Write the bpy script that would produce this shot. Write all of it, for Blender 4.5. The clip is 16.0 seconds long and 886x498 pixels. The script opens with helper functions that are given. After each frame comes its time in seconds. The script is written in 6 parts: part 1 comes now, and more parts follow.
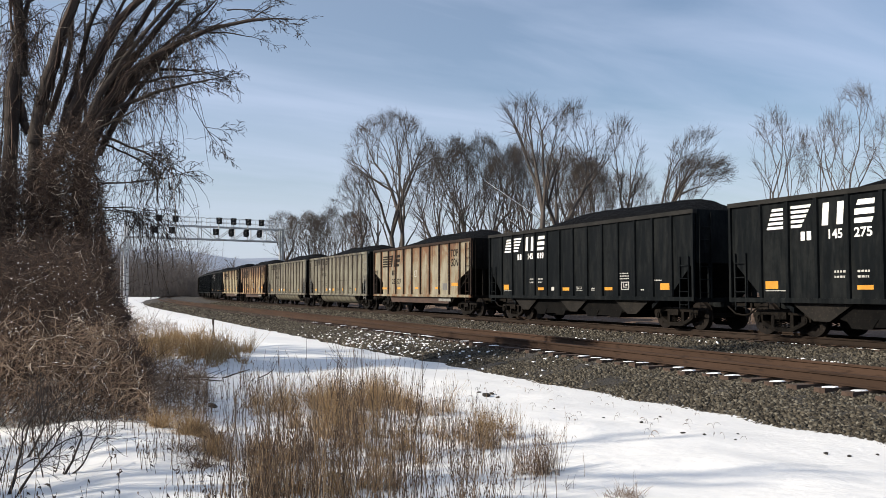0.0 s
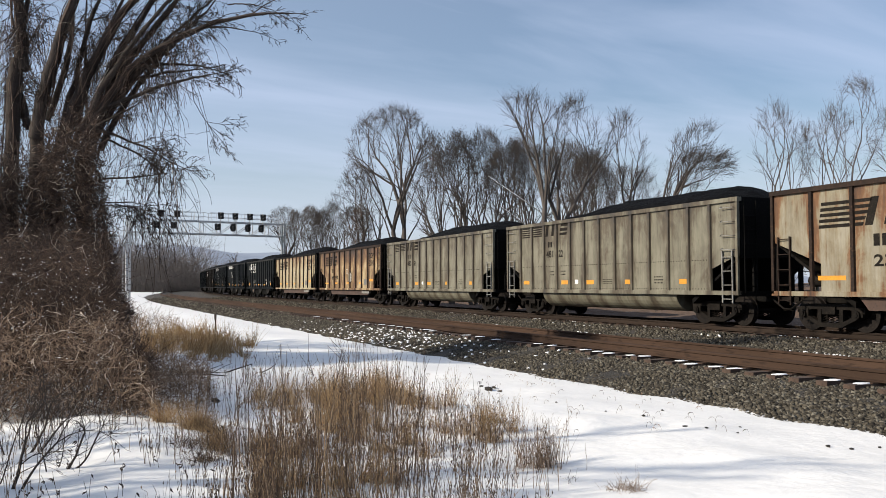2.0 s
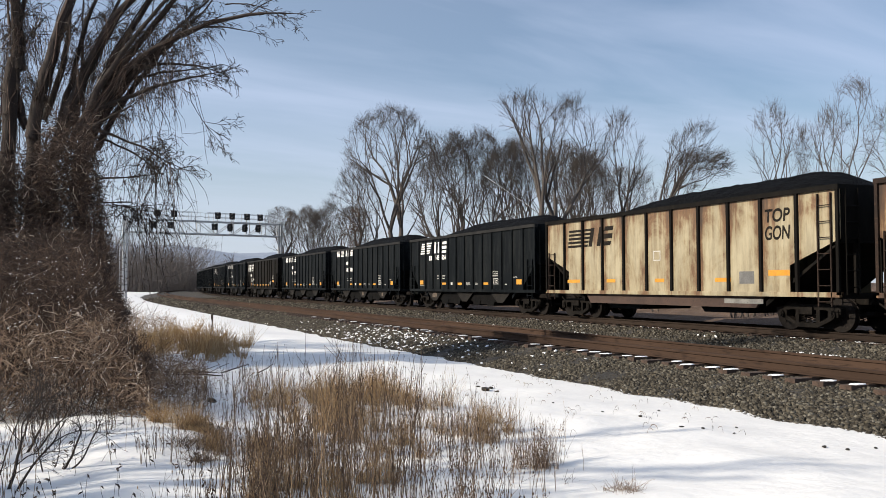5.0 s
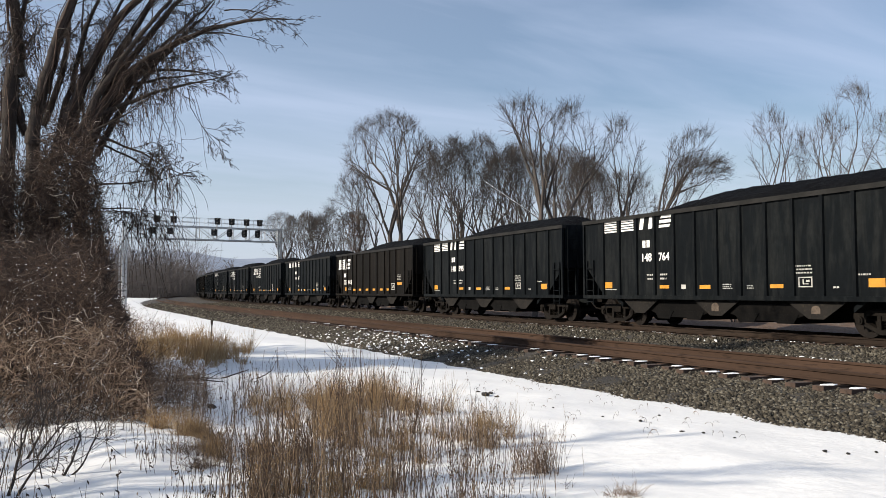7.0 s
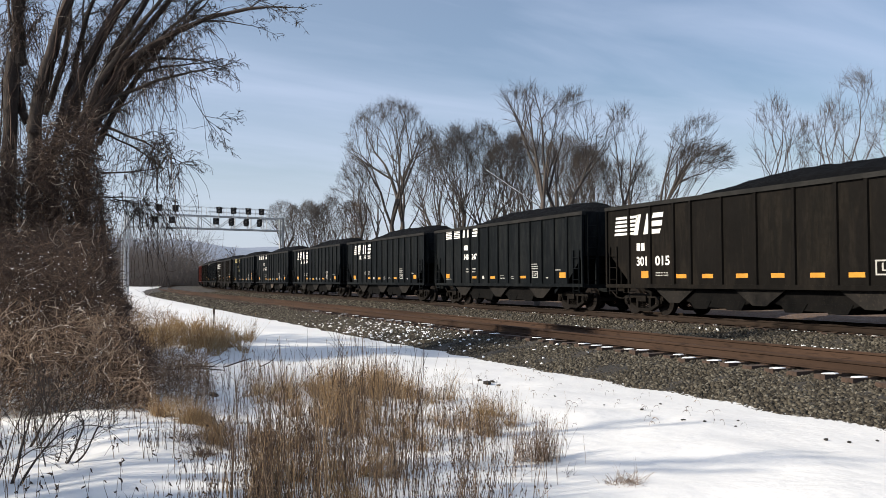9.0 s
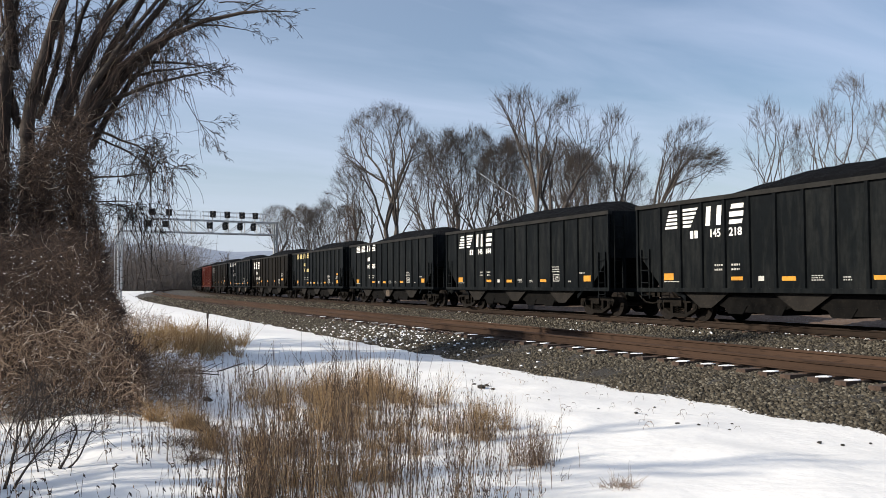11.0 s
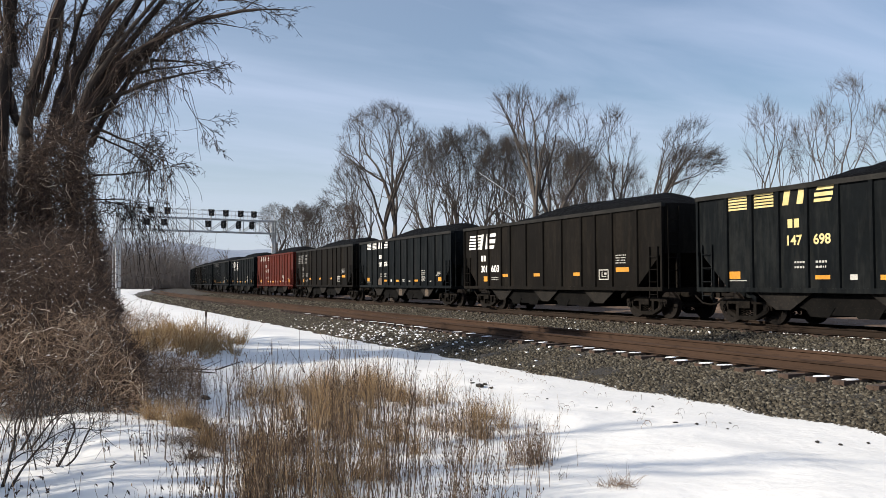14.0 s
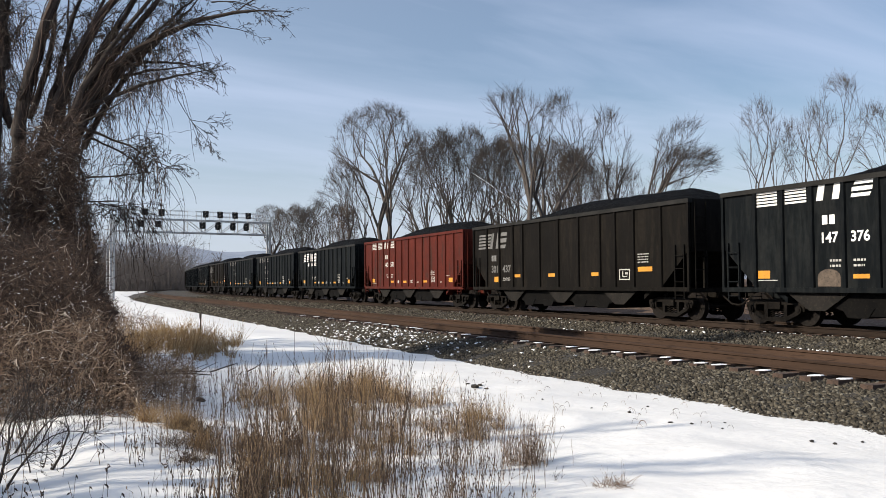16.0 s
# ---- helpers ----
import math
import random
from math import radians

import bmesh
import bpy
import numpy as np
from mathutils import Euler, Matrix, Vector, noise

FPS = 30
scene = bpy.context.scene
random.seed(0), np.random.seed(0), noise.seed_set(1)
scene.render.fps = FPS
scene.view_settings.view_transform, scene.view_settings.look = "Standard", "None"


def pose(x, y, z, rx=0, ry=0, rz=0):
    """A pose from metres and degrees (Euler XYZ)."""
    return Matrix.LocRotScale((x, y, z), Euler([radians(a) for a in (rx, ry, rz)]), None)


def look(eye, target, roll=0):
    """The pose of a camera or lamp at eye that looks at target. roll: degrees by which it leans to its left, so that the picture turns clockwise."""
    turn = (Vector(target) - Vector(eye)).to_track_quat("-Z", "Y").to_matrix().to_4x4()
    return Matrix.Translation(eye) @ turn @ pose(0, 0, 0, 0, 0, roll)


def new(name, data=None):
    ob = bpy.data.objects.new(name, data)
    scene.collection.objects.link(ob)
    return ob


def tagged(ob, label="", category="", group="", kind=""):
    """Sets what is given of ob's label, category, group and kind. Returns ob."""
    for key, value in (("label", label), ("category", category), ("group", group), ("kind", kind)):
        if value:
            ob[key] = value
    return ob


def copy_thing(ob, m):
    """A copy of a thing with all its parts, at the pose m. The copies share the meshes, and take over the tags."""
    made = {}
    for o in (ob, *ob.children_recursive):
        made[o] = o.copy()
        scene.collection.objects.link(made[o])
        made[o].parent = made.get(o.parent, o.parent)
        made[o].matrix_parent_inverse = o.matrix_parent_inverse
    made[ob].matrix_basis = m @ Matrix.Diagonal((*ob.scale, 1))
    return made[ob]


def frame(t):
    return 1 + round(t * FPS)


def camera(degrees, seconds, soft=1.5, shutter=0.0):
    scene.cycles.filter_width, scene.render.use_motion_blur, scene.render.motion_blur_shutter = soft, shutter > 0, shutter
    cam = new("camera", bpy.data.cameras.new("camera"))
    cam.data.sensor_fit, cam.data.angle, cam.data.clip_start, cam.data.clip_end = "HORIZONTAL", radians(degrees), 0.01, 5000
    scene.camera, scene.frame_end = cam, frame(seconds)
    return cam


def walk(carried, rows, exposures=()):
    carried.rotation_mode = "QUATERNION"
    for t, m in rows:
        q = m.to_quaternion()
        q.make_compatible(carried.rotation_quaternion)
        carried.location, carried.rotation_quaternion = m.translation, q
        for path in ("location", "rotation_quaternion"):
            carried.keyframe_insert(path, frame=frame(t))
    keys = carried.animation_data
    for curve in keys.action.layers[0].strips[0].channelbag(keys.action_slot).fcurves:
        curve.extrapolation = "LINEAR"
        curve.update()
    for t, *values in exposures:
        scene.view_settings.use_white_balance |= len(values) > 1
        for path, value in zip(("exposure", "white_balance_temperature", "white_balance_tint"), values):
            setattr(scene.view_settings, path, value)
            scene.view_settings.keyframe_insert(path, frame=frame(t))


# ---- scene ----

# ---------------------------------------------------------------- camera
# World: rail tops at z = 0, +y runs along the straight track away from the eye, +x to the tracks.
EYE = (0.0, 0.0, 1.27)
cam = camera(54.0, 16.0, soft=0.65)
PATH = [
    (0, 92.750, 0.000, -23.340),
    (0.5, 92.760, 0.086, -23.263),
    (1, 92.646, 0.103, -23.227),
    (1.5, 92.528, 0.096, -23.181),
    (2, 92.367, 0.170, -23.216),
    (2.5, 92.209, 0.231, -23.172),
    (3, 92.240, 0.125, -23.181),
    (3.5, 92.173, 0.144, -23.248),
    (4, 92.169, 0.050, -23.340),
    (6.5, 92.775, 0.235, -23.492),
    (7, 92.719, 0.244, -23.433),
    (7.5, 92.549, 0.242, -23.377),
    (8, 92.323, 0.241, -23.374),
    (8.5, 92.153, 0.247, -23.268),
    (9, 91.985, 0.235, -23.316),
    (11.5, 92.297, 0.326, -23.763),
    (12, 92.314, 0.312, -23.788),
    (12.5, 92.267, 0.220, -23.723),
    (13, 92.206, 0.198, -23.694),
    (13.5, 92.148, 0.233, -23.681),
    (14, 92.161, 0.208, -23.800),
    (14.5, 92.218, 0.207, -23.894),
    (15, 92.305, 0.305, -23.940),
    (15.5, 92.255, 0.307, -24.052),
    (16, 92.222, 0.426, -24.140),
]
walk(cam, [(t, pose(*EYE, rx, ry, rz)) for t, rx, ry, rz in PATH])

# ---------------------------------------------------------------- light
SUN_TURN, SUN_HEIGHT = radians(-84), radians(29)      # turned from +y towards -x; over the horizon
TO_SUN = Vector((math.sin(SUN_TURN) * math.cos(SUN_HEIGHT), math.cos(SUN_TURN) * math.cos(SUN_HEIGHT), math.sin(SUN_HEIGHT)))
sun = new("sun", bpy.data.lights.new("sun", "SUN"))
sun.data.energy, sun.data.angle, sun.data.color = 4.5, radians(0.6), (1.0, 0.90, 0.75)
sun.matrix_world = look(TO_SUN * 50, (0, 0, 0))
scene.view_settings.exposure = 0.5


def make_world():
    """A clear winter sky with thin cirrus drawn out in long streaks."""
    world = bpy.data.worlds.new("world")
    scene.world = world
    world.use_nodes = True
    nt = world.node_tree
    nt.nodes.clear()
    nodes, link = nt.nodes, nt.links.new
    sky = nodes.new("ShaderNodeTexSky")
    sky.sky_type, sky.sun_disc = "NISHITA", False
    sky.sun_elevation, sky.sun_rotation = SUN_HEIGHT, SUN_TURN
    sky.air_density, sky.dust_density, sky.ozone_density = 1.0, 1.0, 2.2
    co = nodes.new("ShaderNodeTexCoord")
    sep = nodes.new("ShaderNodeSeparateXYZ")
    link(co.outputs["Generated"], sep.inputs[0])
    # the cloud sheet is flat: divide the direction by its height
    up = nodes.new("ShaderNodeMath"); up.operation = "ADD"; up.inputs[1].default_value = 0.16
    link(sep.outputs["Z"], up.inputs[0])
    px = nodes.new("ShaderNodeMath"); px.operation = "DIVIDE"
    py = nodes.new("ShaderNodeMath"); py.operation = "DIVIDE"
    link(sep.outputs["X"], px.inputs[0]); link(up.outputs[0], px.inputs[1])
    link(sep.outputs["Y"], py.inputs[0]); link(up.outputs[0], py.inputs[1])
    com = nodes.new("ShaderNodeCombineXYZ")
    link(px.outputs[0], com.inputs[0]); link(py.outputs[0], com.inputs[1])
    mp = nodes.new("ShaderNodeMapping")
    mp.inputs["Rotation"].default_value = (0, 0, radians(-32))
    mp.inputs["Scale"].default_value = (0.55, 2.0, 1)
    link(com.outputs[0], mp.inputs[0])
    n1 = nodes.new("ShaderNodeTexNoise")
    n1.inputs["Scale"].default_value, n1.inputs["Detail"].default_value = 1.1, 7
    n1.inputs["Roughness"].default_value, n1.inputs["Distortion"].default_value = 0.52, 0.5
    link(mp.outputs[0], n1.inputs["Vector"])
    ramp = nodes.new("ShaderNodeValToRGB")
    ramp.color_ramp.elements[0].position, ramp.color_ramp.elements[0].color = 0.38, (0.03, 0.03, 0.03, 1)
    ramp.color_ramp.elements[1].position, ramp.color_ramp.elements[1].color = 0.80, (0.66, 0.66, 0.66, 1)
    link(n1.outputs["Fac"], ramp.inputs[0])
    mix = nodes.new("ShaderNodeMixRGB")
    mix.inputs[2].default_value = CLOUD
    link(ramp.outputs[0], mix.inputs[0])
    link(sky.outputs[0], mix.inputs[1])
    low = nodes.new("ShaderNodeMapRange")
    low.interpolation_type = "SMOOTHSTEP"
    low.inputs[1].default_value, low.inputs[2].default_value, low.inputs[3].default_value, low.inputs[4].default_value = -0.02, 0.24, 0.80, 0.0
    link(sep.outputs["Z"], low.inputs[0])
    pale = nodes.new("ShaderNodeMixRGB")
    pale.inputs[2].default_value = (5.2, 5.75, 6.6, 1)
    link(low.outputs[0], pale.inputs[0])
    link(mix.outputs[0], pale.inputs[1])
    dot = nodes.new("ShaderNodeVectorMath"); dot.operation = "DOT_PRODUCT"
    dot.inputs[1].default_value = TO_SUN
    link(co.outputs["Generated"], dot.inputs[0])
    near_sun = nodes.new("ShaderNodeMapRange")
    near_sun.inputs[1].default_value, near_sun.inputs[2].default_value, near_sun.inputs[3].default_value, near_sun.inputs[4].default_value = -0.55, 0.75, 0.0, 0.50
    link(dot.outputs["Value"], near_sun.inputs[0])
    glow = nodes.new("ShaderNodeMixRGB")
    glow.inputs[2].default_value = (5.2, 6.1, 7.7, 1)
    link(near_sun.outputs[0], glow.inputs[0])
    link(pale.outputs[0], glow.inputs[1])
    bg = nodes.new("ShaderNodeBackground")
    bg.inputs["Strength"].default_value = SKY_STRENGTH
    out = nodes.new("ShaderNodeOutputWorld")
    link(glow.outputs[0], bg.inputs[0])
    link(bg.outputs[0], out.inputs[0])


CLOUD, SKY_STRENGTH = (5.5, 6.3, 8.3, 1), 0.086
make_world()

# ---------------------------------------------------------------- materials
def ramp_of(nt, fac, stops):
    r = nt.nodes.new("ShaderNodeValToRGB")
    while len(r.color_ramp.elements) < len(stops):
        r.color_ramp.elements.new(0.5)
    for e, (p, c) in zip(r.color_ramp.elements, stops):
        e.position, e.color = p, (*c, 1)
    nt.links.new(fac, r.inputs[0])
    return r.outputs[0]


def noise_of(nt, scale, detail=5, rough=0.55, stretch=(1, 1, 1), kind="Object", distort=0.0):
    co = nt.nodes.new("ShaderNodeTexCoord")
    mp = nt.nodes.new("ShaderNodeMapping")
    mp.inputs["Scale"].default_value = stretch
    nt.links.new(co.outputs[kind], mp.inputs[0])
    n = nt.nodes.new("ShaderNodeTexNoise")
    n.inputs["Scale"].default_value, n.inputs["Detail"].default_value = scale, detail
    n.inputs["Roughness"].default_value, n.inputs["Distortion"].default_value = rough, distort
    nt.links.new(mp.outputs[0], n.inputs["Vector"])
    return n.outputs["Fac"]


def mix_of(nt, fac, a, b, mode="MIX"):
    m = nt.nodes.new("ShaderNodeMixRGB")
    m.blend_type = mode
    for i, v in ((0, fac), (1, a), (2, b)):
        if isinstance(v, (int, float)):
            m.inputs[i].default_value = v
        elif isinstance(v, tuple):
            m.inputs[i].default_value = (*v, 1)
        else:
            nt.links.new(v, m.inputs[i])
    return m.outputs[0]


def material(name, colour, roughness=0.8, metal=0.0, bump=None, bump_by=0.02, specular=None):
    """colour: a plain colour or a function of the node tree that gives a socket."""
    m = bpy.data.materials.new(name)
    m.use_nodes = True
    nt = m.node_tree
    b = nt.nodes["Principled BSDF"]
    b.inputs["Roughness"].default_value, b.inputs["Metallic"].default_value = roughness, metal
    if specular is not None:
        b.inputs["Specular IOR Level"].default_value = specular
    if callable(colour):
        nt.links.new(colour(nt), b.inputs["Base Color"])
    else:
        b.inputs["Base Color"].default_value = (*colour, 1)
    if bump:
        n = nt.nodes.new("ShaderNodeBump")
        n.inputs["Distance"].default_value = bump_by
        n.inputs["Strength"].default_value = 0.8
        nt.links.new(bump(nt), n.inputs["Height"])
        nt.links.new(n.outputs[0], b.inputs["Normal"])
    return m


def two_scale(a, b, c, scale=2.0, fine=30.0, stretch=(1, 1, 1), kind="Object"):
    """Colour a to b by a broad noise, flecked with c by a fine one."""
    def colour(nt):
        broad = ramp_of(nt, noise_of(nt, scale, 5, 0.6, stretch, kind), [(0.35, a), (0.65, b)])
        fleck = ramp_of(nt, noise_of(nt, fine, 3, 0.6, stretch, kind), [(0.55, (0, 0, 0)), (0.72, (1, 1, 1))])
        return mix_of(nt, fleck, broad, c)
    return colour


def island_tint(stops):
    """A colour for each loose piece of a joined mesh."""
    def colour(nt):
        g = nt.nodes.new("ShaderNodeNewGeometry")
        return ramp_of(nt, g.outputs["Random Per Island"], stops)
    return colour


def weathered(paint, dark, rust, rust_from=0.6, rust_to=0.75, streak=0.25, seam=None, seam_amount=0.0, top=0.0, fine=1.8):
    """Freight-car paint: dust and streaks that run down the side, with rust where the noise is high.
    seam: (first rib, spacing); rust seeps out along the ribs by seam_amount.
    top: how much more rust runs down from the top chord; fine: how narrow the runs are."""
    def colour(nt):
        base = ramp_of(nt, noise_of(nt, 0.9, 6, 0.6), [(0.3, dark), (0.7, paint)])
        runs = noise_of(nt, fine, 5, 0.6, (1, 1.8, streak * 1.2), distort=0.3)
        broad = noise_of(nt, 0.45, 4, 0.6, (1, 1, 0.8))
        both = nt.nodes.new("ShaderNodeMath"); both.operation = "MULTIPLY_ADD"
        nt.links.new(broad, both.inputs[0]); both.inputs[1].default_value = 0.7
        nt.links.new(runs, both.inputs[2])
        if seam:
            co = nt.nodes.new("ShaderNodeTexCoord")
            sep = nt.nodes.new("ShaderNodeSeparateXYZ")
            nt.links.new(co.outputs["Object"], sep.inputs[0])
            from_rib = nt.nodes.new("ShaderNodeMath"); from_rib.operation = "ADD"; from_rib.inputs[1].default_value = -seam[0] + 20 * seam[1]
            nt.links.new(sep.outputs["Y"], from_rib.inputs[0])
            fold = nt.nodes.new("ShaderNodeMath"); fold.operation = "PINGPONG"; fold.inputs[1].default_value = seam[1] / 2
            nt.links.new(from_rib.outputs[0], fold.inputs[0])
            edge = ramp_of(nt, fold.outputs[0], [(0.05, (seam_amount,) * 3), (0.42, (0, 0, 0))])
            more = nt.nodes.new("ShaderNodeMath"); more.operation = "ADD"
            nt.links.new(both.outputs[0], more.inputs[0]); nt.links.new(edge, more.inputs[1])
            both = more
        if top:
            co2 = nt.nodes.new("ShaderNodeTexCoord")
            sep2 = nt.nodes.new("ShaderNodeSeparateXYZ")
            nt.links.new(co2.outputs["Object"], sep2.inputs[0])
            rise = nt.nodes.new("ShaderNodeMapRange")
            rise.inputs[1].default_value, rise.inputs[2].default_value = 1.3, 3.7
            rise.inputs[3].default_value, rise.inputs[4].default_value = -0.3 * top, top
            nt.links.new(sep2.outputs["Z"], rise.inputs[0])
            more = nt.nodes.new("ShaderNodeMath"); more.operation = "ADD"
            nt.links.new(both.outputs[0], more.inputs[0]); nt.links.new(rise.outputs[0], more.inputs[1])
            both = more
        half = nt.nodes.new("ShaderNodeMath"); half.operation = "MULTIPLY"; half.inputs[1].default_value = 0.5
        nt.links.new(both.outputs[0], half.inputs[0])
        amount = ramp_of(nt, half.outputs[0], [(rust_from / 2, (0, 0, 0)), ((rust_to if top else min(1.0, rust_to)) / 2, (1, 1, 1))])
        rusty = mix_of(nt, noise_of(nt, 6.0, 5, 0.65), tuple(0.45 * v for v in rust), tuple(1.5 * v for v in rust))
        c = mix_of(nt, amount, base, rusty)
        grime = ramp_of(nt, noise_of(nt, 9.0, 6, 0.7, (1, 1, 0.6)), [(0.35, (0.80, 0.78, 0.76)), (0.62, (1, 1, 1))])
        return mix_of(nt, 1.0, c, grime, "MULTIPLY")
    return colour


def streaked(paint, pale, rust, dark, lean=0.0, top=0.3, seam=(5.98, 1.329), fine=5.0):
    """Old pale paint with rust that runs down in narrow streaks, most of it from the top chord and along the ribs.
    lean: how far the whole side has gone over to rust."""
    def colour(nt):
        def maths(op, a, b, c=None):
            n = nt.nodes.new("ShaderNodeMath"); n.operation = op
            for k, v in enumerate((a, b, c)):
                if v is None:
                    continue
                if isinstance(v, (int, float)):
                    n.inputs[k].default_value = v
                else:
                    nt.links.new(v, n.inputs[k])
            return n.outputs[0]
        co = nt.nodes.new("ShaderNodeTexCoord")
        sep = nt.nodes.new("ShaderNodeSeparateXYZ")
        nt.links.new(co.outputs["Object"], sep.inputs[0])
        runs = noise_of(nt, 1.0, 6, 0.66, (1, fine, 0.30), distort=0.7)
        thin_runs = noise_of(nt, 1.0, 5, 0.6, (1, fine * 3, 0.55), distort=0.5)
        blot = noise_of(nt, 0.95, 7, 0.68, (1, 1, 0.7), distort=0.4)
        v = maths("MULTIPLY_ADD", runs, 0.50, maths("MULTIPLY_ADD", thin_runs, 0.14, maths("MULTIPLY", blot, 0.64)))
        rise = nt.nodes.new("ShaderNodeMapRange")
        rise.inputs[1].default_value, rise.inputs[2].default_value = 2.6, 3.75
        rise.inputs[3].default_value, rise.inputs[4].default_value = 0.0, top * 0.5
        nt.links.new(sep.outputs["Z"], rise.inputs[0])
        fold = maths("PINGPONG", maths("ADD", sep.outputs["Y"], -seam[0] + 20 * seam[1]), seam[1] / 2)
        edge = ramp_of(nt, fold, [(0.06, (0.11, 0.11, 0.11)), (0.34, (0, 0, 0))])
        v = maths("ADD", maths("ADD", v, rise.outputs[0]), maths("ADD", edge, lean))
        base = ramp_of(nt, v, [(0.52, pale), (0.62, paint), (0.70, rust), (0.84, dark)])
        # fine sooty runs multiplied over the paint
        dark_tone = ramp_of(nt, noise_of(nt, 1.0, 6, 0.7, (1, 3.5, 0.8)), [(0.36, (0.62, 0.60, 0.58)), (0.6, (1, 1, 1))])
        return mix_of(nt, 0.75, base, dark_tone, "MULTIPLY")
    return colour


M = {}
M["snow"] = material("snow", two_scale((0.72, 0.715, 0.705), (0.785, 0.775, 0.755), (0.70, 0.695, 0.69), 0.6, 9.0), 0.55,
                     bump=lambda nt: noise_of(nt, 5.0, 7, 0.55), bump_by=0.022, specular=0.2)
M["ballast_bed"] = material("ballast_bed", two_scale((0.026, 0.0225, 0.0185), (0.050, 0.043, 0.036), (0.012, 0.0105, 0.009), 1.3, 26.0), 0.95,
                            bump=lambda nt: noise_of(nt, 22.0, 4, 0.7), bump_by=0.06)
M["stone"] = material("stone", island_tint([(0.0, (0.022, 0.019, 0.0155)), (0.45, (0.055, 0.048, 0.037)), (0.8, (0.088, 0.077, 0.059)), (1.0, (0.16, 0.147, 0.12))]), 0.9, specular=0.15)
M["snowy_stone"] = material("snow_crumbs", two_scale((0.82, 0.84, 0.88), (0.9, 0.9, 0.9), (0.7, 0.72, 0.76), 3.0, 20.0), 0.6)
M["rail_rust"] = material("rail_rust", two_scale((0.036, 0.0225, 0.0160), (0.060, 0.037, 0.026), (0.023, 0.0150, 0.0115), 0.7, 14.0, (1, 0.2, 1)), 0.85, specular=0.1)
# darker rail_rust for the far track: the cars' shade put into the colour
M["rail_shaded"] = material("rail_shaded", two_scale((0.019, 0.0135, 0.0105), (0.034, 0.0240, 0.0185), (0.012, 0.009, 0.0075), 0.7, 14.0, (1, 0.2, 1)), 0.85, specular=0.1)
M["step_grey"] = material("step_grey", two_scale((0.15, 0.145, 0.135), (0.22, 0.215, 0.20), (0.07, 0.065, 0.06), 3.0, 22.0), 0.7)
M["rail_head"] = material("rail_head", two_scale((0.12, 0.09, 0.075), (0.18, 0.15, 0.13), (0.08, 0.05, 0.035), 0.6, 12.0, (1, 0.1, 1)), 0.5, 0.5)
M["tie_wood"] = material("tie_wood", two_scale((0.042, 0.026, 0.019), (0.085, 0.055, 0.040), (0.02, 0.014, 0.011), 4.0, 24.0, (0.3, 1, 1)), 0.95,
                         bump=lambda nt: noise_of(nt, 18.0, 5, 0.7, (0.2, 1, 1)), bump_by=0.02)
M["black_paint"] = material("black_paint", weathered((0.0066, 0.0082, 0.0096), (0.0044, 0.0057, 0.0068), (0.0140, 0.0156, 0.0162), 0.78, 1.25, fine=3.0), 0.6, specular=0.04)
M["brown_black"] = material("brown_black", weathered((0.0098, 0.0088, 0.0078), (0.0068, 0.0062, 0.0056), (0.0150, 0.0128, 0.0106), 0.82, 1.15, fine=3.0), 0.65, specular=0.04)
M["red_paint"] = material("red_paint", weathered((0.092, 0.0165, 0.010), (0.056, 0.0115, 0.008), (0.045, 0.018, 0.013), 0.90, 1.10), 0.65, specular=0.1)
M["grey_paint"] = material("grey_paint", streaked((0.132, 0.122, 0.088), (0.172, 0.162, 0.120), (0.074, 0.058, 0.037), (0.028, 0.024, 0.020), -0.055, 0.12, (6.13, 1.02), 3.4), 0.65)
M["cream_rusty"] = material("cream_rusty", streaked((0.195, 0.165, 0.108), (0.25, 0.228, 0.172), (0.135, 0.060, 0.021), (0.036, 0.017, 0.010), -0.055, 0.18, fine=3.6), 0.7)
M["gold_rusty"] = material("gold_rusty", streaked((0.215, 0.138, 0.062), (0.40, 0.32, 0.195), (0.098, 0.045, 0.018), (0.022, 0.013, 0.008), -0.015, 0.30, fine=4.2), 0.7)
M["cream_clean"] = material("cream_clean", streaked((0.265, 0.215, 0.128), (0.34, 0.295, 0.195), (0.145, 0.078, 0.036), (0.045, 0.026, 0.016), -0.07, 0.2, fine=4.0), 0.65)
M["dusty_steel"] = material("dusty_steel", two_scale((0.010, 0.0095, 0.009), (0.019, 0.017, 0.0155), (0.032, 0.027, 0.022), 1.4, 14.0), 0.8, specular=0.1)
# paler top chord of dark cars: light from above painted into its colour
M["lit_chord"] = material("lit_chord", two_scale((0.013, 0.0128, 0.0122), (0.025, 0.0240, 0.0225), (0.009, 0.009, 0.009), 1.5, 18.0), 0.7, specular=0.1)
# near-black for hopper bays, their doors and the tub cars' ends
M["dark_tone"] = material("dark_tone", two_scale((0.0038, 0.0038, 0.0039), (0.0070, 0.0066, 0.0063), (0.0125, 0.011, 0.0095), 1.8, 16.0), 0.85, specular=0.06)
M["brown_steel"] = material("brown_steel", two_scale((0.036, 0.020, 0.0145), (0.062, 0.035, 0.025), (0.024, 0.015, 0.012), 1.2, 16.0), 0.8)
M["rib_rust"] = material("rib_rust", two_scale((0.016, 0.011, 0.009), (0.030, 0.019, 0.014), (0.055, 0.032, 0.020), 1.6, 12.0), 0.8, specular=0.15)
M["truck_steel"] = material("truck_steel", two_scale((0.0048, 0.0040, 0.0034), (0.0105, 0.0086, 0.0071), (0.025, 0.020, 0.016), 3.0, 22.0), 0.75, specular=0.10)
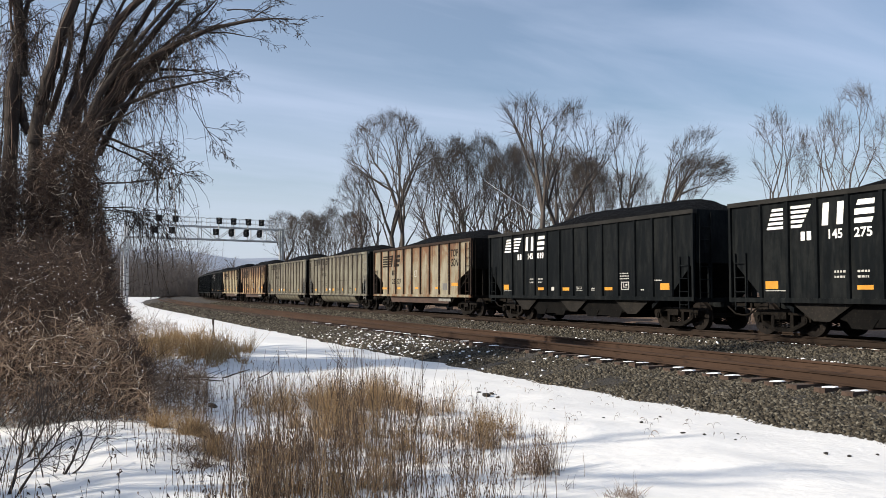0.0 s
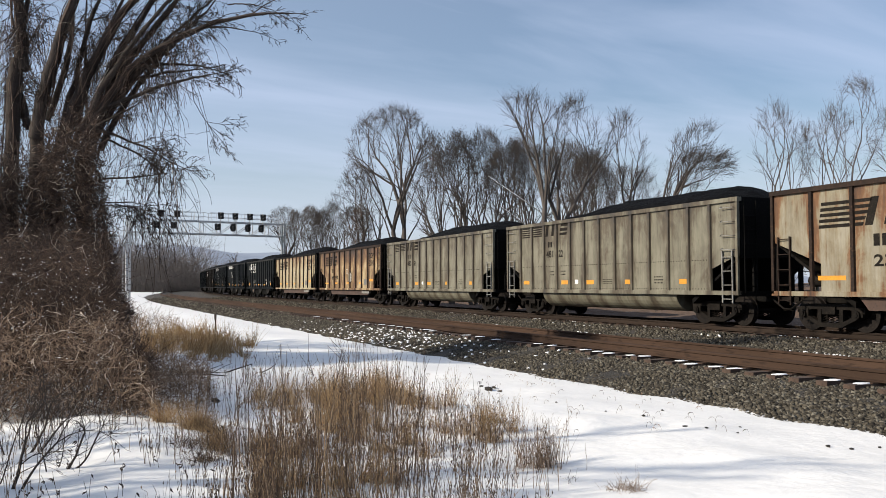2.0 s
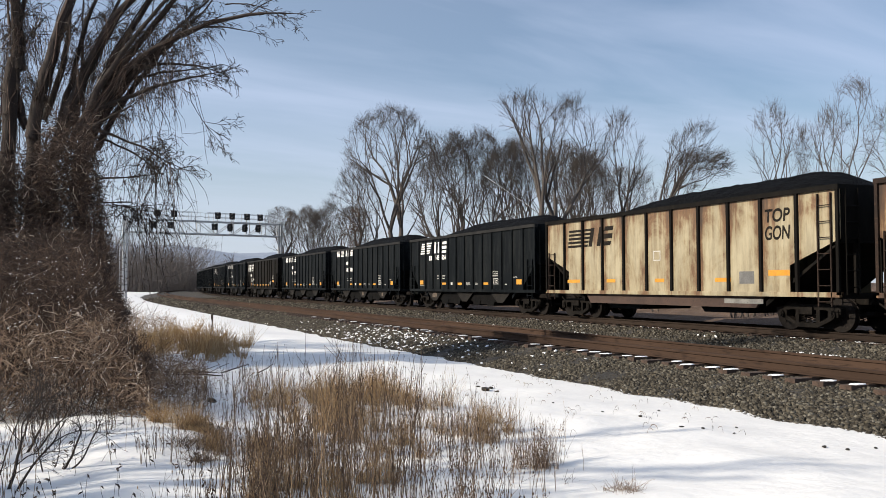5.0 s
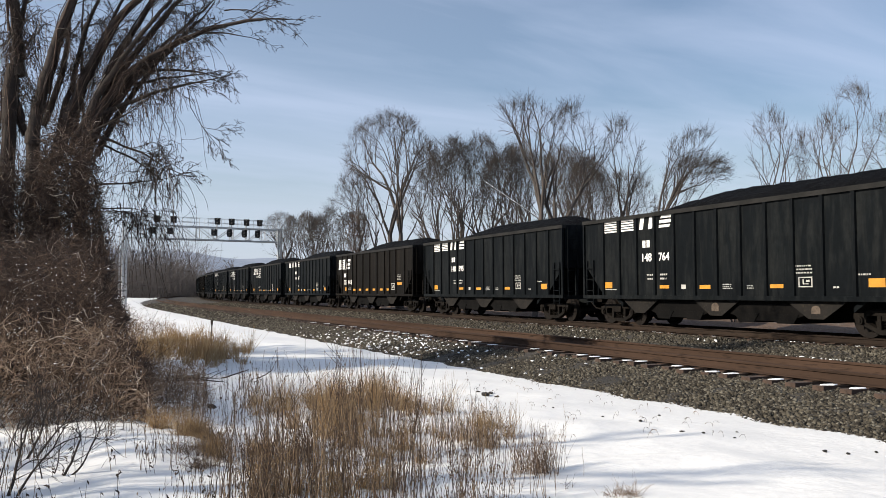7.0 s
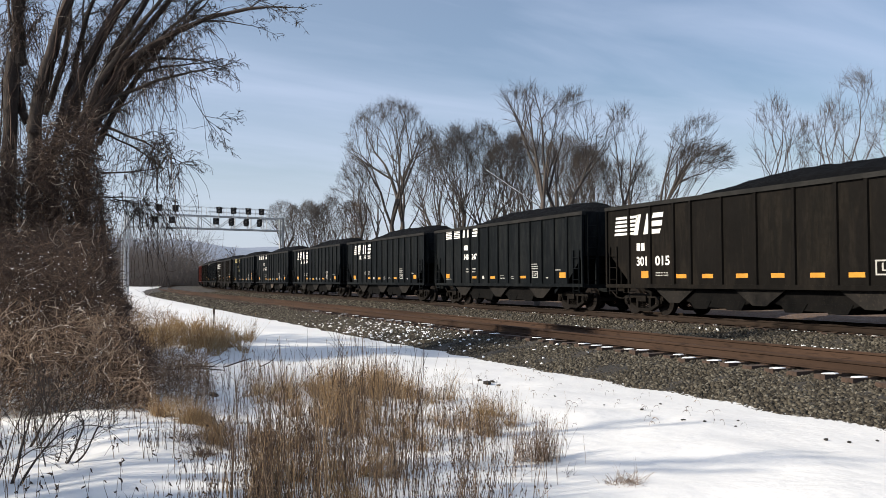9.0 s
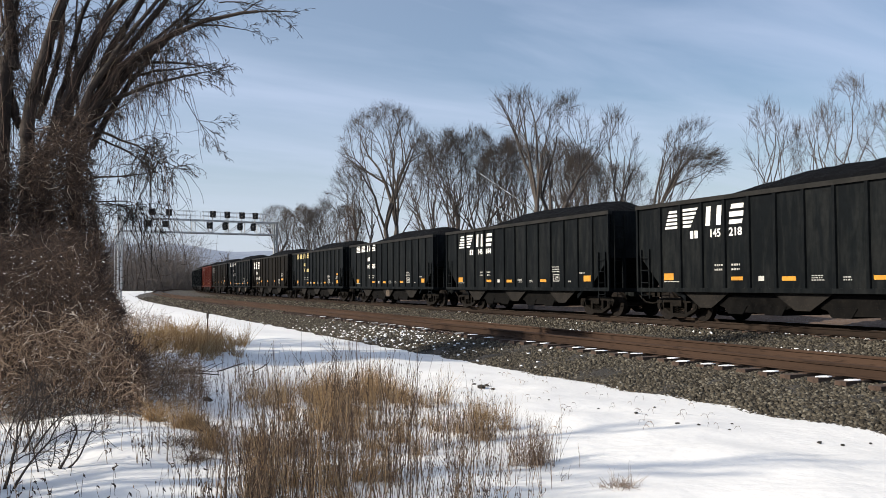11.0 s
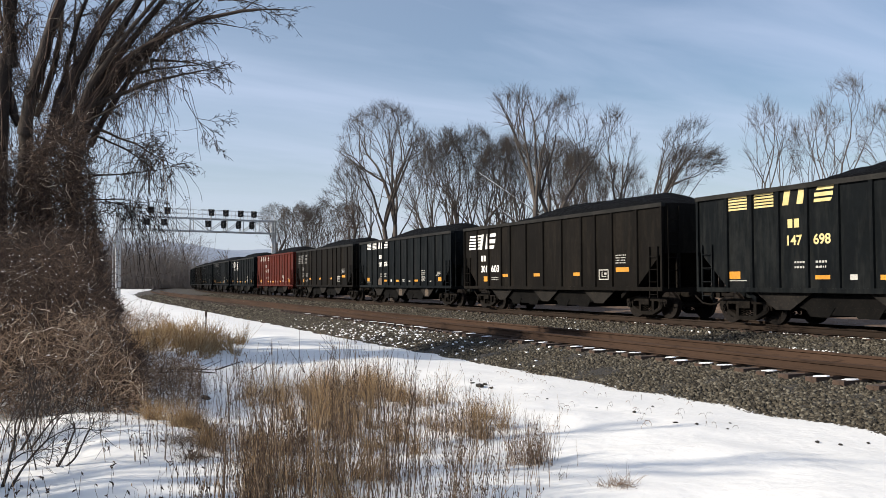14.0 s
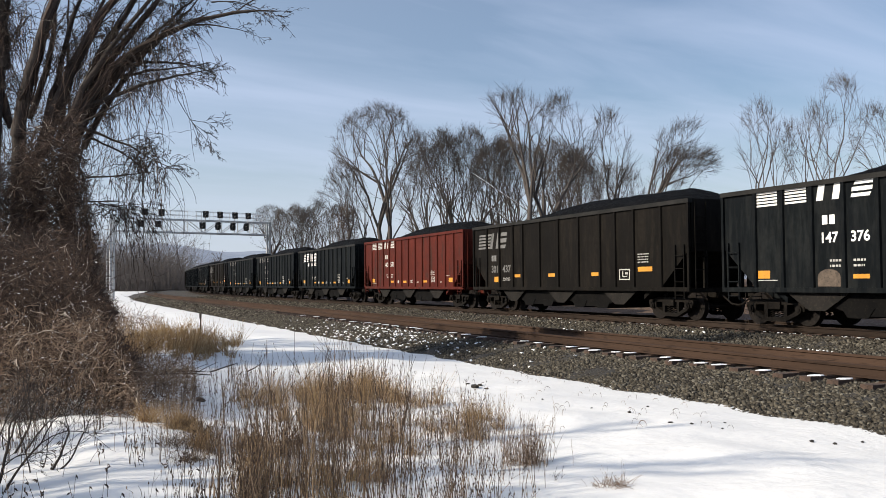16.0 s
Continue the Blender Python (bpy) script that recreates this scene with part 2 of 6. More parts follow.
M["wheel_steel"] = material("wheel_steel", two_scale((0.006, 0.005, 0.0045), (0.013, 0.010, 0.0085), (0.025, 0.02, 0.017), 3.0, 16.0), 0.65, 0.1, specular=0.15)
M["coal"] = material("coal", two_scale((0.0032, 0.0035, 0.0042), (0.0058, 0.0062, 0.0072), (0.014, 0.015, 0.0165), 2.0, 16.0), 0.8, specular=0.05,
                     bump=lambda nt: noise_of(nt, 11.0, 6, 0.75), bump_by=0.16)
M["white_paint"] = material("white_paint", two_scale((0.70, 0.69, 0.66), (0.80, 0.79, 0.76), (0.5, 0.49, 0.46), 3.0, 30.0), 0.7)
M["dirty_white"] = material("dirty_white", two_scale((0.36, 0.35, 0.33), (0.48, 0.47, 0.44), (0.22, 0.21, 0.20), 3.0, 26.0), 0.7)
M["ghost_white"] = material("ghost_white", two_scale((0.10, 0.098, 0.095), (0.15, 0.145, 0.14), (0.06, 0.06, 0.058), 3.0, 26.0), 0.7)
M["dark_letter"] = material("dark_letter", two_scale((0.007, 0.006, 0.0052), (0.014, 0.0115, 0.0092), (0.045, 0.034, 0.025), 3.0, 26.0), 0.75, specular=0.1)
M["yellow_tape"] = material("yellow_tape", two_scale((0.46, 0.20, 0.014), (0.55, 0.26, 0.02), (0.34, 0.15, 0.014), 3.0, 26.0), 0.5)
M["yellowed"] = material("yellowed", two_scale((0.50, 0.40, 0.16), (0.62, 0.52, 0.25), (0.4, 0.3, 0.12), 3.0, 26.0), 0.7)
M["scrape"] = material("scrape", two_scale((0.055, 0.040, 0.030), (0.11, 0.082, 0.060), (0.022, 0.017, 0.014), 7.0, 26.0), 0.85)
M["galvanized"] = material("galvanized", two_scale((0.36, 0.37, 0.38), (0.50, 0.50, 0.50), (0.25, 0.26, 0.27), 1.5, 18.0), 0.5, 0.35)
M["signal_black"] = material("signal_black", two_scale((0.012, 0.012, 0.013), (0.025, 0.025, 0.026), (0.04, 0.04, 0.04), 3.0, 30.0), 0.6)
M["lens_glass"] = material("lens_glass", (0.02, 0.025, 0.03), 0.12)
M["bark"] = material("bark", two_scale((0.028, 0.021, 0.0175), (0.050, 0.038, 0.031), (0.016, 0.0125, 0.011), 3.0, 22.0, (1, 1, 0.3)), 0.95,
                     bump=lambda nt: noise_of(nt, 30.0, 5, 0.7, (1, 1, 0.2)), bump_by=0.03)
M["grey_bark"] = material("grey_bark", two_scale((0.050, 0.041, 0.036), (0.088, 0.074, 0.065), (0.030, 0.024, 0.021), 1.5, 14.0, (1, 1, 0.3)), 0.95)
M["pale_bark"] = material("pale_bark", two_scale((0.070, 0.058, 0.052), (0.115, 0.098, 0.088), (0.045, 0.037, 0.033), 1.5, 14.0, (1, 1, 0.3)), 0.95)
M["twig"] = material("twig", island_tint([(0.0, (0.075, 0.052, 0.040)), (0.6, (0.16, 0.113, 0.086)), (0.9, (0.27, 0.205, 0.16)), (1.0, (0.5, 0.42, 0.36))]), 0.95)
M["red_twig"] = material("red_twig", island_tint([(0.0, (0.022, 0.0125, 0.0085)), (0.5, (0.058, 0.033, 0.021)), (0.97, (0.11, 0.072, 0.049)), (1.0, (0.40, 0.35, 0.30))]), 0.95)
M["dead_vine"] = material("dead_vine", island_tint([(0.0, (0.018, 0.0115, 0.009)), (0.7, (0.050, 0.031, 0.0235)), (0.95, (0.10, 0.068, 0.051)), (1.0, (0.4, 0.35, 0.3))]), 0.95)
M["pale_weed"] = material("pale_weed", island_tint([(0.0, (0.10, 0.064, 0.042)), (0.6, (0.225, 0.152, 0.102)), (0.9, (0.38, 0.285, 0.205)), (1.0, (0.66, 0.58, 0.48))]), 0.95)
M["dry_grass"] = material("dry_grass", island_tint([(0.0, (0.19, 0.108, 0.045)), (0.5, (0.34, 0.215, 0.098)), (1.0, (0.54, 0.40, 0.235))]), 0.9)
M["weed"] = material("weed", island_tint([(0.0, (0.040, 0.025, 0.018)), (0.6, (0.105, 0.068, 0.043)), (1.0, (0.31, 0.22, 0.14))]), 0.95)
M["tall_stalk"] = material("tall_stalk", island_tint([(0.0, (0.050, 0.031, 0.021)), (0.55, (0.115, 0.074, 0.046)), (1.0, (0.31, 0.215, 0.125))]), 0.95)
M["snow_fleck"] = material("snow_fleck", two_scale((0.80, 0.81, 0.84), (0.9, 0.9, 0.9), (0.7, 0.72, 0.76), 3.0, 20.0), 0.6)
M["dark_leaf"] = material("dark_leaf", island_tint([(0.0, (0.03, 0.022, 0.018)), (1.0, (0.075, 0.05, 0.035))]), 0.95)
M["scrub_floor"] = material("scrub_floor", two_scale((0.072, 0.044, 0.029), (0.115, 0.072, 0.049), (0.19, 0.145, 0.11), 0.8, 8.0), 0.95,
                            bump=lambda nt: noise_of(nt, 9.0, 7, 0.7), bump_by=0.12)
# paler than the near bark: the haze of distance is in this colour
M["hazed_wood"] = material("hazed_wood", two_scale((0.105, 0.090, 0.084), (0.150, 0.132, 0.124), (0.07, 0.06, 0.056), 0.06, 0.6), 0.95)
# wooded ridge; its blue-grey is haze put into the base colour
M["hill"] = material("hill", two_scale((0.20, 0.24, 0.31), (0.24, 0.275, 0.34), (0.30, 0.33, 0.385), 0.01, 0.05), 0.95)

# ---------------------------------------------------------------- building tools
class Shape:
    """Collects vertices and faces for one mesh."""

    def __init__(self):
        self.v, self.f = [], []

    def add(self, verts, faces):
        n = len(self.v)
        self.v.extend(verts)
        self.f.extend(tuple(n + i for i in face) for face in faces)
        return self

    def box(self, x0, x1, y0, y1, z0, z1):
        return self.add([(x0, y0, z0), (x1, y0, z0), (x1, y1, z0), (x0, y1, z0), (x0, y0, z1), (x1, y0, z1), (x1, y1, z1), (x0, y1, z1)],
                        [(3, 2, 1, 0), (4, 5, 6, 7), (0, 1, 5, 4), (1, 2, 6, 5), (2, 3, 7, 6), (3, 0, 4, 7)])

    def slab(self, x0, x1, outline):
        """A plate between x0 and x1 whose outline is given in (y, z)."""
        n = len(outline)
        verts = [(x0, y, z) for y, z in outline] + [(x1, y, z) for y, z in outline]
        faces = [tuple(range(n)), tuple(range(2 * n - 1, n - 1, -1))]
        faces += [(i, n + i, n + (i + 1) % n, (i + 1) % n) for i in range(n)]
        return self.add(verts, faces)

    def prism(self, outline, y0, y1):
        """A bar along y whose outline is given in (x, z)."""
        n = len(outline)
        verts = [(x, y0, z) for x, z in outline] + [(x, y1, z) for x, z in outline]
        faces = [tuple(range(n)), tuple(range(2 * n - 1, n - 1, -1))]
        faces += [(i, n + i, n + (i + 1) % n, (i + 1) % n) for i in range(n)]
        return self.add(verts, faces)

    def rod(self, points, radii, sides=6):
        """A tube along a line of points."""
        pts = [Vector(p) for p in points]
        if isinstance(radii, (int, float)):
            radii = [radii] * len(pts)
        verts, faces = [], []
        for i, p in enumerate(pts):
            way = (pts[min(i + 1, len(pts) - 1)] - pts[max(i - 1, 0)]).normalized()
            a = way.cross(Vector((0, 0, 1)) if abs(way.z) < 0.9 else Vector((1, 0, 0))).normalized()
            b = way.cross(a)
            for k in range(sides):
                t = 2 * math.pi * k / sides
                verts.append(tuple(p + radii[i] * (math.cos(t) * a + math.sin(t) * b)))
        for i in range(len(pts) - 1):
            for k in range(sides):
                q = (k + 1) % sides
                faces.append((i * sides + k, i * sides + q, (i + 1) * sides + q, (i + 1) * sides + k))
        faces.append(tuple(range(sides - 1, -1, -1)))
        faces.append(tuple((len(pts) - 1) * sides + k for k in range(sides)))
        return self.add(verts, faces)

    def wheel(self, x0, x1, y, z, radius, sides=24, hole=0.0):
        """A disc that turns on the x axis."""
        for r0, r1, xa, xb in ((hole, radius, x0, x1),):
            verts = [(x, y + r1 * math.cos(2 * math.pi * k / sides), z + r1 * math.sin(2 * math.pi * k / sides)) for x in (xa, xb) for k in range(sides)]
            faces = [tuple(range(sides)), tuple(range(2 * sides - 1, sides - 1, -1))]
            faces += [(k, sides + k, sides + (k + 1) % sides, (k + 1) % sides) for k in range(sides)]
            self.add(verts, faces)
        return self

    def mesh(self, name, mat, smooth=False):
        me = bpy.data.meshes.new(name)
        me.from_pydata(self.v, [], self.f)
        bm = bmesh.new()
        bm.from_mesh(me)
        bmesh.ops.recalc_face_normals(bm, faces=bm.faces)
        bm.to_mesh(me)
        bm.free()
        me.materials.append(mat)
        if smooth:
            me.shade_smooth()
        return me


def part(name, shape, mat, parent=None, label="", place=None, smooth=False):
    """One mesh object of a Shape or a ready mesh, under a thing or a part."""
    me = shape.mesh(name, mat, smooth) if isinstance(shape, Shape) else shape
    ob = new(name, me)
    ob.parent = parent
    if place is not None:
        ob.matrix_basis = place
    if label:
        tagged(ob, label)
    return ob


def empty(name, place, label, category, group="", kind=""):
    ob = new(name)
    ob.matrix_basis = place
    return tagged(ob, label, category, group, kind)


def fast_mesh(name, verts, faces, mat, smooth=False):
    """A mesh out of numpy arrays, all faces with equally many corners."""
    me = bpy.data.meshes.new(name)
    n, k = faces.shape
    me.vertices.add(len(verts))
    me.vertices.foreach_set("co", np.ascontiguousarray(verts, dtype=np.float32).ravel())
    me.loops.add(n * k)
    me.loops.foreach_set("vertex_index", faces.astype(np.int32).ravel())
    me.polygons.add(n)
    me.polygons.foreach_set("loop_start", np.arange(0, n * k, k, dtype=np.int32))
    me.materials.append(mat)
    me.update(calc_edges=True)
    me.validate()
    if smooth:
        me.shade_smooth()
    return me


class Tubes:
    """Many thin tapered tubes in one mesh, for branches, twigs and stalks."""

    def __init__(self):
        self.v, self.f, self.n = [], [], 0

    def add(self, pts, radii, sides=3):
        pts = np.asarray(pts, dtype=float)
        radii = np.asarray(radii, dtype=float)
        way = np.gradient(pts, axis=0)
        way /= np.linalg.norm(way, axis=1)[:, None] + 1e-9
        ref = np.array([0, 0, 1.0]) if abs(way[0, 2]) < 0.8 else np.array([1.0, 0, 0])
        a = np.cross(way, ref)
        a /= np.linalg.norm(a, axis=1)[:, None] + 1e-9
        b = np.cross(way, a)
        t = 2 * np.pi * np.arange(sides) / sides
        ring = pts[:, None] + radii[:, None, None] * (np.cos(t)[None, :, None] * a[:, None] + np.sin(t)[None, :, None] * b[:, None])
        m = len(pts)
        i = np.arange(m - 1)[:, None] * sides
        k = np.arange(sides)[None]
        q = (np.arange(sides)[None] + 1) % sides
        f = np.stack([i + k, i + q, i + sides + q, i + sides + k], axis=-1).reshape(-1, 4) + self.n
        self.v.append(ring.reshape(-1, 3))
        self.f.append(f)
        self.n += m * sides

    def mesh(self, name, mat):
        return fast_mesh(name, np.concatenate(self.v), np.concatenate(self.f), mat, True)


# the line of the tracks: straight to y = 85, then an easy bend to the right
BEND, RADIUS = 85.0, 780.0


def on_track(s, u):
    """Place and heading (degrees) on the line that runs u metres right of the eye, s metres along."""
    if s <= BEND:
        return u, s, 0.0
    a = (s - BEND) / RADIUS
    return u + (RADIUS - u) * (1 - math.cos(a)), BEND + (RADIUS - u) * math.sin(a), -math.degrees(a)


def shift(y):
    return np.maximum(0, np.asarray(y, dtype=float) - BEND) ** 2 / (2 * RADIUS)


NEAR, FAR = 11.75, 19.7       # the two tracks' centre lines

# ---------------------------------------------------------------- ground, roadbed, tracks
def axis(stops):
    """Grid lines: (from, to, step) stretches joined."""
    out = []
    for a, b, n in stops:
        out.extend(np.linspace(a, b, n, endpoint=False))
    return np.array(out + [stops[-1][1]])


WAVES = {}


def bumps(x, y, scale, amount):
    """A smooth rolling relief out of a few waves."""
    if scale not in WAVES:
        rng = np.random.RandomState(int(scale * 100))
        turn, pitch, start = rng.uniform(0, 2 * np.pi, 9), rng.uniform(0.6, 1.7, 9) / scale * 2 * np.pi, rng.uniform(0, 6.28, 9)
        WAVES[scale] = list(zip(np.cos(turn) * pitch, np.sin(turn) * pitch, start))
    z = 0.0
    for a, b, c in WAVES[scale]:
        z = z + np.sin(x * a + y * b + c)
    return z / 9 * amount * 1.8


def snow_height(x, y):
    x, y = np.asarray(x, dtype=float), np.asarray(y, dtype=float)
    u = x - shift(y)
    z = -0.44 + bumps(x, y, 7.0, 0.04) + bumps(x, y, 1.9, 0.030) + bumps(x, y, 0.8, 0.012)
    z = np.where(u < -1, z + np.clip((-1 - u) * 0.06, 0, 0.9), z)
    z = z + 0.16 * np.exp(-((x - 0.1) ** 2 + (y - 10.9) ** 2) / 1.6) + 0.12 * np.exp(-((x - 0.9) ** 2 + (y - 9.6) ** 2) / 0.7)
    flat = np.clip((u - 6.5) / 2.2, 0, 1)
    z = z * (1 - flat) + (-0.52 - 0.05 * np.clip((y - 10) / 14, 0, 1) + bumps(x, y, 2.3, 0.025)) * flat
    return z - np.clip((u - 9.0) / 1.0, 0, 1) * 0.9 * (np.clip((60 - u) / 20, 0, 1))


def sheet(name, xs, ys, height, mat, smooth=True):
    gx, gy = np.meshgrid(xs, ys)
    z = height(gx, gy)
    v = np.stack([gx.ravel(), gy.ravel(), z.ravel()], axis=1)
    nx, ny = len(xs), len(ys)
    i = (np.arange(ny - 1)[:, None] * nx + np.arange(nx - 1)[None]).ravel()
    f = np.stack([i, i + 1, i + nx + 1, i + nx], axis=1)
    return new(name, fast_mesh(name, v, f, mat, smooth))


XS = axis([(-2600, -200, 12), (-200, -30, 14), (-30, -8, 30), (-8, 10.5, 150), (10.5, 60, 24), (60, 300, 16), (300, 2600, 12)])
YS = axis([(-600, -20, 14), (-20, 4, 24), (4, 32, 200), (32, 90, 110), (90, 260, 50), (260, 4800, 24)])
ground = tagged(sheet("ground", XS, YS, snow_height, M["snow"]), "wide trackside ground under bright trampled winter snow", "ground", kind="structure")


def strip(name, profile, s_stops, mat, rough=0.0, fine=0.0, seed=1):
    """A band of ground along the tracks; the profile gives (u, z)."""
    rng = np.random.RandomState(seed)
    us, zs = np.array(profile).T
    cols = np.concatenate([np.linspace(us[i], us[i + 1], max(2, int((us[i + 1] - us[i]) / 0.25)), endpoint=False) for i in range(len(us) - 1)] + [us[-1:]])
    rows = axis(s_stops)
    gx, gy, gz = [], [], []
    for s in rows:
        x, y, h = on_track(s, 0)
        c, d = math.cos(radians(h)), math.sin(radians(h))
        gx.append(x + cols * c), gy.append(y + cols * d), gz.append(np.interp(cols, us, zs))
    gx, gy, gz = np.array(gx), np.array(gy), np.array(gz)
    gz = gz + rng.normal(0, fine, gz.shape) + bumps(gx, gy, 3.0, rough)
    v = np.stack([gx.ravel(), gy.ravel(), gz.ravel()], axis=1)
    nx, ny = len(cols), len(rows)
    i = (np.arange(ny - 1)[:, None] * nx + np.arange(nx - 1)[None]).ravel()
    f = np.stack([i, i + 1, i + nx + 1, i + nx], axis=1)
    return new(name, fast_mesh(name, v, f, mat, True))


BED = [(8.0, -0.80), (8.5, -0.58), (9.2, -0.46), (10.1, -0.34), (10.7, -0.26), (13.1, -0.26), (13.9, -0.36), (15.6, -0.42), (17.4, -0.36), (18.2, -0.25), (21.3, -0.25), (22.6, -0.6), (24.6, -1.1)]
roadbed = tagged(strip("roadbed", BED, [(-60, 6, 40), (6, 45, 200), (45, 120, 120), (120, 300, 60)], M["ballast_bed"], 0.03, 0.012),
                 "bed of dark crushed stone ballast under two tracks", "roadbed", kind="structure")
scrub = tagged(strip("scrub_bank", [(21.5, -0.62), (24.6, -0.5), (30.0, -0.15), (33.0, 0.5), (36.0, 1.0), (60, 1.3)], [(-80, 120, 110), (120, 320, 40)], M["scrub_floor"], 0.09, 0.03, 3),
               "low bank of brown winter scrub and dead leaves beyond the tracks", "bank", kind="structure")

RAIL = [(-0.07, -0.18), (0.07, -0.18), (0.07, -0.168), (0.012, -0.145), (0.010, -0.055), (0.034, -0.042), (0.036, -0.008), (0.026, 0.0), (-0.026, 0.0), (-0.036, -0.008), (-0.034, -0.042), (-0.010, -0.055), (-0.012, -0.145), (-0.07, -0.168)]
STATIONS = list(range(-60, 86, 5)) + list(range(89, 300, 4))


def rail_mesh(u):
    verts, faces, n = [], [], len(RAIL)
    for s in STATIONS:
        x, y, h = on_track(s, u)
        c, d = math.cos(radians(h)), math.sin(radians(h))
        verts += [(x + px * c, y + px * d, pz) for px, pz in RAIL]
    for i in range(len(STATIONS) - 1):
        for k in range(n):
            q = (k + 1) % n
            faces.append((i * n + k, i * n + q, (i + 1) * n + q, (i + 1) * n + k))
    return verts, faces


def track(name, u, label, tie_from, tie_to, step, head, side_mat):
    line = empty(name, pose(0, 0, 0), label, "railway track", kind="structure")
    for side in (-0.753, 0.753):
        r = Shape()
        r.add(*rail_mesh(u + side))
        ob = part("rail", r, side_mat, line, "rusty brown steel rail")
        ob.data.materials.append(head)
        top = [p for p in ob.data.polygons if p.normal.z > 0.9 and p.center.z > -0.02]
        for p in top:
            p.material_index = 1
    rng = random.Random(int(u * 10))
    tie = Shape()
    tie.add([(x, y, z) for z, b in ((-0.17, 0.0), (0, 0.012)) for x, y in ((-1.3 + b, -0.115 + b), (1.3 - b, -0.115 + b), (1.3 - b, 0.115 - b), (-1.3 + b, 0.115 - b))],
            [(3, 2, 1, 0), (4, 5, 6, 7), (0, 1, 5, 4), (1, 2, 6, 5), (2, 3, 7, 6), (3, 0, 4, 7)])
    me = tie.mesh("tie", M["tie_wood"])
    plate = Shape()
    for side in (-0.753, 0.753):
        plate.box(side - 0.17, side + 0.17, -0.09, 0.09, 0, 0.012)
    plate_me = plate.mesh("tie_plate", M["rail_rust"])
    caps = []
    for k in range(5):          # thin crusts of snow left on the tie ends
        c, w = Shape(), rng.uniform(0.16, 0.32)
        ring = [(w * math.cos(a) * 0.85 * rng.uniform(0.5, 1.2), 0.105 * math.sin(a) * rng.uniform(0.5, 1.05)) for a in np.linspace(0, 2 * math.pi, 12, endpoint=False)]
        hi = rng.uniform(0.006, 0.014)
        c.add([(x, y, -0.01) for x, y in ring] + [(x * 0.82, y * 0.85, hi) for x, y in ring], [tuple(range(12, 24))] + [(i, (i + 1) % 12, 12 + (i + 1) % 12, 12 + i) for i in range(12)])
        caps.append(c.mesh("snow_cap", M["snowy_stone"]))
    s = tie_from
    while s < tie_to:
        x, y, h = on_track(s, u + rng.uniform(-0.05, 0.05))
        t = part("tie", me, None, line, place=pose(x, y, -0.192 + rng.uniform(-0.012, 0.0), 0, rng.uniform(-0.5, 0.5), h + rng.uniform(-1.5, 1.5)))
        if s < 40:
            part("tie_plate", plate_me, None, t)
            if u < 15 and rng.random() < (0.62 if s < 17 else 0.35):
                part("snow_cap", caps[rng.randrange(5)], None, t, place=pose(-1.05 + rng.uniform(-0.06, 0.06), 0, 0, 0, 0, rng.choice((0, 180))))
        s += step + rng.uniform(-0.03, 0.03)
    return line


near_track = track("near_track", NEAR, "empty rusty railway track on dark wooden ties in ballast", 3, 95, 0.53, M["rail_rust"], M["rail_rust"])
far_track = track("far_track", FAR, "busy railway track with worn rails under the coal train", 6, 95, 0.53, M["rail_head"], M["rail_shaded"])


def stones(name, n, u_range, s_range, size, lift, mat, label, seed, keep=None):
    """Loose broken stones scattered on the roadbed as one joined mesh."""
    rng = np.random.RandomState(seed)
    # eight uneven eight-cornered chips
    cube = np.array([(x, y, z) for z in (-1, 1) for y in (-1, 1) for x in (-1, 1)], dtype=float)
    quads = np.array([(0, 2, 3, 1), (4, 5, 7, 6), (0, 1, 5, 4), (2, 6, 7, 3), (0, 4, 6, 2), (1, 3, 7, 5)])
    chips = [cube * rng.uniform(0.45, 1.0, cube.shape) for _ in range(12)]
    us = rng.uniform(*u_range, n)
    ss = s_range[0] + (s_range[1] - s_range[0]) * rng.uniform(0, 1, n) ** 1.5
    if keep is not None:
        ok = keep(us, ss, rng)
        us, ss = us[ok], ss[ok]
    pu, pz = np.array(BED).T
    zs = np.interp(us, pu, pz) + lift
    n = len(us)
    ang = rng.uniform(0, 2 * np.pi, (n, 3))
    sz = rng.uniform(0.6, 1.3, n) * size
    v = np.empty((n, 8, 3))
    for i in range(n):
        rot = np.array(Euler(ang[i]).to_matrix())
        v[i] = chips[i % 12] @ rot.T * sz[i]
    v[:, :, 0] += (us + shift(ss))[:, None]
    v[:, :, 1] += ss[:, None]
    v[:, :, 2] += (zs + rng.uniform(-0.3, 0.5, n) * size)[:, None]
    f = (quads[None] + (np.arange(n) * 8)[:, None, None]).reshape(-1, 4)
    return tagged(new(name, fast_mesh(name, v.reshape(-1, 3), f, mat)), label, "gravel", kind="stuff")


stones("shoulder_gravel", 50000, (8.35, 10.75), (6.0, 52), 0.028, 0.0, M["stone"], "coarse dark grey ballast stones on the track shoulder", 4)
stones("track_gravel", 11000, (10.7, 12.9), (9, 40), 0.033, -0.01, M["stone"], "coarse grey ballast stones between the rails", 5)
stones("middle_gravel", 30000, (12.9, 18.6), (13, 60), 0.036, 0.0, M["stone"], "coarse grey ballast stones between the two tracks", 6)
stones("far_gravel", 15000, (8.4, 18.8), (45, 120), 0.062, 0.0, M["stone"], "coarse dark ballast stones farther along the line", 9)
stones("snow_crumbs", 1700, (8.6, 10.9), (15, 42), 0.038, 0.0, M["snowy_stone"], "crumbs of old snow lying among the ballast", 7,
       keep=lambda u, s, r: r.uniform(0, 1, len(u)) < np.exp(-((s - 27) / 5.0) ** 2) + 0.03)
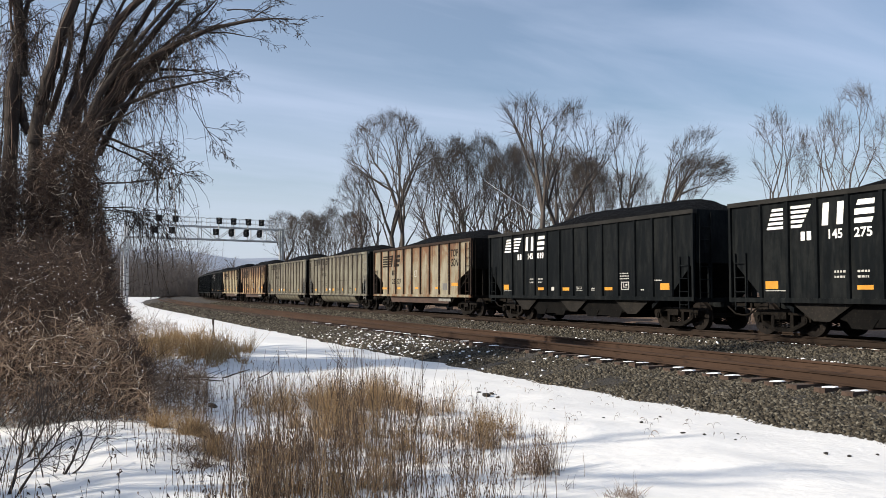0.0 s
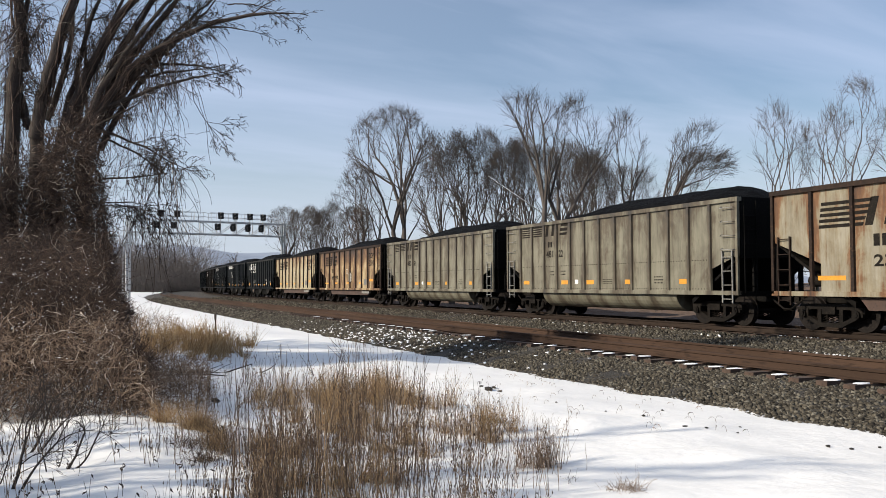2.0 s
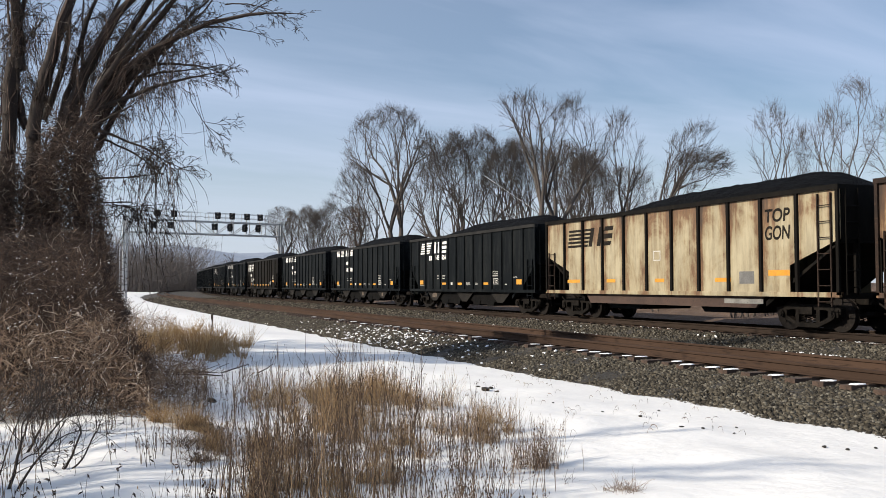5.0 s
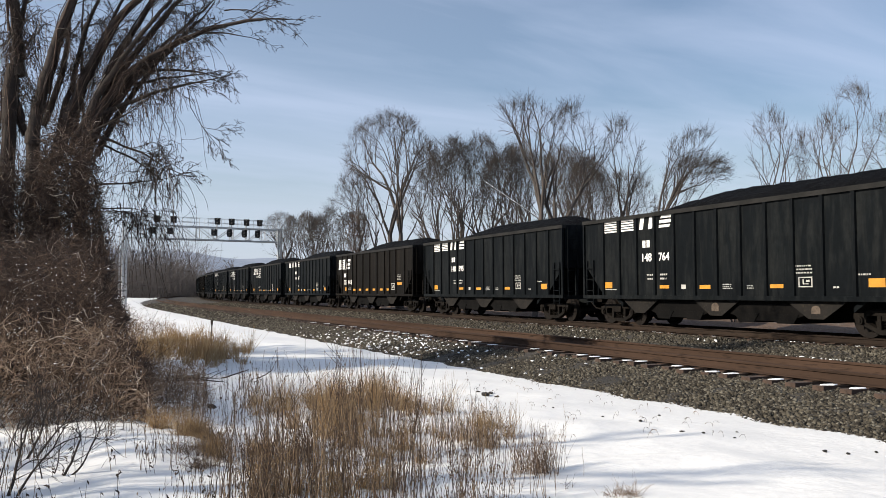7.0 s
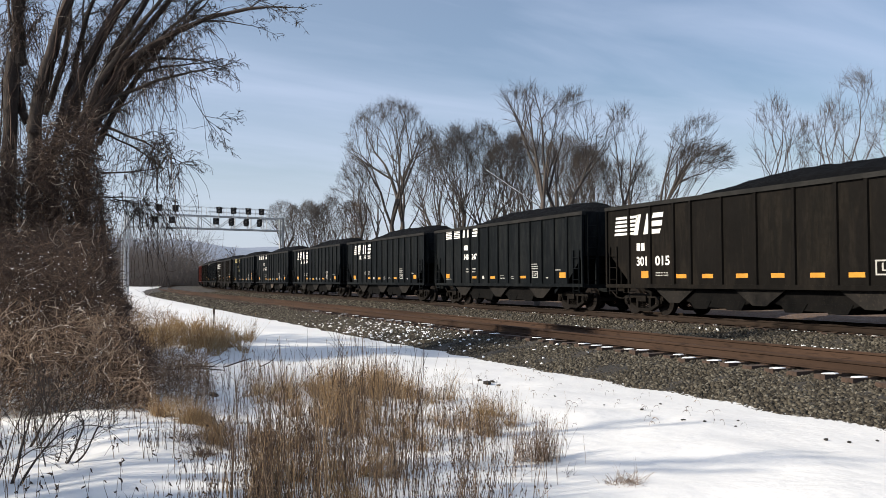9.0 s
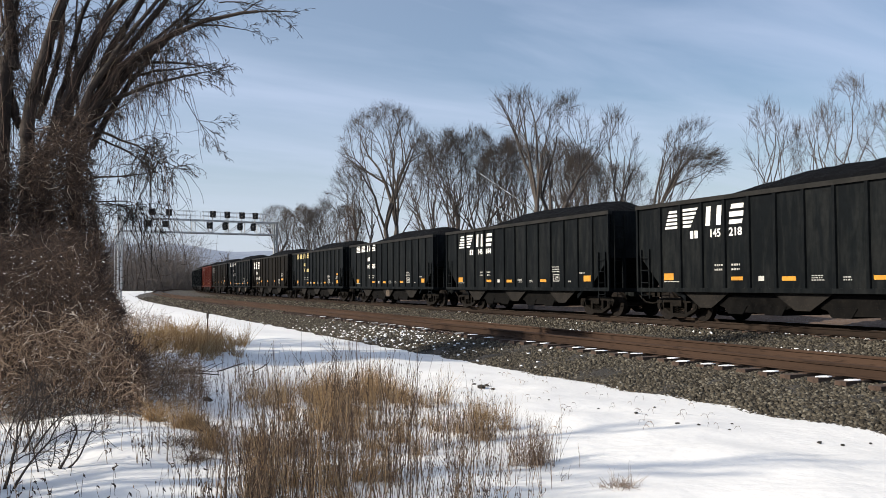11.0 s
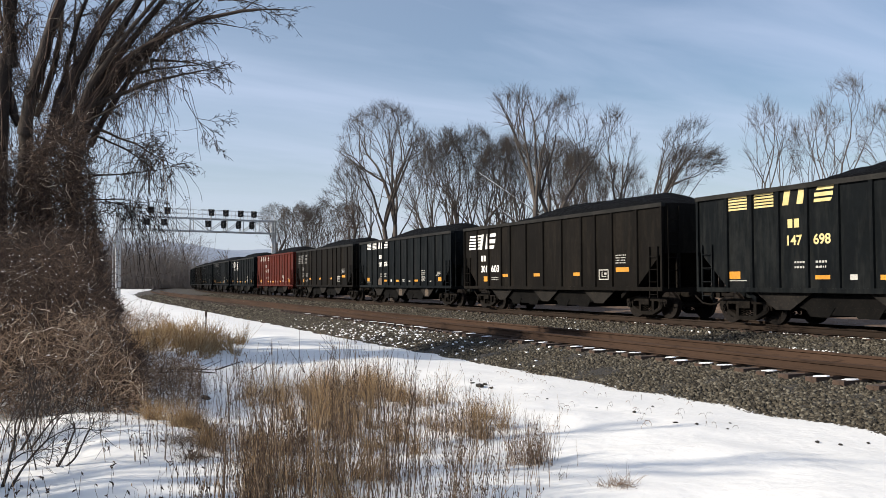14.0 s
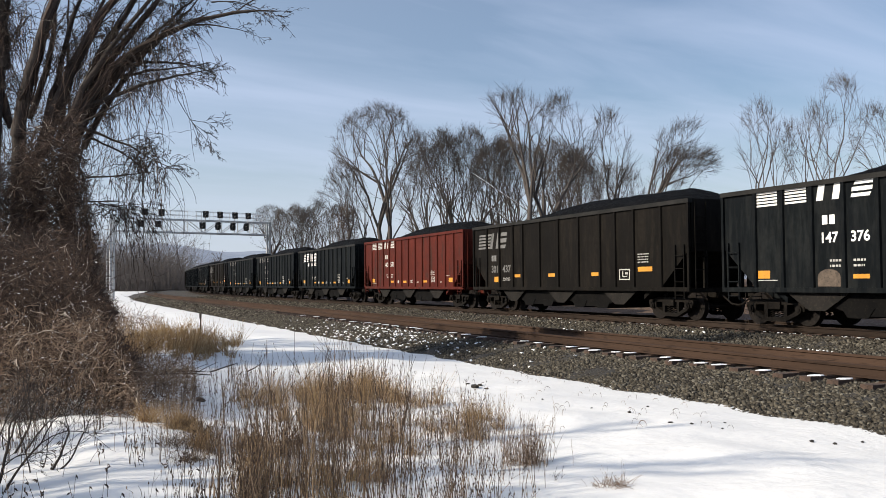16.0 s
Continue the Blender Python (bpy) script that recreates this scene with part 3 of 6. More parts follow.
stones("snow_crumbs", 2600, (13.2, 17.9), (13, 36), 0.028, 0.02, M["snowy_stone"], "crumbs of old snow lying between the tracks", 8,
       keep=lambda u, s, r: (np.abs(np.mod(u - 13.2 + 0.25 * np.sin(s * 0.7), 2.2) - 0.5) < 0.16) & (np.sin(s * 1.9 + u) > -0.2))

stones("snow_line", 1100, (18.66, 18.80), (10, 50), 0.017, 0.03, M["snowy_stone"], "thin line of old snow along the foot of the rail", 10,
       keep=lambda u, s, r: np.sin(s * 2.1) + np.sin(s * 0.83) > 0.2)
stones("snow_patches", 700, (12.75, 13.25), (9, 34), 0.04, 0.0, M["snowy_stone"], "small patches of old snow beside the track", 11,
       keep=lambda u, s, r: np.sin(s * 1.7 + 0.5) + np.sin(s * 0.61) > 1.15)

# ---------------------------------------------------------------- the coal train
PITCH = 16.2                          # usual distance from car to car
SILL, TOP, HALF = 1.0, 3.86, 1.6      # heights over the rail; half width over the ribs
RIB = 0.065                           # depth of the ribs
WHEEL_R = 0.457


def wheelset_mesh():
    w = Shape()
    for side in (-1, 1):
        x = side * 0.753
        w.wheel(x - 0.065, x + 0.065, 0, 0, WHEEL_R, 28)
        w.wheel(x - side * 0.09, x - side * 0.065, 0, 0, WHEEL_R + 0.027, 28)
        w.wheel(x + side * 0.065, x + side * 0.10, 0, 0, 0.13, 14)
        for k in range(6):          # bosses that show the turning
            t = k * math.pi / 3
            w.wheel(x + side * 0.06, x + side * 0.078, 0.28 * math.cos(t), 0.28 * math.sin(t), 0.045, 8)
    w.rod([(-1.1, 0, 0), (1.1, 0, 0)], 0.075, 10)
    return w.mesh("wheelset", M["wheel_steel"])


def sideframe_mesh():
    """The cast side frame: an arched top member, a dipped tension member and two columns."""
    f = Shape()
    for y0, z0, y1, z1, h in ((-1.12, 0.56, -0.62, 0.66, 0.15), (-0.62, 0.66, 0.62, 0.66, 0.15), (0.62, 0.66, 1.12, 0.56, 0.15),
                              (-0.95, 0.44, -0.34, 0.17, 0.12), (-0.34, 0.17, 0.34, 0.17, 0.12), (0.34, 0.17, 0.95, 0.44, 0.12)):
        f.slab(-0.09, 0.09, [(y0, z0 - h / 2), (y1, z1 - h / 2), (y1, z1 + h / 2), (y0, z0 + h / 2)])
    for y in (-0.36, 0.36):
        f.box(-0.085, 0.085, y - 0.06, y + 0.06, 0.2, 0.62)
    for y in (-0.889, 0.889):
        f.box(-0.11, 0.11, y - 0.17, y + 0.17, 0.40, 0.60)
        f.wheel(-0.17, 0.0, y, WHEEL_R, 0.11, 12)
        f.wheel(-0.19, -0.16, y, WHEEL_R, 0.07, 6)
    return f.mesh("side_frame", M["truck_steel"])


def spring_mesh():
    s = Shape()
    for y in (-0.2, 0.0, 0.2):
        pts = [(0.07 * math.cos(a), y + 0.07 * math.sin(a), 0.22 + 0.26 * a / (8 * math.pi)) for a in np.linspace(0, 8 * math.pi, 25)]
        s.rod(pts, 0.018, 3)
    return s.mesh("spring", M["truck_steel"])


def bolster_mesh():
    b = Shape()
    b.box(-1.15, 1.15, -0.22, 0.22, 0.46, 0.66)
    b.box(-0.3, 0.3, -0.3, 0.3, 0.62, 0.74)
    b.box(-0.9, 0.9, -0.62, -0.54, 0.36, 0.46)
    b.box(-0.9, 0.9, 0.54, 0.62, 0.36, 0.46)
    return b.mesh("bolster", M["truck_steel"])


TRUCK = dict(wheelset=wheelset_mesh(), side_frame=sideframe_mesh(), spring=spring_mesh(), bolster=bolster_mesh())


def add_truck(car, y):
    t = part("truck", TRUCK["bolster"], None, car, "dirty cast steel two-axle truck", pose(0, y, 0))
    for x in (-1.0, 1.0):
        part("side_frame", TRUCK["side_frame"], None, t, place=pose(x, 0, 0, 0, 0, 0 if x < 0 else 180))
        part("spring", TRUCK["spring"], None, t, place=pose(x, 0, 0))
    for dy in (-0.889, 0.889):
        part("wheelset", TRUCK["wheelset"], None, t, "worn steel wheels on an axle", pose(0, dy, WHEEL_R))


def ladder_shape(x, y0, y1, z0, z1, step=0.42):
    s = Shape()
    for y in (y0, y1):
        s.box(x - 0.02, x + 0.02, y - 0.02, y + 0.02, z0, z1)
    z = z0 + 0.12
    while z < z1 - 0.05:
        s.rod([(x - 0.03, y0, z), (x - 0.03, y1, z)], 0.014, 5)
        z += step
    return s


def coupler_shape(end, long):
    s = Shape()
    s.box(-0.09, 0.09, end * (long / 2 - 0.3), end * (long / 2 + 0.63), 0.78, 0.96)
    s.slab(-0.16, 0.12, [(end * (long / 2 + 0.61), 0.72), (end * (long / 2 + 0.9), 0.75), (end * (long / 2 + 0.9), 0.99), (end * (long / 2 + 0.61), 1.02)])
    s.rod([(-0.35, end * (long / 2 + 0.1), 0.8), (-0.36, end * (long / 2 + 0.5), 0.55), (-0.3, end * (long / 2 + 0.85), 0.5)], 0.03, 6)
    return s


def coal_shape(rng, length, half=1.42, base=TOP - 0.15, rise=0.62):
    """A heaped load as the chute leaves it: a long slope up from the far end, a steep one at the other."""
    nx, ny = 16, 84
    seed, start, crest = rng.uniform(0, 100), rng.uniform(0.09, 0.15), rng.uniform(0.46, 0.56)
    verts, faces = [], []
    for j in range(ny + 1):
        y = length * (0.5 - j / ny)
        s = j / ny
        a = max(0.0, min(1.0, (s - start) / (crest - start)))
        b = max(0.0, min(1.0, (0.985 - s) / 0.10))
        along = a * a * (3 - 2 * a) * (b * (2 - b)) * (0.86 + 0.14 * math.sin(2.2 * s + 0.3))
        for i in range(nx + 1):
            x = half * (2 * i / nx - 1)
            across = 1 - abs(x / half) ** 2.0
            h = rise * along * (0.12 + 0.88 * across)
            h *= 0.96 + 0.08 * noise.noise(Vector((x * 0.3, y * 0.22 + seed, seed)))
            h += 0.05 * noise.noise(Vector((x * 5, y * 5, seed))) + 0.04 * noise.noise(Vector((x * 1.3, y * 1.3, seed + 5)))
            verts.append((x, y, base + max(0, h) + (0.12 if 0 < i < nx else 0)))
    for j in range(ny):
        for i in range(nx):
            a = j * (nx + 1) + i
            faces.append((a, a + 1, a + nx + 2, a + nx + 1))
    s = Shape()
    s.add(verts, faces)
    return s


def car_side(car, long, side, mat, cut_y, cut_z, ribs, rib_w, rib_mat, chord_mat, step_mat=None, tall=False, knee=SILL):
    """One side: a sheet with both lower corners cut away, its ribs, the top chord and the sill."""
    h = long / 2
    sheet_x = HALF - RIB
    outline = [(-h, TOP), (h, TOP), (h, cut_z), (h - cut_y, max(SILL + 0.01, knee)), (h - cut_y, SILL), (-h + cut_y, SILL), (-h + cut_y, max(SILL + 0.01, knee)), (-h, cut_z)]
    x0, x1 = sorted((side * sheet_x, side * (sheet_x - 0.03)))
    part("side_sheet", Shape().slab(x0, x1, outline), mat, car)
    c = Shape()
    xs = sorted((side * (HALF + 0.01), side * (HALF - 0.16)))
    c.box(xs[0], xs[1], -h - 0.02, h + 0.02, TOP - 0.13, TOP)
    part("top_chord", c, chord_mat, car)
    b = Shape()
    xs = sorted((side * (HALF - 0.0), side * (HALF - 0.15)))
    b.box(xs[0], xs[1], -h, h, SILL - 0.06, SILL + 0.07)
    part("side_sill", b, mat, car)
    xs = sorted((side * HALF, side * (sheet_x - 0.002)))
    rib = Shape()
    w = rib_w / 2
    x_out, x_in = side * HALF, side * (sheet_x - 0.002)
    rib.add([(x_in, -w, SILL + 0.07), (x_in, w, SILL + 0.07), (x_out, w * 0.75, SILL + 0.07), (x_out, -w * 0.75, SILL + 0.07),
             (x_in, -w, TOP - 0.13), (x_in, w, TOP - 0.13), (x_out, w * 0.75, TOP - 0.13), (x_out, -w * 0.75, TOP - 0.13)],
            [(3, 2, 1, 0), (4, 5, 6, 7), (0, 1, 5, 4), (1, 2, 6, 5), (2, 3, 7, 6), (3, 0, 4, 7)])
    me = rib.mesh("rib", rib_mat)
    for y in ribs:
        part("rib", me, None, car, place=pose(0, y, 0))
    for e in (-1, 1):
        p = Shape()
        ys = sorted((e * h, e * (h - 0.09)))
        p.box(xs[0], xs[1], ys[0], ys[1], SILL, TOP - 0.13)
        part("corner_post", p, rib_mat, car)
        lad = ladder_shape(side * (HALF - 0.02), e * (h - 0.25), e * (h - 0.68), SILL - 0.3, TOP - 0.2 if tall and e < 0 else cut_z + 0.12)
        part("ladder", lad, step_mat or mat, car)


def car_ends(car, long, mat, cut_y, cut_z, slope_mat):
    """End walls, the sloping floor sheets over the trucks, end platforms and couplers."""
    h = long / 2
    for e in (-1, 1):
        w = Shape()
        ys = sorted((e * h, e * (h - 0.03)))
        w.box(-HALF + 0.13, HALF - 0.13, ys[0], ys[1], cut_z - 0.1, TOP)
        part("end_wall", w, mat, car)
        s = Shape()
        s.slab(-HALF + 0.16, HALF - 0.16, [(e * (h - 0.03), cut_z), (e * (h - 0.03), cut_z - 0.06), (e * (h - cut_y - 1.0), SILL - 0.35), (e * (h - cut_y - 1.0), SILL - 0.2)])
        part("slope_sheet", s, slope_mat, car)
        d = Shape()
        ys = sorted((e * h, e * (h - 1.9)))
        d.box(-0.4, 0.4, ys[0], ys[1], 0.74, 1.0)
        d.box(-HALF + 0.1, HALF - 0.1, *sorted((e * h, e * (h - 0.12))), 0.9, 1.05)
        for x in (-0.9, 0.9):
            d.box(x - 0.06, x + 0.06, *sorted((e * h, e * (h - 0.1))), 1.0, cut_z)
        part("end_frame", d, slope_mat, car)
        lad = Shape()
        for x in (-1.35, -0.9):
            lad.box(x - 0.02, x + 0.02, *sorted((e * (h + 0.05), e * (h + 0.02))), 1.0, TOP - 0.1)
        for k in range(6):
            lad.rod([(-1.35, e * (h + 0.05), 1.2 + k * 0.42), (-0.9, e * (h + 0.05), 1.2 + k * 0.42)], 0.014, 5)
        part("end_ladder", lad, mat, car)
        part("coupler", coupler_shape(e, long), M["truck_steel"], car)
    part("centre_sill", Shape().box(-0.25, 0.25, -h + 0.6, h - 0.6, 0.62, 0.98), slope_mat, car)
    b = Shape()
    b.rod([(-0.9, h - 1.4, 1.35), (-0.9, h - 0.8, 1.35)], 0.17, 10)
    part("brake_cylinder", b, M["truck_steel"], car)
    part("brake_wheel", Shape().wheel(0.5, 0.53, h + 0.1, 2.4, 0.25, 16), mat, car)


GUSSETS = (3.95, 0.12, -3.75)


def hopper_bays(car):
    """Two long discharge hoppers under the sill, parted by dusty plates that taper down flush with the side."""
    for y, w in ((2.02, 1.86), (-1.82, 1.84)):
        b = Shape()
        b.add([(x, yy, z) for z, k in ((SILL, 1.0), (0.62, 0.92), (0.36, 0.45)) for x, yy in ((-1.34, y - w * k), (1.34, y - w * k), (1.34, y + w * k), (-1.34, y + w * k))],
              [(3, 2, 1, 0), (8, 9, 10, 11)] + [(4 * k + i, 4 * k + (i + 1) % 4, 4 * k + 4 + (i + 1) % 4, 4 * k + 4 + i) for k in (0, 1) for i in range(4)])
        part("hopper_bay", b, M["dark_tone"], car)
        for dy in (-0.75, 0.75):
            part("hopper_door", Shape().slab(-1.36, 1.36, [(y + dy - 0.5, 0.56), (y + dy + 0.5, 0.56), (y + dy + 0.3, 0.30), (y + dy - 0.3, 0.30)]), M["dark_tone"], car)
    for y in GUSSETS:
        for x in (-1.45, 1.42):
            part("bay_gusset", Shape().slab(x, x + 0.03, [(y - 1.05, SILL - 0.05), (y + 1.05, SILL - 0.05), (y + 0.26, 0.46), (y - 0.26, 0.46)]), M["dusty_steel"], car, "dusty steel gusset")


def steel_hopper(name, place, label, mat, long, ribs, cut=(1.35, 2.25), seed=1):
    car = empty(name, place, label, "coal hopper", "cars of the coal train")
    for side in (-1, 1):
        car_side(car, long, side, mat, *cut, ribs, 0.13, mat, M["lit_chord"] if mat != M["red_paint"] else mat)
    car_ends(car, long, mat, *cut, mat)
    hopper_bays(car)
    part("coal_load", coal_shape(random.Random(seed), long - 0.3), M["coal"], car, "heaped load of black coal", smooth=True)
    for y in (-long / 2 + 1.55, long / 2 - 1.55):
        add_truck(car, y)
    return car


def tub_gondola(name, place, label, long, seed=1):
    """Riveted grey gondola with a rounded belly between the trucks."""
    mat = M["grey_paint"]
    car = empty(name, place, label, "coal gondola", "cars of the coal train")
    h, cut = long / 2, (1.25, 2.15)
    ribs = [-(h - 1.25) + i * (long - 2.5) / 12 for i in range(13)]
    for side in (-1, 1):
        car_side(car, long, side, mat, *cut, ribs, 0.14, mat, mat, M["step_grey"], knee=1.72)
        rv = Shape()
        x = side * (HALF - RIB + 0.003)
        for z in (SILL + 0.12, SILL + 1.02):
            for k in range(92):
                y = -h + 1.3 + k * (long - 2.6) / 91
                rv.box(x - 0.006, x + 0.006, y - 0.014, y + 0.014, z - 0.014, z + 0.014)
        part("rivets", rv, M["brown_black"], car, "dark rivet heads")["kind"] = "stuff"
        for e in (-1, 1):
            for z in (2.30, 2.72, 3.14, 3.56):
                g, w = side * (HALF + 0.03), side * (HALF - RIB)
                part("grab_iron", Shape().rod([(w, e * (h - 0.72), z + 0.06), (g, e * (h - 0.72), z), (g, e * (h - 0.16), z), (w, e * (h - 0.16), z)], 0.013, 5), M["step_grey"], car)
    car_ends(car, long, M["dark_tone"], *cut, M["dark_tone"])
    belly = Shape()
    prof = [(-1.47, SILL)] + [(-1.47 + 0.62 * (1 - math.cos(a)), SILL - 0.62 * math.sin(a)) for a in np.linspace(0.25, math.pi / 2, 7)]
    prof += [(-x, z) for x, z in reversed(prof)]
    belly.prism(prof, -4.35, 4.35)
    part("belly", belly, mat, car, "rounded grey steel belly")
    part("coal_load", coal_shape(random.Random(seed), long - 0.3, rise=0.62), M["coal"], car, "heaped load of black coal", smooth=True)
    for y in (-long / 2 + 1.55, long / 2 - 1.55):
        add_truck(car, y)
    return car


def rib_gondola(name, place, label, mat, rib_mat, long, seed=1):
    """High-sided gondola with brown side sills under wide panels."""
    car = empty(name, place, label, "coal gondola", "cars of the coal train")
    h, cut = long / 2, (1.7, 2.45)
    ribs = [-(h - 1.42) + i * (long - 2.84) / 9 for i in range(10)]
    for side in (-1, 1):
        car_side(car, long, side, mat, *cut, ribs, 0.125, rib_mat, rib_mat, M["rib_rust"], True, 1.8)
        x0, x1 = sorted((side * 1.45, side * 1.36))
        s = Shape().slab(x0, x1, [(-4.6, SILL - 0.06), (4.6, SILL - 0.06), (4.3, 0.60), (-4.3, 0.60)])
        part("side_skirt", s, M["brown_steel"], car, "rust-brown steel skirt")
    car_ends(car, long, M["brown_black"], *cut, M["brown_black"])
    for y in (-2.6, 2.6):
        t = Shape().add([(x, yy, z) for z, k in ((SILL, 1.5), (0.42, 0.9)) for x, yy in ((-1.1, y - k), (1.1, y - k), (1.1, y + k), (-1.1, y + k))],
              [(3, 2, 1, 0), (4, 5, 6, 7), (0, 1, 5, 4), (1, 2, 6, 5), (2, 3, 7, 6), (3, 0, 4, 7)])
        part("belly", t, M["black_paint"], car, "black lowered belly")
    part("coal_load", coal_shape(random.Random(seed), long - 0.3), M["coal"], car, "heaped load of black coal", smooth=True)
    for y in (-long / 2 + 1.55, long / 2 - 1.55):
        add_truck(car, y)
    return car


SPEED, LEAD = 17.24, 20.4          # metres a second; where the first body's far end stands at the start
# cars differ a little in length: how far each far end lies off the even spacing
SLIP = [0.03, -0.06, 0.49, 0.37, 0.3, 0.06, -0.24, -1.03, -1.01, -1.1, -0.32, -0.34, -0.48, -0.52, -0.43, -0.51, 0.28, 0.19, 0.76, 0.25, 0.42, 0.32]
BODY = dict(slant=14.5, bars=14.6, solid=15.3, plain=15.3, red=14.6, tub=14.75, rusty=14.8, gold=14.8, cream=14.8)


def car_place(n, t):
    """Pose of car n, counted back along the train, at t seconds."""
    slip = SLIP[n] if n < len(SLIP) else 0.3
    x, y, turn = on_track(LEAD + PITCH * n + slip - BODY[ORDER[n]] / 2 - SPEED * t, FAR)
    return pose(x, y, 0, 0, 0, turn)


# order of the train: kind of car for every place in it
ORDER = ("slant slant rusty tub tub gold cream slant bars bars solid bars slant slant bars bars solid bars plain red "
         "slant bars bars plain bars slant bars plain bars bars").split()
LABELS = dict(
    slant="black ribbed steel coal hopper with white slanted stripes, heaped with coal",
    bars="black ribbed steel coal hopper with white striped emblem, heaped with coal",
    solid="brownish black older coal hopper with solid white emblem, wide panels",
    plain="brownish black older coal hopper with faded emblem, wide panels",
    red="faded red ribbed coal hopper with white marks, heaped with coal",
    tub="pale grey riveted coal gondola with a rounded belly",
    rusty="cream coal gondola heavily streaked with rust, brown skirt",
    gold="yellowed cream coal gondola with dark rust streaks, brown skirt",
    cream="pale cream coal gondola with dark ribs and brown skirt")
EVEN_RIBS = [5.98 - 1.01 * i for i in range(13)]
WIDE_RIBS = [6.25, 5.03, 3.79, 2.95, 1.53, 0.1, -1.34, -2.76, -3.7, -4.78, -6.25]
CARS, first = [], {}
for n, kind in enumerate(ORDER):
    at, look_of = car_place(n, 0), "solid" if kind == "plain" else kind
    long = BODY[kind]
    if look_of in first:
        car = copy_thing(first[look_of], at)
    elif look_of in ("slant", "bars"):
        car = steel_hopper("coal_hopper", at, "", M["black_paint"], long, EVEN_RIBS, seed=3 if look_of == "slant" else 4)
    elif look_of == "solid":
        car = steel_hopper("coal_hopper", at, "", M["brown_black"], long, WIDE_RIBS, (1.5, 2.3), seed=5)
    elif look_of == "red":
        car = steel_hopper("coal_hopper", at, "", M["red_paint"], long, EVEN_RIBS, seed=6)
    elif look_of == "tub":
        car = tub_gondola("coal_gondola", at, "", long, seed=7)
    else:
        paint, ribs = dict(rusty=("cream_rusty", "rib_rust"), gold=("gold_rusty", "rib_rust"), cream=("cream_clean", "brown_black"))[kind]
        car = rib_gondola("coal_gondola", at, "", M[paint], M[ribs], long, seed=8 + n)
    first.setdefault(look_of, car)
    CARS.append(car)
for car, kind in zip(CARS, ORDER):
    tagged(car, LABELS[kind])


# ---------------------------------------------------------------- marks painted on the cars
SKIN = -(HALF - RIB) - 0.004           # just proud of the side sheet
LETTERS = {}


def letters(words):
    """A flat mesh of the words, 1 high, from the built-in font."""
    if words not in LETTERS:
        cu = bpy.data.curves.new("lettering", "FONT")
        cu.body, cu.size, cu.offset, cu.shear = words, 1.38, 0.034, 0.12 if words.isalpha() else 0.0
        ob = new("lettering", cu)
        LETTERS[words] = bpy.data.meshes.new_from_object(ob.evaluated_get(bpy.context.evaluated_depsgraph_get()))
        bpy.data.objects.remove(ob)
    return LETTERS[words]


def write(car, words, y0, y1, z0, z1, mat):
    """Words on the side that faces the path, from y0 (far) to y1."""
    me = letters(words).copy()
    co = np.empty(len(me.vertices) * 3)
    me.vertices.foreach_get("co", co)
    co = co.reshape(-1, 3)
    lo, hi = co.min(axis=0), co.max(axis=0)
    k = (co - lo) / np.maximum(hi - lo, 1e-6)
    out = np.stack([np.full(len(co), SKIN), y0 + (y1 - y0) * k[:, 0], z0 + (z1 - z0) * k[:, 1]], axis=1)
    me.vertices.foreach_set("co", out.ravel())
    me.materials.clear()
    me.materials.append(mat)
    part("lettering", me, None, car)


def patch(car, name, y0, y1, z0, z1, mat, slant=0.0, lift=0.0):
    s = Shape().add([(SKIN - lift, y0, z0), (SKIN - lift, y1, z0), (SKIN - lift, y1 - slant, z1), (SKIN - lift, y0 - slant, z1)], [(0, 1, 2, 3)])
    return part(name, s, mat, car)


def lines(car, y0, y1, z0, z1, n, mat, seed=0):
    """Small stencilled lines that cannot be read, as broken bars."""
    rng, s = random.Random(seed), Shape()
    pitch = (z1 - z0) / n
    for i in range(n):
        y, step = y0, -1 if y1 < y0 else 1
        while abs(y - y0) < abs(y1 - y0) - 0.05:
            w = min(rng.uniform(0.03, 0.09), abs(y1 - y))
            z = z0 + i * pitch
            s.add([(SKIN, y, z), (SKIN, y + step * w, z), (SKIN, y + step * w, z + pitch * 0.42), (SKIN, y, z + pitch * 0.42)], [(0, 1, 2, 3)])
            y += step * (w + 0.03)
    part("stencil", s, mat, car)["kind"] = "stuff"


def stripes(car, y0, y1, z0, z1, n, mat, slant_far=0.0, slant_near=0.0):
    """n bars one above the other between y0 (far) and y1; the ends may slope."""
    pitch = (z1 - z0) / (n - 0.4)
    f = lambda z: (z - z0) / (z1 - z0)
    for i in range(n):
        a, b = z0 + i * pitch, z0 + i * pitch + pitch * 0.6
        s = Shape().add([(SKIN, y0 - slant_far * f(a), a), (SKIN, y1 - slant_near * f(a), a), (SKIN, y1 - slant_near * f(b), b), (SKIN, y0 - slant_far * f(b), b)], [(0, 1, 2, 3)])
        part("emblem_stripe", s, mat, car)


def block(car, y0, y1, z0, z1, mat, cuts, slant=0.12):
    """A leaning block of paint in plain pieces: corners in shares of its width and height."""
    w, h = y1 - y0, z1 - z0
    for a, b, c, d, e, f, g, i in cuts:
        pts = [(a, b), (c, d), (e, f), (g, i)]
        part("emblem_block", Shape().add([(SKIN, y0 + w * u - slant * v, z0 + h * v) for u, v in pts], [(0, 1, 2, 3)]), mat, car)


# two plain leaning blocks: one parted upright, one by level slits
FIRST_BLOCK = [(0, 0, 0.30, 0, 0.30, 1, 0, 1), (0.70, 0, 1, 0, 1, 1, 0.70, 1)]
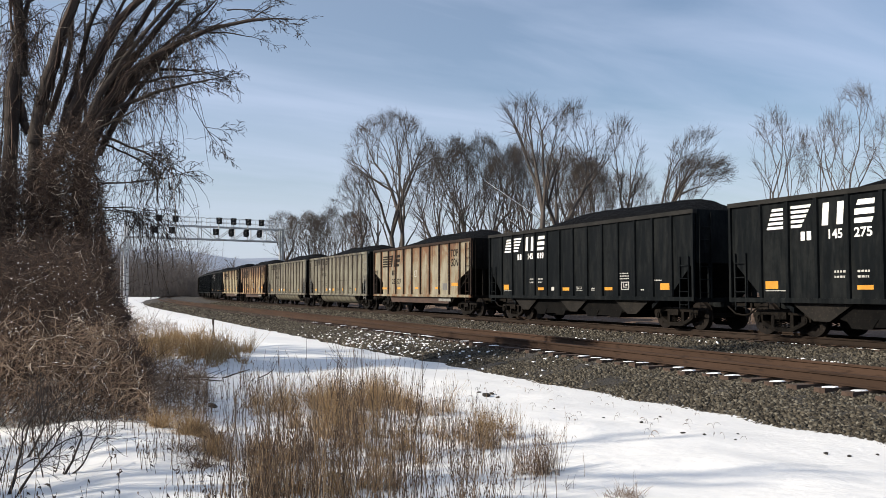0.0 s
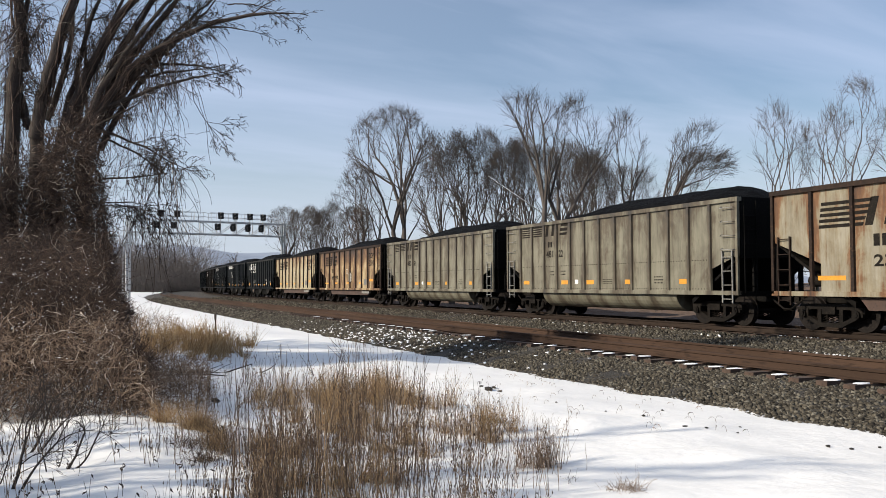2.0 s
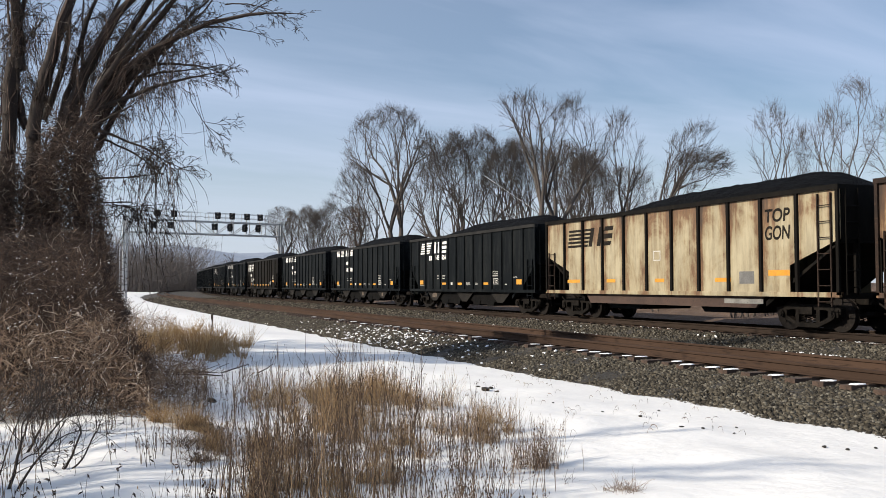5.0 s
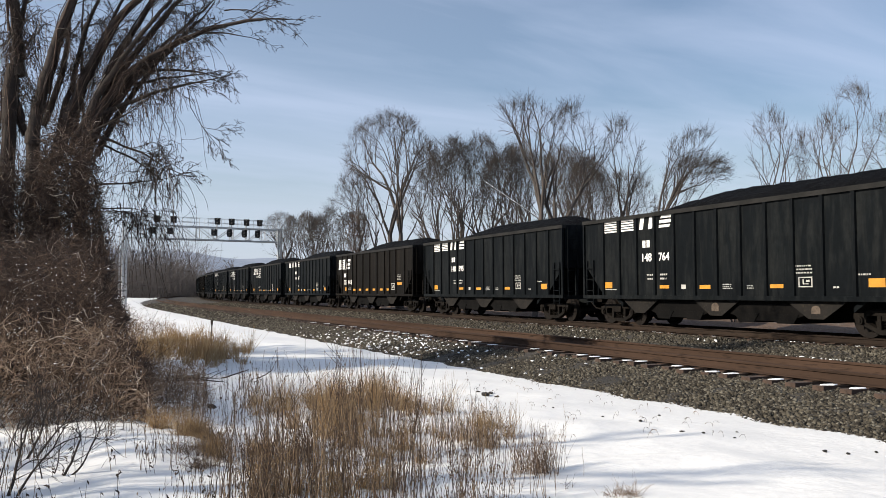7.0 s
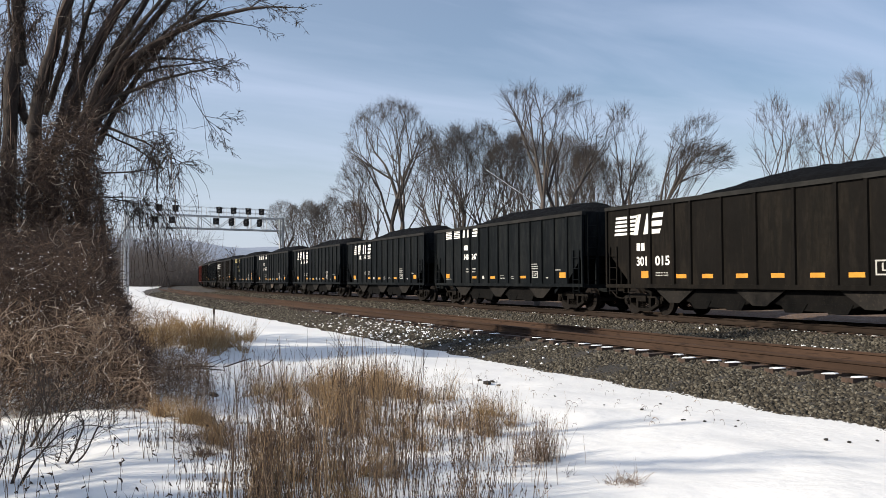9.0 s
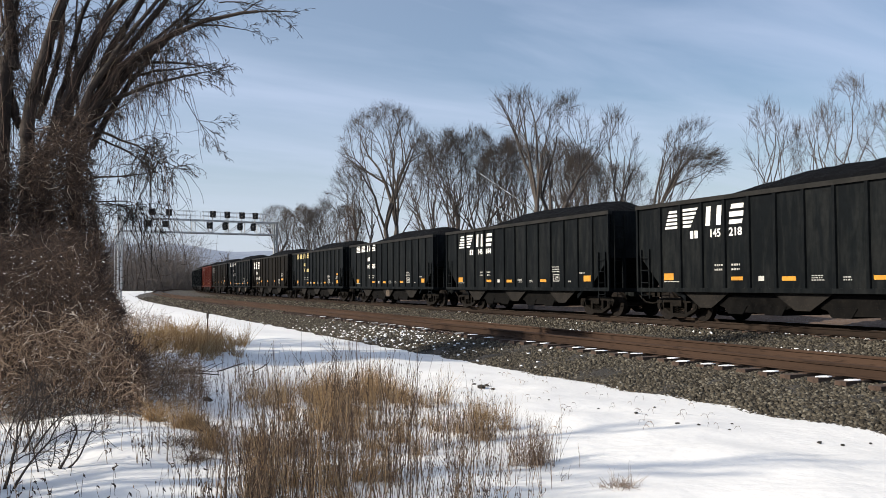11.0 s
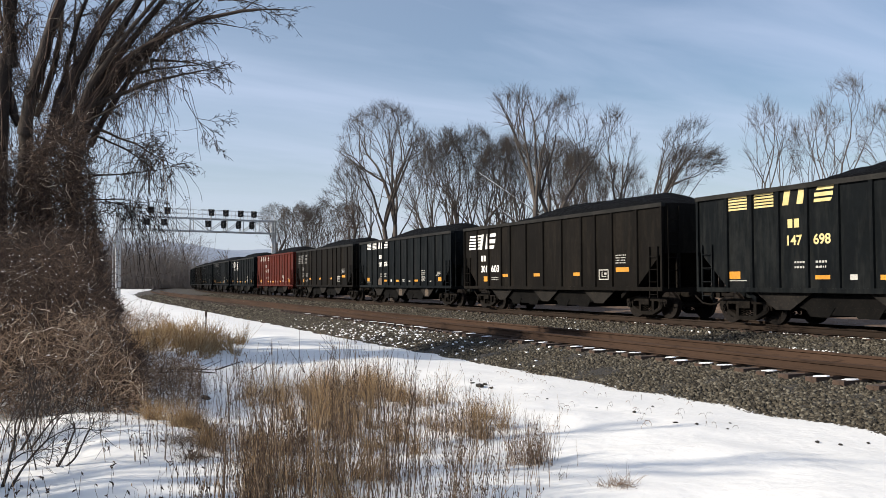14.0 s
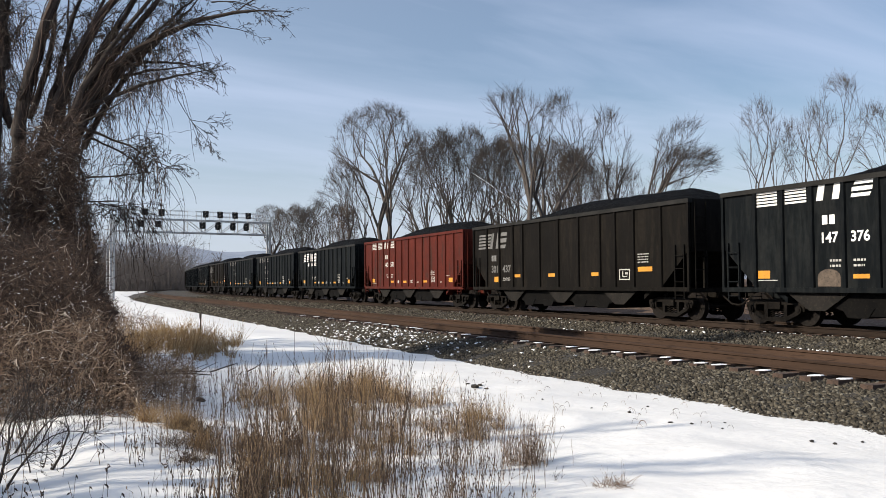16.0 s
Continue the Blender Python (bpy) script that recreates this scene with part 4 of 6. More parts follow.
SECOND_BLOCK = [(0.04, 0, 0.92, 0, 0.98, 0.22, 0.04, 0.22), (0.02, 0.36, 1, 0.36, 0.98, 0.62, 0, 0.62), (0.06, 0.77, 0.96, 0.77, 0.96, 1, 0.12, 1)]
WHITE, TAPE = M["white_paint"], M["yellow_tape"]


def data_box(car, y, z, w, h, mat):
    for a, b, c, d in ((0, 1, 0, 0.1), (0, 1, 0.9, 1), (0, 0.08, 0.1, 0.9), (0.92, 1, 0.1, 0.9), (0.3, 0.75, 0.28, 0.36), (0.3, 0.38, 0.36, 0.8), (0.55, 0.8, 0.5, 0.7)):
        patch(car, "data_box", y - w * a, y - w * b, z + h * c, z + h * d, mat)


def mark_slant(car, number):
    a, b = number.split()
    stripes(car, 5.76, 5.14, 2.98, 3.56, 5, WHITE, 0.22, 0.0)
    stripes(car, 4.86, 4.50, 2.98, 3.58, 5, WHITE, 0.0, 0.36)
    block(car, 3.80, 3.12, 2.98, 3.57, WHITE, FIRST_BLOCK, 0.05)
    block(car, 2.80, 2.20, 2.97, 3.56, WHITE, SECOND_BLOCK, 0.08)
    patch(car, "mark_bar", 4.52, 4.37, 2.62, 2.86, WHITE), patch(car, "mark_bar", 4.31, 4.16, 2.62, 2.86, WHITE)
    write(car, a, 3.58, 3.14, 2.62, 2.87, WHITE)
    write(car, b, 2.78, 2.24, 2.62, 2.87, WHITE)
    common_marks(car, TAPE, 5.84)


def mark_bars(car, number, mat):
    a, b = number.split()
    stripes(car, 5.95, 5.16, 3.33, 3.73, 5, mat)
    stripes(car, 4.88, 4.14, 3.33, 3.73, 5, mat)
    block(car, 3.82, 3.10, 3.33, 3.73, mat, FIRST_BLOCK, 0.08)
    block(car, 2.76, 2.14, 3.33, 3.73, mat, SECOND_BLOCK, 0.1)
    patch(car, "mark_bar", 3.64, 3.47, 2.70, 2.94, mat), patch(car, "mark_bar", 3.41, 3.24, 2.70, 2.94, mat)
    write(car, a, 3.66, 3.14, 2.22, 2.50, mat)
    write(car, b, 2.76, 2.20, 2.22, 2.50, mat)
    common_marks(car, TAPE, 5.95)


def common_marks(car, tape, y):
    white = M["dirty_white"]
    patch(car, "reflector", y, y - 0.48, 1.32, 1.54, tape)
    patch(car, "underline", y, y - 0.75, 1.26, 1.28, white)
    lines(car, 3.42, 3.04, 1.60, 1.87, 2, white, 1), lines(car, 2.70, 2.32, 1.60, 1.87, 2, white, 2)
    patch(car, "reflector", 2.72, 2.24, 1.30, 1.41, tape)
    patch(car, "placard", 1.62, 1.40, 1.28, 1.42, white)
    patch(car, "reflector", 0.74, 0.24, 1.28, 1.40, tape)
    lines(car, -0.30, -0.72, 1.28, 1.46, 3, white, 3)
    lines(car, -1.32, -1.62, 1.28, 1.42, 2, white, 4)
    patch(car, "reflector", -2.22, -2.72, 1.29, 1.40, tape)
    data_box(car, -3.26, 1.31, 0.48, 0.28, white)
    lines(car, -3.14, -3.74, 1.68, 1.96, 3, white, 5)
    lines(car, -4.42, -4.66, 1.28, 1.40, 1, white, 6)
    lines(car, -5.20, -5.62, 1.60, 1.70, 1, white, 7)
    patch(car, "reflector", -5.50, -5.98, 1.30, 1.52, tape)


def mark_solid(car, number, mat, tape=TAPE, bars=(3.69, 0.9, -2.17), low=1.48):
    a, b = number.split()
    y = 7.5
    stripes(car, y - 0.35, y - 1.55, 2.80, 3.46, 5, mat, 0.1, 0.25)
    block(car, y - 1.5, y - 2.3, 2.78, 3.48, mat, FIRST_BLOCK, 0.2)
    block(car, y - 2.35, y - 3.0, 2.78, 3.48, mat, SECOND_BLOCK, 0.2)
    patch(car, "mark_bar", 5.83, 5.64, 2.22, 2.48, mat), patch(car, "mark_bar", 5.57, 5.38, 2.22, 2.48, mat)
    write(car, a, 5.84, 5.27, 1.70, 2.02, mat)
    write(car, b, 4.80, 4.03, 1.70, 2.02, mat)
    patch(car, "reflector", 5.58, 5.18, 1.28, 1.52, tape)
    lines(car, 4.78, 4.05, 1.35, 1.52, 2, M["dirty_white"], 8)
    for at in bars:
        patch(car, "reflector", at, at - 0.5, low, low + 0.13, tape)
    data_box(car, -3.9, 1.32, 0.62, 0.38, M["dirty_white"])
    lines(car, -4.97, -5.6, 1.90, 2.26, 4, M["dirty_white"], 9)
    patch(car, "reflector", -4.97, -5.75, 1.60, 1.76, tape)


def mark_gondola(car, number, mat, pale):
    """Dark worn marks on a pale gondola."""
    stripes(car, 5.75, 4.35, 2.72, 3.40, 5, mat, 0.1, 0.3)
    block(car, 4.3, 3.5, 2.72, 3.42, mat, FIRST_BLOCK, 0.2)
    block(car, 3.45, 2.8, 2.72, 3.42, mat, SECOND_BLOCK, 0.2)
    if number:
        a, b = number.split()
        patch(car, "mark_bar", 4.05, 3.87, 2.20, 2.50, mat), patch(car, "mark_bar", 3.8, 3.62, 2.20, 2.50, mat)
        write(car, a, 4.05, 3.5, 1.69, 1.99, mat), write(car, b, 3.2, 2.45, 1.69, 1.99, mat)
    write(car, "TOP", -4.80, -5.74, 3.02, 3.40, mat), write(car, "GON", -4.80, -5.74, 2.52, 2.92, mat)
    for at, w in ((5.8, 0.9), (3.1, 0.55), (0.25, 0.5), (-2.7, 0.7)):
        patch(car, "reflector", at, at - w, 1.36, 1.48, TAPE)
    patch(car, "reflector", -4.9, -5.7, 1.52, 1.68, TAPE)
    for a, b, c, d in ((0.32, -0.06, 2.08, 2.11), (0.32, -0.06, 2.38, 2.41), (0.32, 0.28, 2.11, 2.38), (-0.02, -0.06, 2.11, 2.38)):
        patch(car, "placard", a, b, c, d, pale)
    patch(car, "placard", -3.75, -4.35, 1.30, 1.66, M["ghost_white"], lift=0.001)
    lines(car, -3.8, -4.3, 1.34, 1.62, 3, M["dirty_white"], 11)
    s = Shape().add([(-1.452, y, z) for y, z in ((-3.0, 0.72), (-4.6, 0.72), (-4.6, 0.86), (-3.0, 0.86))], [(0, 1, 2, 3)])
    part("placard", s, M["step_grey"], car)


def mark_tub(car, number):
    a, b = number.split()
    mat = M["dark_letter"]
    stripes(car, 6.0, 5.32, 3.28, 3.70, 5, mat), stripes(car, 5.02, 4.28, 3.28, 3.70, 5, mat)
    block(car, 4.0, 3.34, 3.26, 3.72, mat, FIRST_BLOCK, 0.08), block(car, 2.9, 2.3, 3.26, 3.72, mat, SECOND_BLOCK, 0.1)
    patch(car, "mark_bar", 3.8, 3.66, 2.8, 3.03, mat), patch(car, "mark_bar", 3.6, 3.46, 2.8, 3.03, mat)
    write(car, a, 3.95, 3.38, 2.38, 2.66, mat), write(car, b, 2.95, 2.62, 2.38, 2.66, mat)
    lines(car, 3.6, 3.3, 1.65, 1.9, 2, mat, 12), lines(car, 2.8, 2.4, 1.65, 1.9, 2, mat, 13)
    for at in (5.9, 2.75, 0.9, -1.6, -4.6):
        patch(car, "reflector", at, at - 0.5, 1.28, 1.44, TAPE)
    patch(car, "placard", 1.72, 1.5, 1.3, 1.46, M["white_paint"])
    lines(car, -0.2, -0.8, 1.3, 1.5, 3, mat, 14), lines(car, -3.3, -3.8, 1.3, 1.6, 3, mat, 15)


NUMBERS = {0: "145 275", 1: "145 019", 2: "23 527", 3: "481 22", 4: "480 51", 5: "46 870", 7: "145 556", 8: "148 764", 9: "148 395", 10: "301 015", 11: "148 247",
           12: "145 218", 13: "145 694", 14: "147 855", 15: "147 698", 16: "301 603", 17: "147 376", 18: "301 437", 19: "40 571"}
for n, (car, kind) in enumerate(zip(CARS, ORDER)):
    number = NUMBERS.get(n, "147 333")
    if kind == "slant":
        mark_slant(car, number)
    elif kind == "bars":
        mark_bars(car, number, M["yellowed"] if n == 15 else WHITE if n < 20 else M["ghost_white"])
    elif kind in ("solid", "plain"):
        mark_solid(car, number, M["white_paint"] if kind == "solid" else M["ghost_white"], **(dict(bars=(3.70, 2.45, 0.95, -0.45, -1.85, -3.1), low=1.27) if n == 10 else {}))
    elif kind == "tub":
        mark_tub(car, number)
    elif kind == "red":
        mark_bars(car, number, M["dirty_white"])
    else:
        mark_gondola(car, NUMBERS.get(n, ""), M["dark_letter"], M["dirty_white"])


def scrape_marks(car, places):
    """Scoured, unpainted patches low on the side, rounded at the top."""
    for y, z, w, h in places:
        s = Shape()
        pts = [(y + w / 2, z), (y - w / 2, z)] + [(y - w / 2 * math.cos(t), z + h * (0.55 + 0.45 * math.sin(t))) for t in np.linspace(0, math.pi, 9)]
        s.add([(SKIN - 0.001 if z > SILL else -1.454, yy, zz) for yy, zz in pts], [tuple(range(len(pts)))])
        part("scrape", s, M["scrape"], car, "scoured pale brown patch")


scrape_marks(CARS[17], [(3.46, 1.1, 0.72, 0.45), (0.2, 0.50, 0.55, 0.42), (-3.75, 0.52, 0.5, 0.40)])
scrape_marks(CARS[14], [(0.12, 0.50, 0.6, 0.42)])
scrape_marks(CARS[7], [(3.95, 0.62, 0.6, 0.28)])
scrape_marks(CARS[8], [(0.15, 0.60, 0.32, 0.26), (-3.75, 0.60, 0.3, 0.22)])


for n in (15, 17):
    write(CARS[n], "H65", -5.42, -5.82, 1.66, 1.80, M["dirty_white"])
patch(CARS[15], "reflector", -5.50, -5.98, 1.88, 2.02, TAPE)


def worn_ring(car, y, z, w, h):
    """A pale rounded patch with a dark uneven rim."""
    def ring(k):
        return [(y - w * k / 2 * math.copysign(abs(math.cos(t)) ** 0.5, math.cos(t)), z + h * k / 2 * math.copysign(abs(math.sin(t)) ** 0.5, math.sin(t))) for t in np.linspace(0, 2 * math.pi, 24, endpoint=False)]
    outer, inner = ring(1.0), ring(0.8)
    s = Shape().add([(SKIN - 0.002, a, b) for a, b in outer + inner], [(i, (i + 1) % 24, 24 + (i + 1) % 24, 24 + i) for i in range(24)])
    part("worn_rim", s, M["dark_letter"], car)
    part("worn_patch", Shape().add([(SKIN - 0.002, a, b) for a, b in inner], [tuple(range(24))]), M["dirty_white"], car, "pale rubbed patch")


worn_ring(CARS[5], -0.6, 1.84, 0.72, 0.82)

# ---------------------------------------------------------------- signal bridge
def beam(s, a, b, w=0.06):
    """A square steel bar from a to b."""
    a, b = Vector(a), Vector(b)
    way = (b - a).normalized()
    side = way.cross(Vector((0, 0, 1)) if abs(way.z) < 0.9 else Vector((0, 1, 0))).normalized() * w / 2
    up = way.cross(side).normalized() * w / 2
    s.add([tuple(p + i * side + j * up) for p in (a, b) for i, j in ((-1, -1), (1, -1), (1, 1), (-1, 1))],
          [(3, 2, 1, 0), (4, 5, 6, 7), (0, 1, 5, 4), (1, 2, 6, 5), (2, 3, 7, 6), (3, 0, 4, 7)])
    return s


def signal_bridge():
    """Local x runs along the span, y away from the eye."""
    a, b = Vector((6.25, 102.6, 0)), Vector((24.25, 106.45, 0))
    span = (b - a).length
    turn = math.degrees(math.atan2(b.y - a.y, b.x - a.x))
    g = empty("signal_bridge", pose(a.x, a.y, -0.6, 0, 0, turn), "galvanized steel lattice signal bridge over the tracks", "signal bridge")
    low, high, deep = 7.9, 9.4, 1.1
    for y in (0, deep):
        for z in (low, high):
            part("chord", beam(Shape(), (-0.3, y, z), (span + 0.3, y, z), 0.15), M["galvanized"], g)
    bays = 9
    for i in range(bays + 1):
        x = span * i / bays
        for y in (0, deep):
            part("upright", beam(Shape(), (x, y, low), (x, y, high), 0.09), M["galvanized"], g)
        part("cross_tie", beam(Shape(), (x, 0, low), (x, deep, low), 0.08), M["galvanized"], g)
        if i < bays:
            x2 = span * (i + 1) / bays
            za, zb = (high, low) if i < bays / 2 else (low, high)
            for y in (0, deep):
                part("diagonal", beam(Shape(), (x, y, za), (x2, y, zb), 0.07), M["galvanized"], g)
    floor = Shape().box(0, span, 0.15, deep - 0.15, low + 0.06, low + 0.10)
    part("walkway", floor, M["galvanized"], g)
    # two post towers
    for x in (0, span):
        for dx in (-0.0, 0.35 if x else -0.35):
            part("post", beam(Shape(), (x + dx, deep / 2, -0.3), (x + dx, deep / 2, high + 0.2), 0.2), M["galvanized"], g)
        d = 0.35 if x else -0.35
        for k in range(9):
            part("lacing", beam(Shape(), (x, deep / 2, k * 1.0), (x + d, deep / 2, k * 1.0 + 0.5), 0.05), M["galvanized"], g)
            part("lacing", beam(Shape(), (x + d, deep / 2, k * 1.0 + 0.5), (x, deep / 2, k * 1.0 + 1.0), 0.05), M["galvanized"], g)
        part("footing", Shape().box(x - 0.6, x + 0.6, deep / 2 - 0.6, deep / 2 + 0.6, -0.5, 0.0), M["dirty_white"], g, "concrete footing")
    # hand rails along the top
    for k, y in enumerate((0.0, deep)):
        for z in (high + 0.55, high + 1.05):
            rail = Shape()
            rail.rod([(0, y, z), (span * 0.465, y, z)], 0.025, 5)
            rail.rod([(span * 0.49, y, z), (span, y, z)], 0.025, 5)
            part("handrail", rail, M["galvanized"], g)
        for i in range(19):
            part("rail_post", beam(Shape(), (span * i / 18, y, high), (span * i / 18, y, high + 1.05), 0.04), M["galvanized"], g)
    # colour-light heads: a dark hood and round backing in front of a short mast
    for frac, low_round in ((0.168, False), (0.272, False), (0.554, False), (0.65, True), (0.751, True), (0.843, True)):
        x = span * frac
        mast = part("signal_mast", beam(Shape(), (x, -0.25, low + 0.2), (x, -0.25, high + 1.15), 0.1), M["galvanized"], g)
        for z, r in ((high + 0.68, False), (low + 0.85, low_round)):
            back = Shape()
            xo = x if z > high else x - 0.4 + 0.12 * (frac > 0.6)
            if r:
                pts = [(xo + 0.36 * math.cos(t), z + 0.48 * math.sin(t)) for t in np.linspace(0, 2 * math.pi, 20, endpoint=False)]
            else:
                pts = [(xo - 0.33, z - 0.36), (xo + 0.30, z - 0.36), (xo + 0.36, z + 0.40), (xo - 0.38, z + 0.40)]
            back.prism(pts, -0.42, -0.36)
            head = part("signal_head", back, M["signal_black"], mast, "black signal backing plate with hooded lamps")
            for dz in ((0.22, -0.2) if not r else (0.3, 0.0, -0.3)):
                bow = [math.radians(-20 + 22 * k) for k in range(11)]
                ring = [(xo + 0.15 * math.cos(t), z + dz + 0.15 * math.sin(t)) for t in bow] + [(xo + 0.17 * math.cos(t), z + dz + 0.17 * math.sin(t)) for t in bow[::-1]]
                s = Shape()
                m = len(ring)
                s.add([(a, -0.85, b) for a, b in ring] + [(a, -0.421, b) for a, b in ring],
                      [(i, (i + 1) % m, m + (i + 1) % m, m + i) for i in range(m)]
                      + [(i, i + 1, m - 2 - i, m - 1 - i) for i in range(10)] + [(m + i, m + i + 1, 2 * m - 2 - i, 2 * m - 1 - i) for i in range(10)])
                part("hood", s, M["signal_black"], mast)
                part("lamp_case", Shape().box(xo - 0.2, xo + 0.2, -0.359, -0.1, z + dz - 0.13, z + dz + 0.13), M["signal_black"], mast)
    # ladder at the near post
    lad = Shape()
    for x in (-0.75, -0.4):
        lad.box(x - 0.025, x + 0.025, 0.5, 0.55, 0, high)
    for k in range(26):
        lad.rod([(-0.75, 0.52, 0.3 + k * 0.35), (-0.4, 0.52, 0.3 + k * 0.35)], 0.018, 5)
    part("ladder", lad, M["galvanized"], g)
    return g


signal_bridge()


def marker_post():
    at = ahead(-7.25, 27.5)
    z = float(snow_height(at[0], at[1]))
    m = empty("marker_post", pose(at[0], at[1], z - 0.05), "thin rusty trackside marker post with a small plate", "marker post")
    part("post", Shape().rod([(0, 0, 0), (0.01, 0, 0.85)], 0.02, 6), M["rail_rust"], m)
    part("plate", Shape().box(-0.035, 0.035, -0.03, -0.022, 0.68, 0.86), M["scrape"], m, "faded reddish plate")

# ---------------------------------------------------------------- trees and plants
RIGHT, FORTH = np.array([0.918, -0.396]), np.array([0.396, 0.918])


def ahead(r, d):
    """The place r metres to the right of the eye's first heading and d metres along it."""
    return float(r * RIGHT[0] + d * FORTH[0]), float(r * RIGHT[1] + d * FORTH[1])


marker_post()


def limb(rng, p, way, length, wobble, rise, segs):
    """A crooked line of points from p."""
    pts, step = [np.array(p, dtype=float)], length / segs
    way = np.array(way, dtype=float) / np.linalg.norm(way)
    for _ in range(segs):
        way = way + rng.normal(0, wobble, 3)
        way[2] += rise
        way /= math.sqrt(way @ way)
        pts.append(pts[-1] + way * step)
    return np.array(pts), way


def turned(rng, way, angle):
    """way bent by about angle degrees in a random direction."""
    side = np.cross(way, rng.normal(0, 1, 3))
    side /= np.linalg.norm(side) + 1e-9
    a = math.radians(angle)
    return way / np.linalg.norm(way) * math.cos(a) + side * math.sin(a)


# lengths of trunk, limb, branch ... as shares of the height; side shoots and end forks on each; their angles; pull upwards
ROUND = dict(lengths=(0.20, 0.34, 0.25, 0.18, 0.12, 0.08), shoots=(1, 4, 4, 3, 4), forks=(3, 2, 2, 2, 2), fork_angle=(10, 26), shoot_angle=(24, 48),
             rise=(0.0, 0.02, 0.03, 0.03, 0.03, 0.03), wobble=(0.035, 0.05, 0.06, 0.07, 0.08, 0.08), thin=0.0075, keep=0.72)


def branch(out, rng, p, way, r, level, c, height, scale=1.0):
    """One branch with its side shoots and the fork at its end."""
    length = c["lengths"][level] * height * scale * rng.uniform(0.75, 1.2)
    segs = (7, 6, 5, 4, 2, 2)[level]
    pts, end = limb(rng, p, way, length, c["wobble"][level], c["rise"][level], segs)
    last = level == len(c["lengths"]) - 1
    r_end = max(c["thin"], r * (0.4 if last else c["keep"]))
    sides = 8 if r > 0.09 else 5 if r > 0.035 else 4 if r > 0.02 else 3
    out[0 if level < 2 else 1].add(pts, np.linspace(r, r_end, segs + 1), sides)
    if last:
        return
    low = c["clear"] if level == 0 and "clear" in c else 0.35
    for _k in range(c["shoots"][level]):
        f = rng.uniform(low, 0.97)
        i = min(segs - 1, int(f * segs))
        q = pts[i] + (pts[i + 1] - pts[i]) * (f * segs - i)
        w = turned(rng, pts[i + 1] - pts[i], rng.uniform(*c["shoot_angle"]))
        branch(out, rng, q, w, max(c["thin"], r_end * rng.uniform(0.35, 0.55)), level + 1, c, height, scale * rng.uniform(0.6, 0.9))
    for _k in range(c["forks"][level]):
        w = turned(rng, end, rng.uniform(*c["fork_angle"]))
        branch(out, rng, pts[-1], w, max(c["thin"], r_end * rng.uniform(0.62, 0.85)), level + 1, c, height, scale * rng.uniform(0.85, 1.05))


def tree_meshes(seed, height, lean=(0, 0), trunk=0.25, conf=ROUND, bark=None, twig=None, starts=None):
    """Meshes of a bare tree with its foot at the origin: trunk with limbs, and crown."""
    rng = np.random.RandomState(seed)
    out = (Tubes(), Tubes())
    for way, r, off in (starts or [((lean[0], lean[1], 1), trunk, (0, 0))]):
        branch(out, rng, (off[0], off[1], -0.3), way, r, 0, conf, height)
    return out[0].mesh("trunk", bark), out[1].mesh("crown", twig)


def plant_tree(name, meshes, x, y, z, turn, size, label, group):
    t = empty(name, pose(x, y, z, 0, 0, turn), label, "tree", group)
    for me, nm in zip(meshes, ("trunk", "crown")):
        ob = part(nm, me, None, t)
        ob.scale = (size, size, size)
    return t


def reach_of(p, way, lobes):
    """How far a shoot at p can run along way before it leaves the crown."""
    best = 0.0
    for x, y, z, wide, tall in lobes:
        k = np.array([1 / wide, 1 / wide, 1 / tall])
        q, w = (p - np.array([x, y, z])) * k, way * k
        a, b, c = w @ w, q @ w, q @ q - 1
        if b * b > a * c:
            best = max(best, (-b + math.sqrt(b * b - a * c)) / a)
    return best


def fan_branch(out, rng, p, way, r, lobes, c, depth=0, limit=99.0):
    """A straight shoot that forks again and again until it fills the crown, or its own limit."""
    reach = min(limit, reach_of(p, way, lobes))
    if reach < c["stop"] and depth < 3 and limit > 50:         # turn towards a lump of the crown
        lobe = np.array(lobes[rng.randint(len(lobes))][:3])
        way = way / np.linalg.norm(way) + 1.2 * (lobe - p) / np.linalg.norm(lobe - p)
        way /= np.linalg.norm(way)
        reach = reach_of(p, way, lobes)
    if reach < c["stop"] or depth > 8:
        for k in range(2):
            w = way if k == 0 else turned(rng, way, rng.uniform(14, 40))
            pts, _e = limb(rng, p, w, rng.uniform(0.35, 1.05), 0.06, 0.02, 2)
            out[1].add(pts, [min(r, c["thin"] * 1.2), c["thin"] * 0.9, c["thin"] * 0.5], 3)
        return
    length = max(0.5, reach * rng.uniform(*c["share"]))
    segs = 4 if length > 1.2 else 2
    pts, end = limb(rng, p, way, length, c["wobble"], c["rise"], segs)
    r_end = max(c["thin"], r * 0.86)
    out[0 if r > 0.045 else 1].add(pts, np.linspace(r, r_end, segs + 1), 7 if r > 0.08 else 5 if r > 0.03 else 3)
    left = limit - length
    wide = c["angle"] if depth < 3 else (14, 30)
    fan_branch(out, rng, pts[-1], turned(rng, end, rng.uniform(6, 18)), max(c["thin"], r_end * 0.84), lobes, c, depth + 1, left)
    fan_branch(out, rng, pts[-1], turned(rng, end, rng.uniform(*wide)), max(c["thin"], r_end * 0.68), lobes, c, depth + 1, left)
    for _ in range(c["shoots"] if r < 0.14 else 0):         # short side shoots that fill the inside
        if rng.uniform() < c["chance"]:
            i = rng.randint(1, segs + 1)
            fan_branch(out, rng, pts[i], turned(rng, pts[i] - pts[i - 1], rng.uniform(28, 58)), max(c["thin"], r_end * 0.42), lobes, c, depth + 2, reach * rng.uniform(0.25, 0.5))


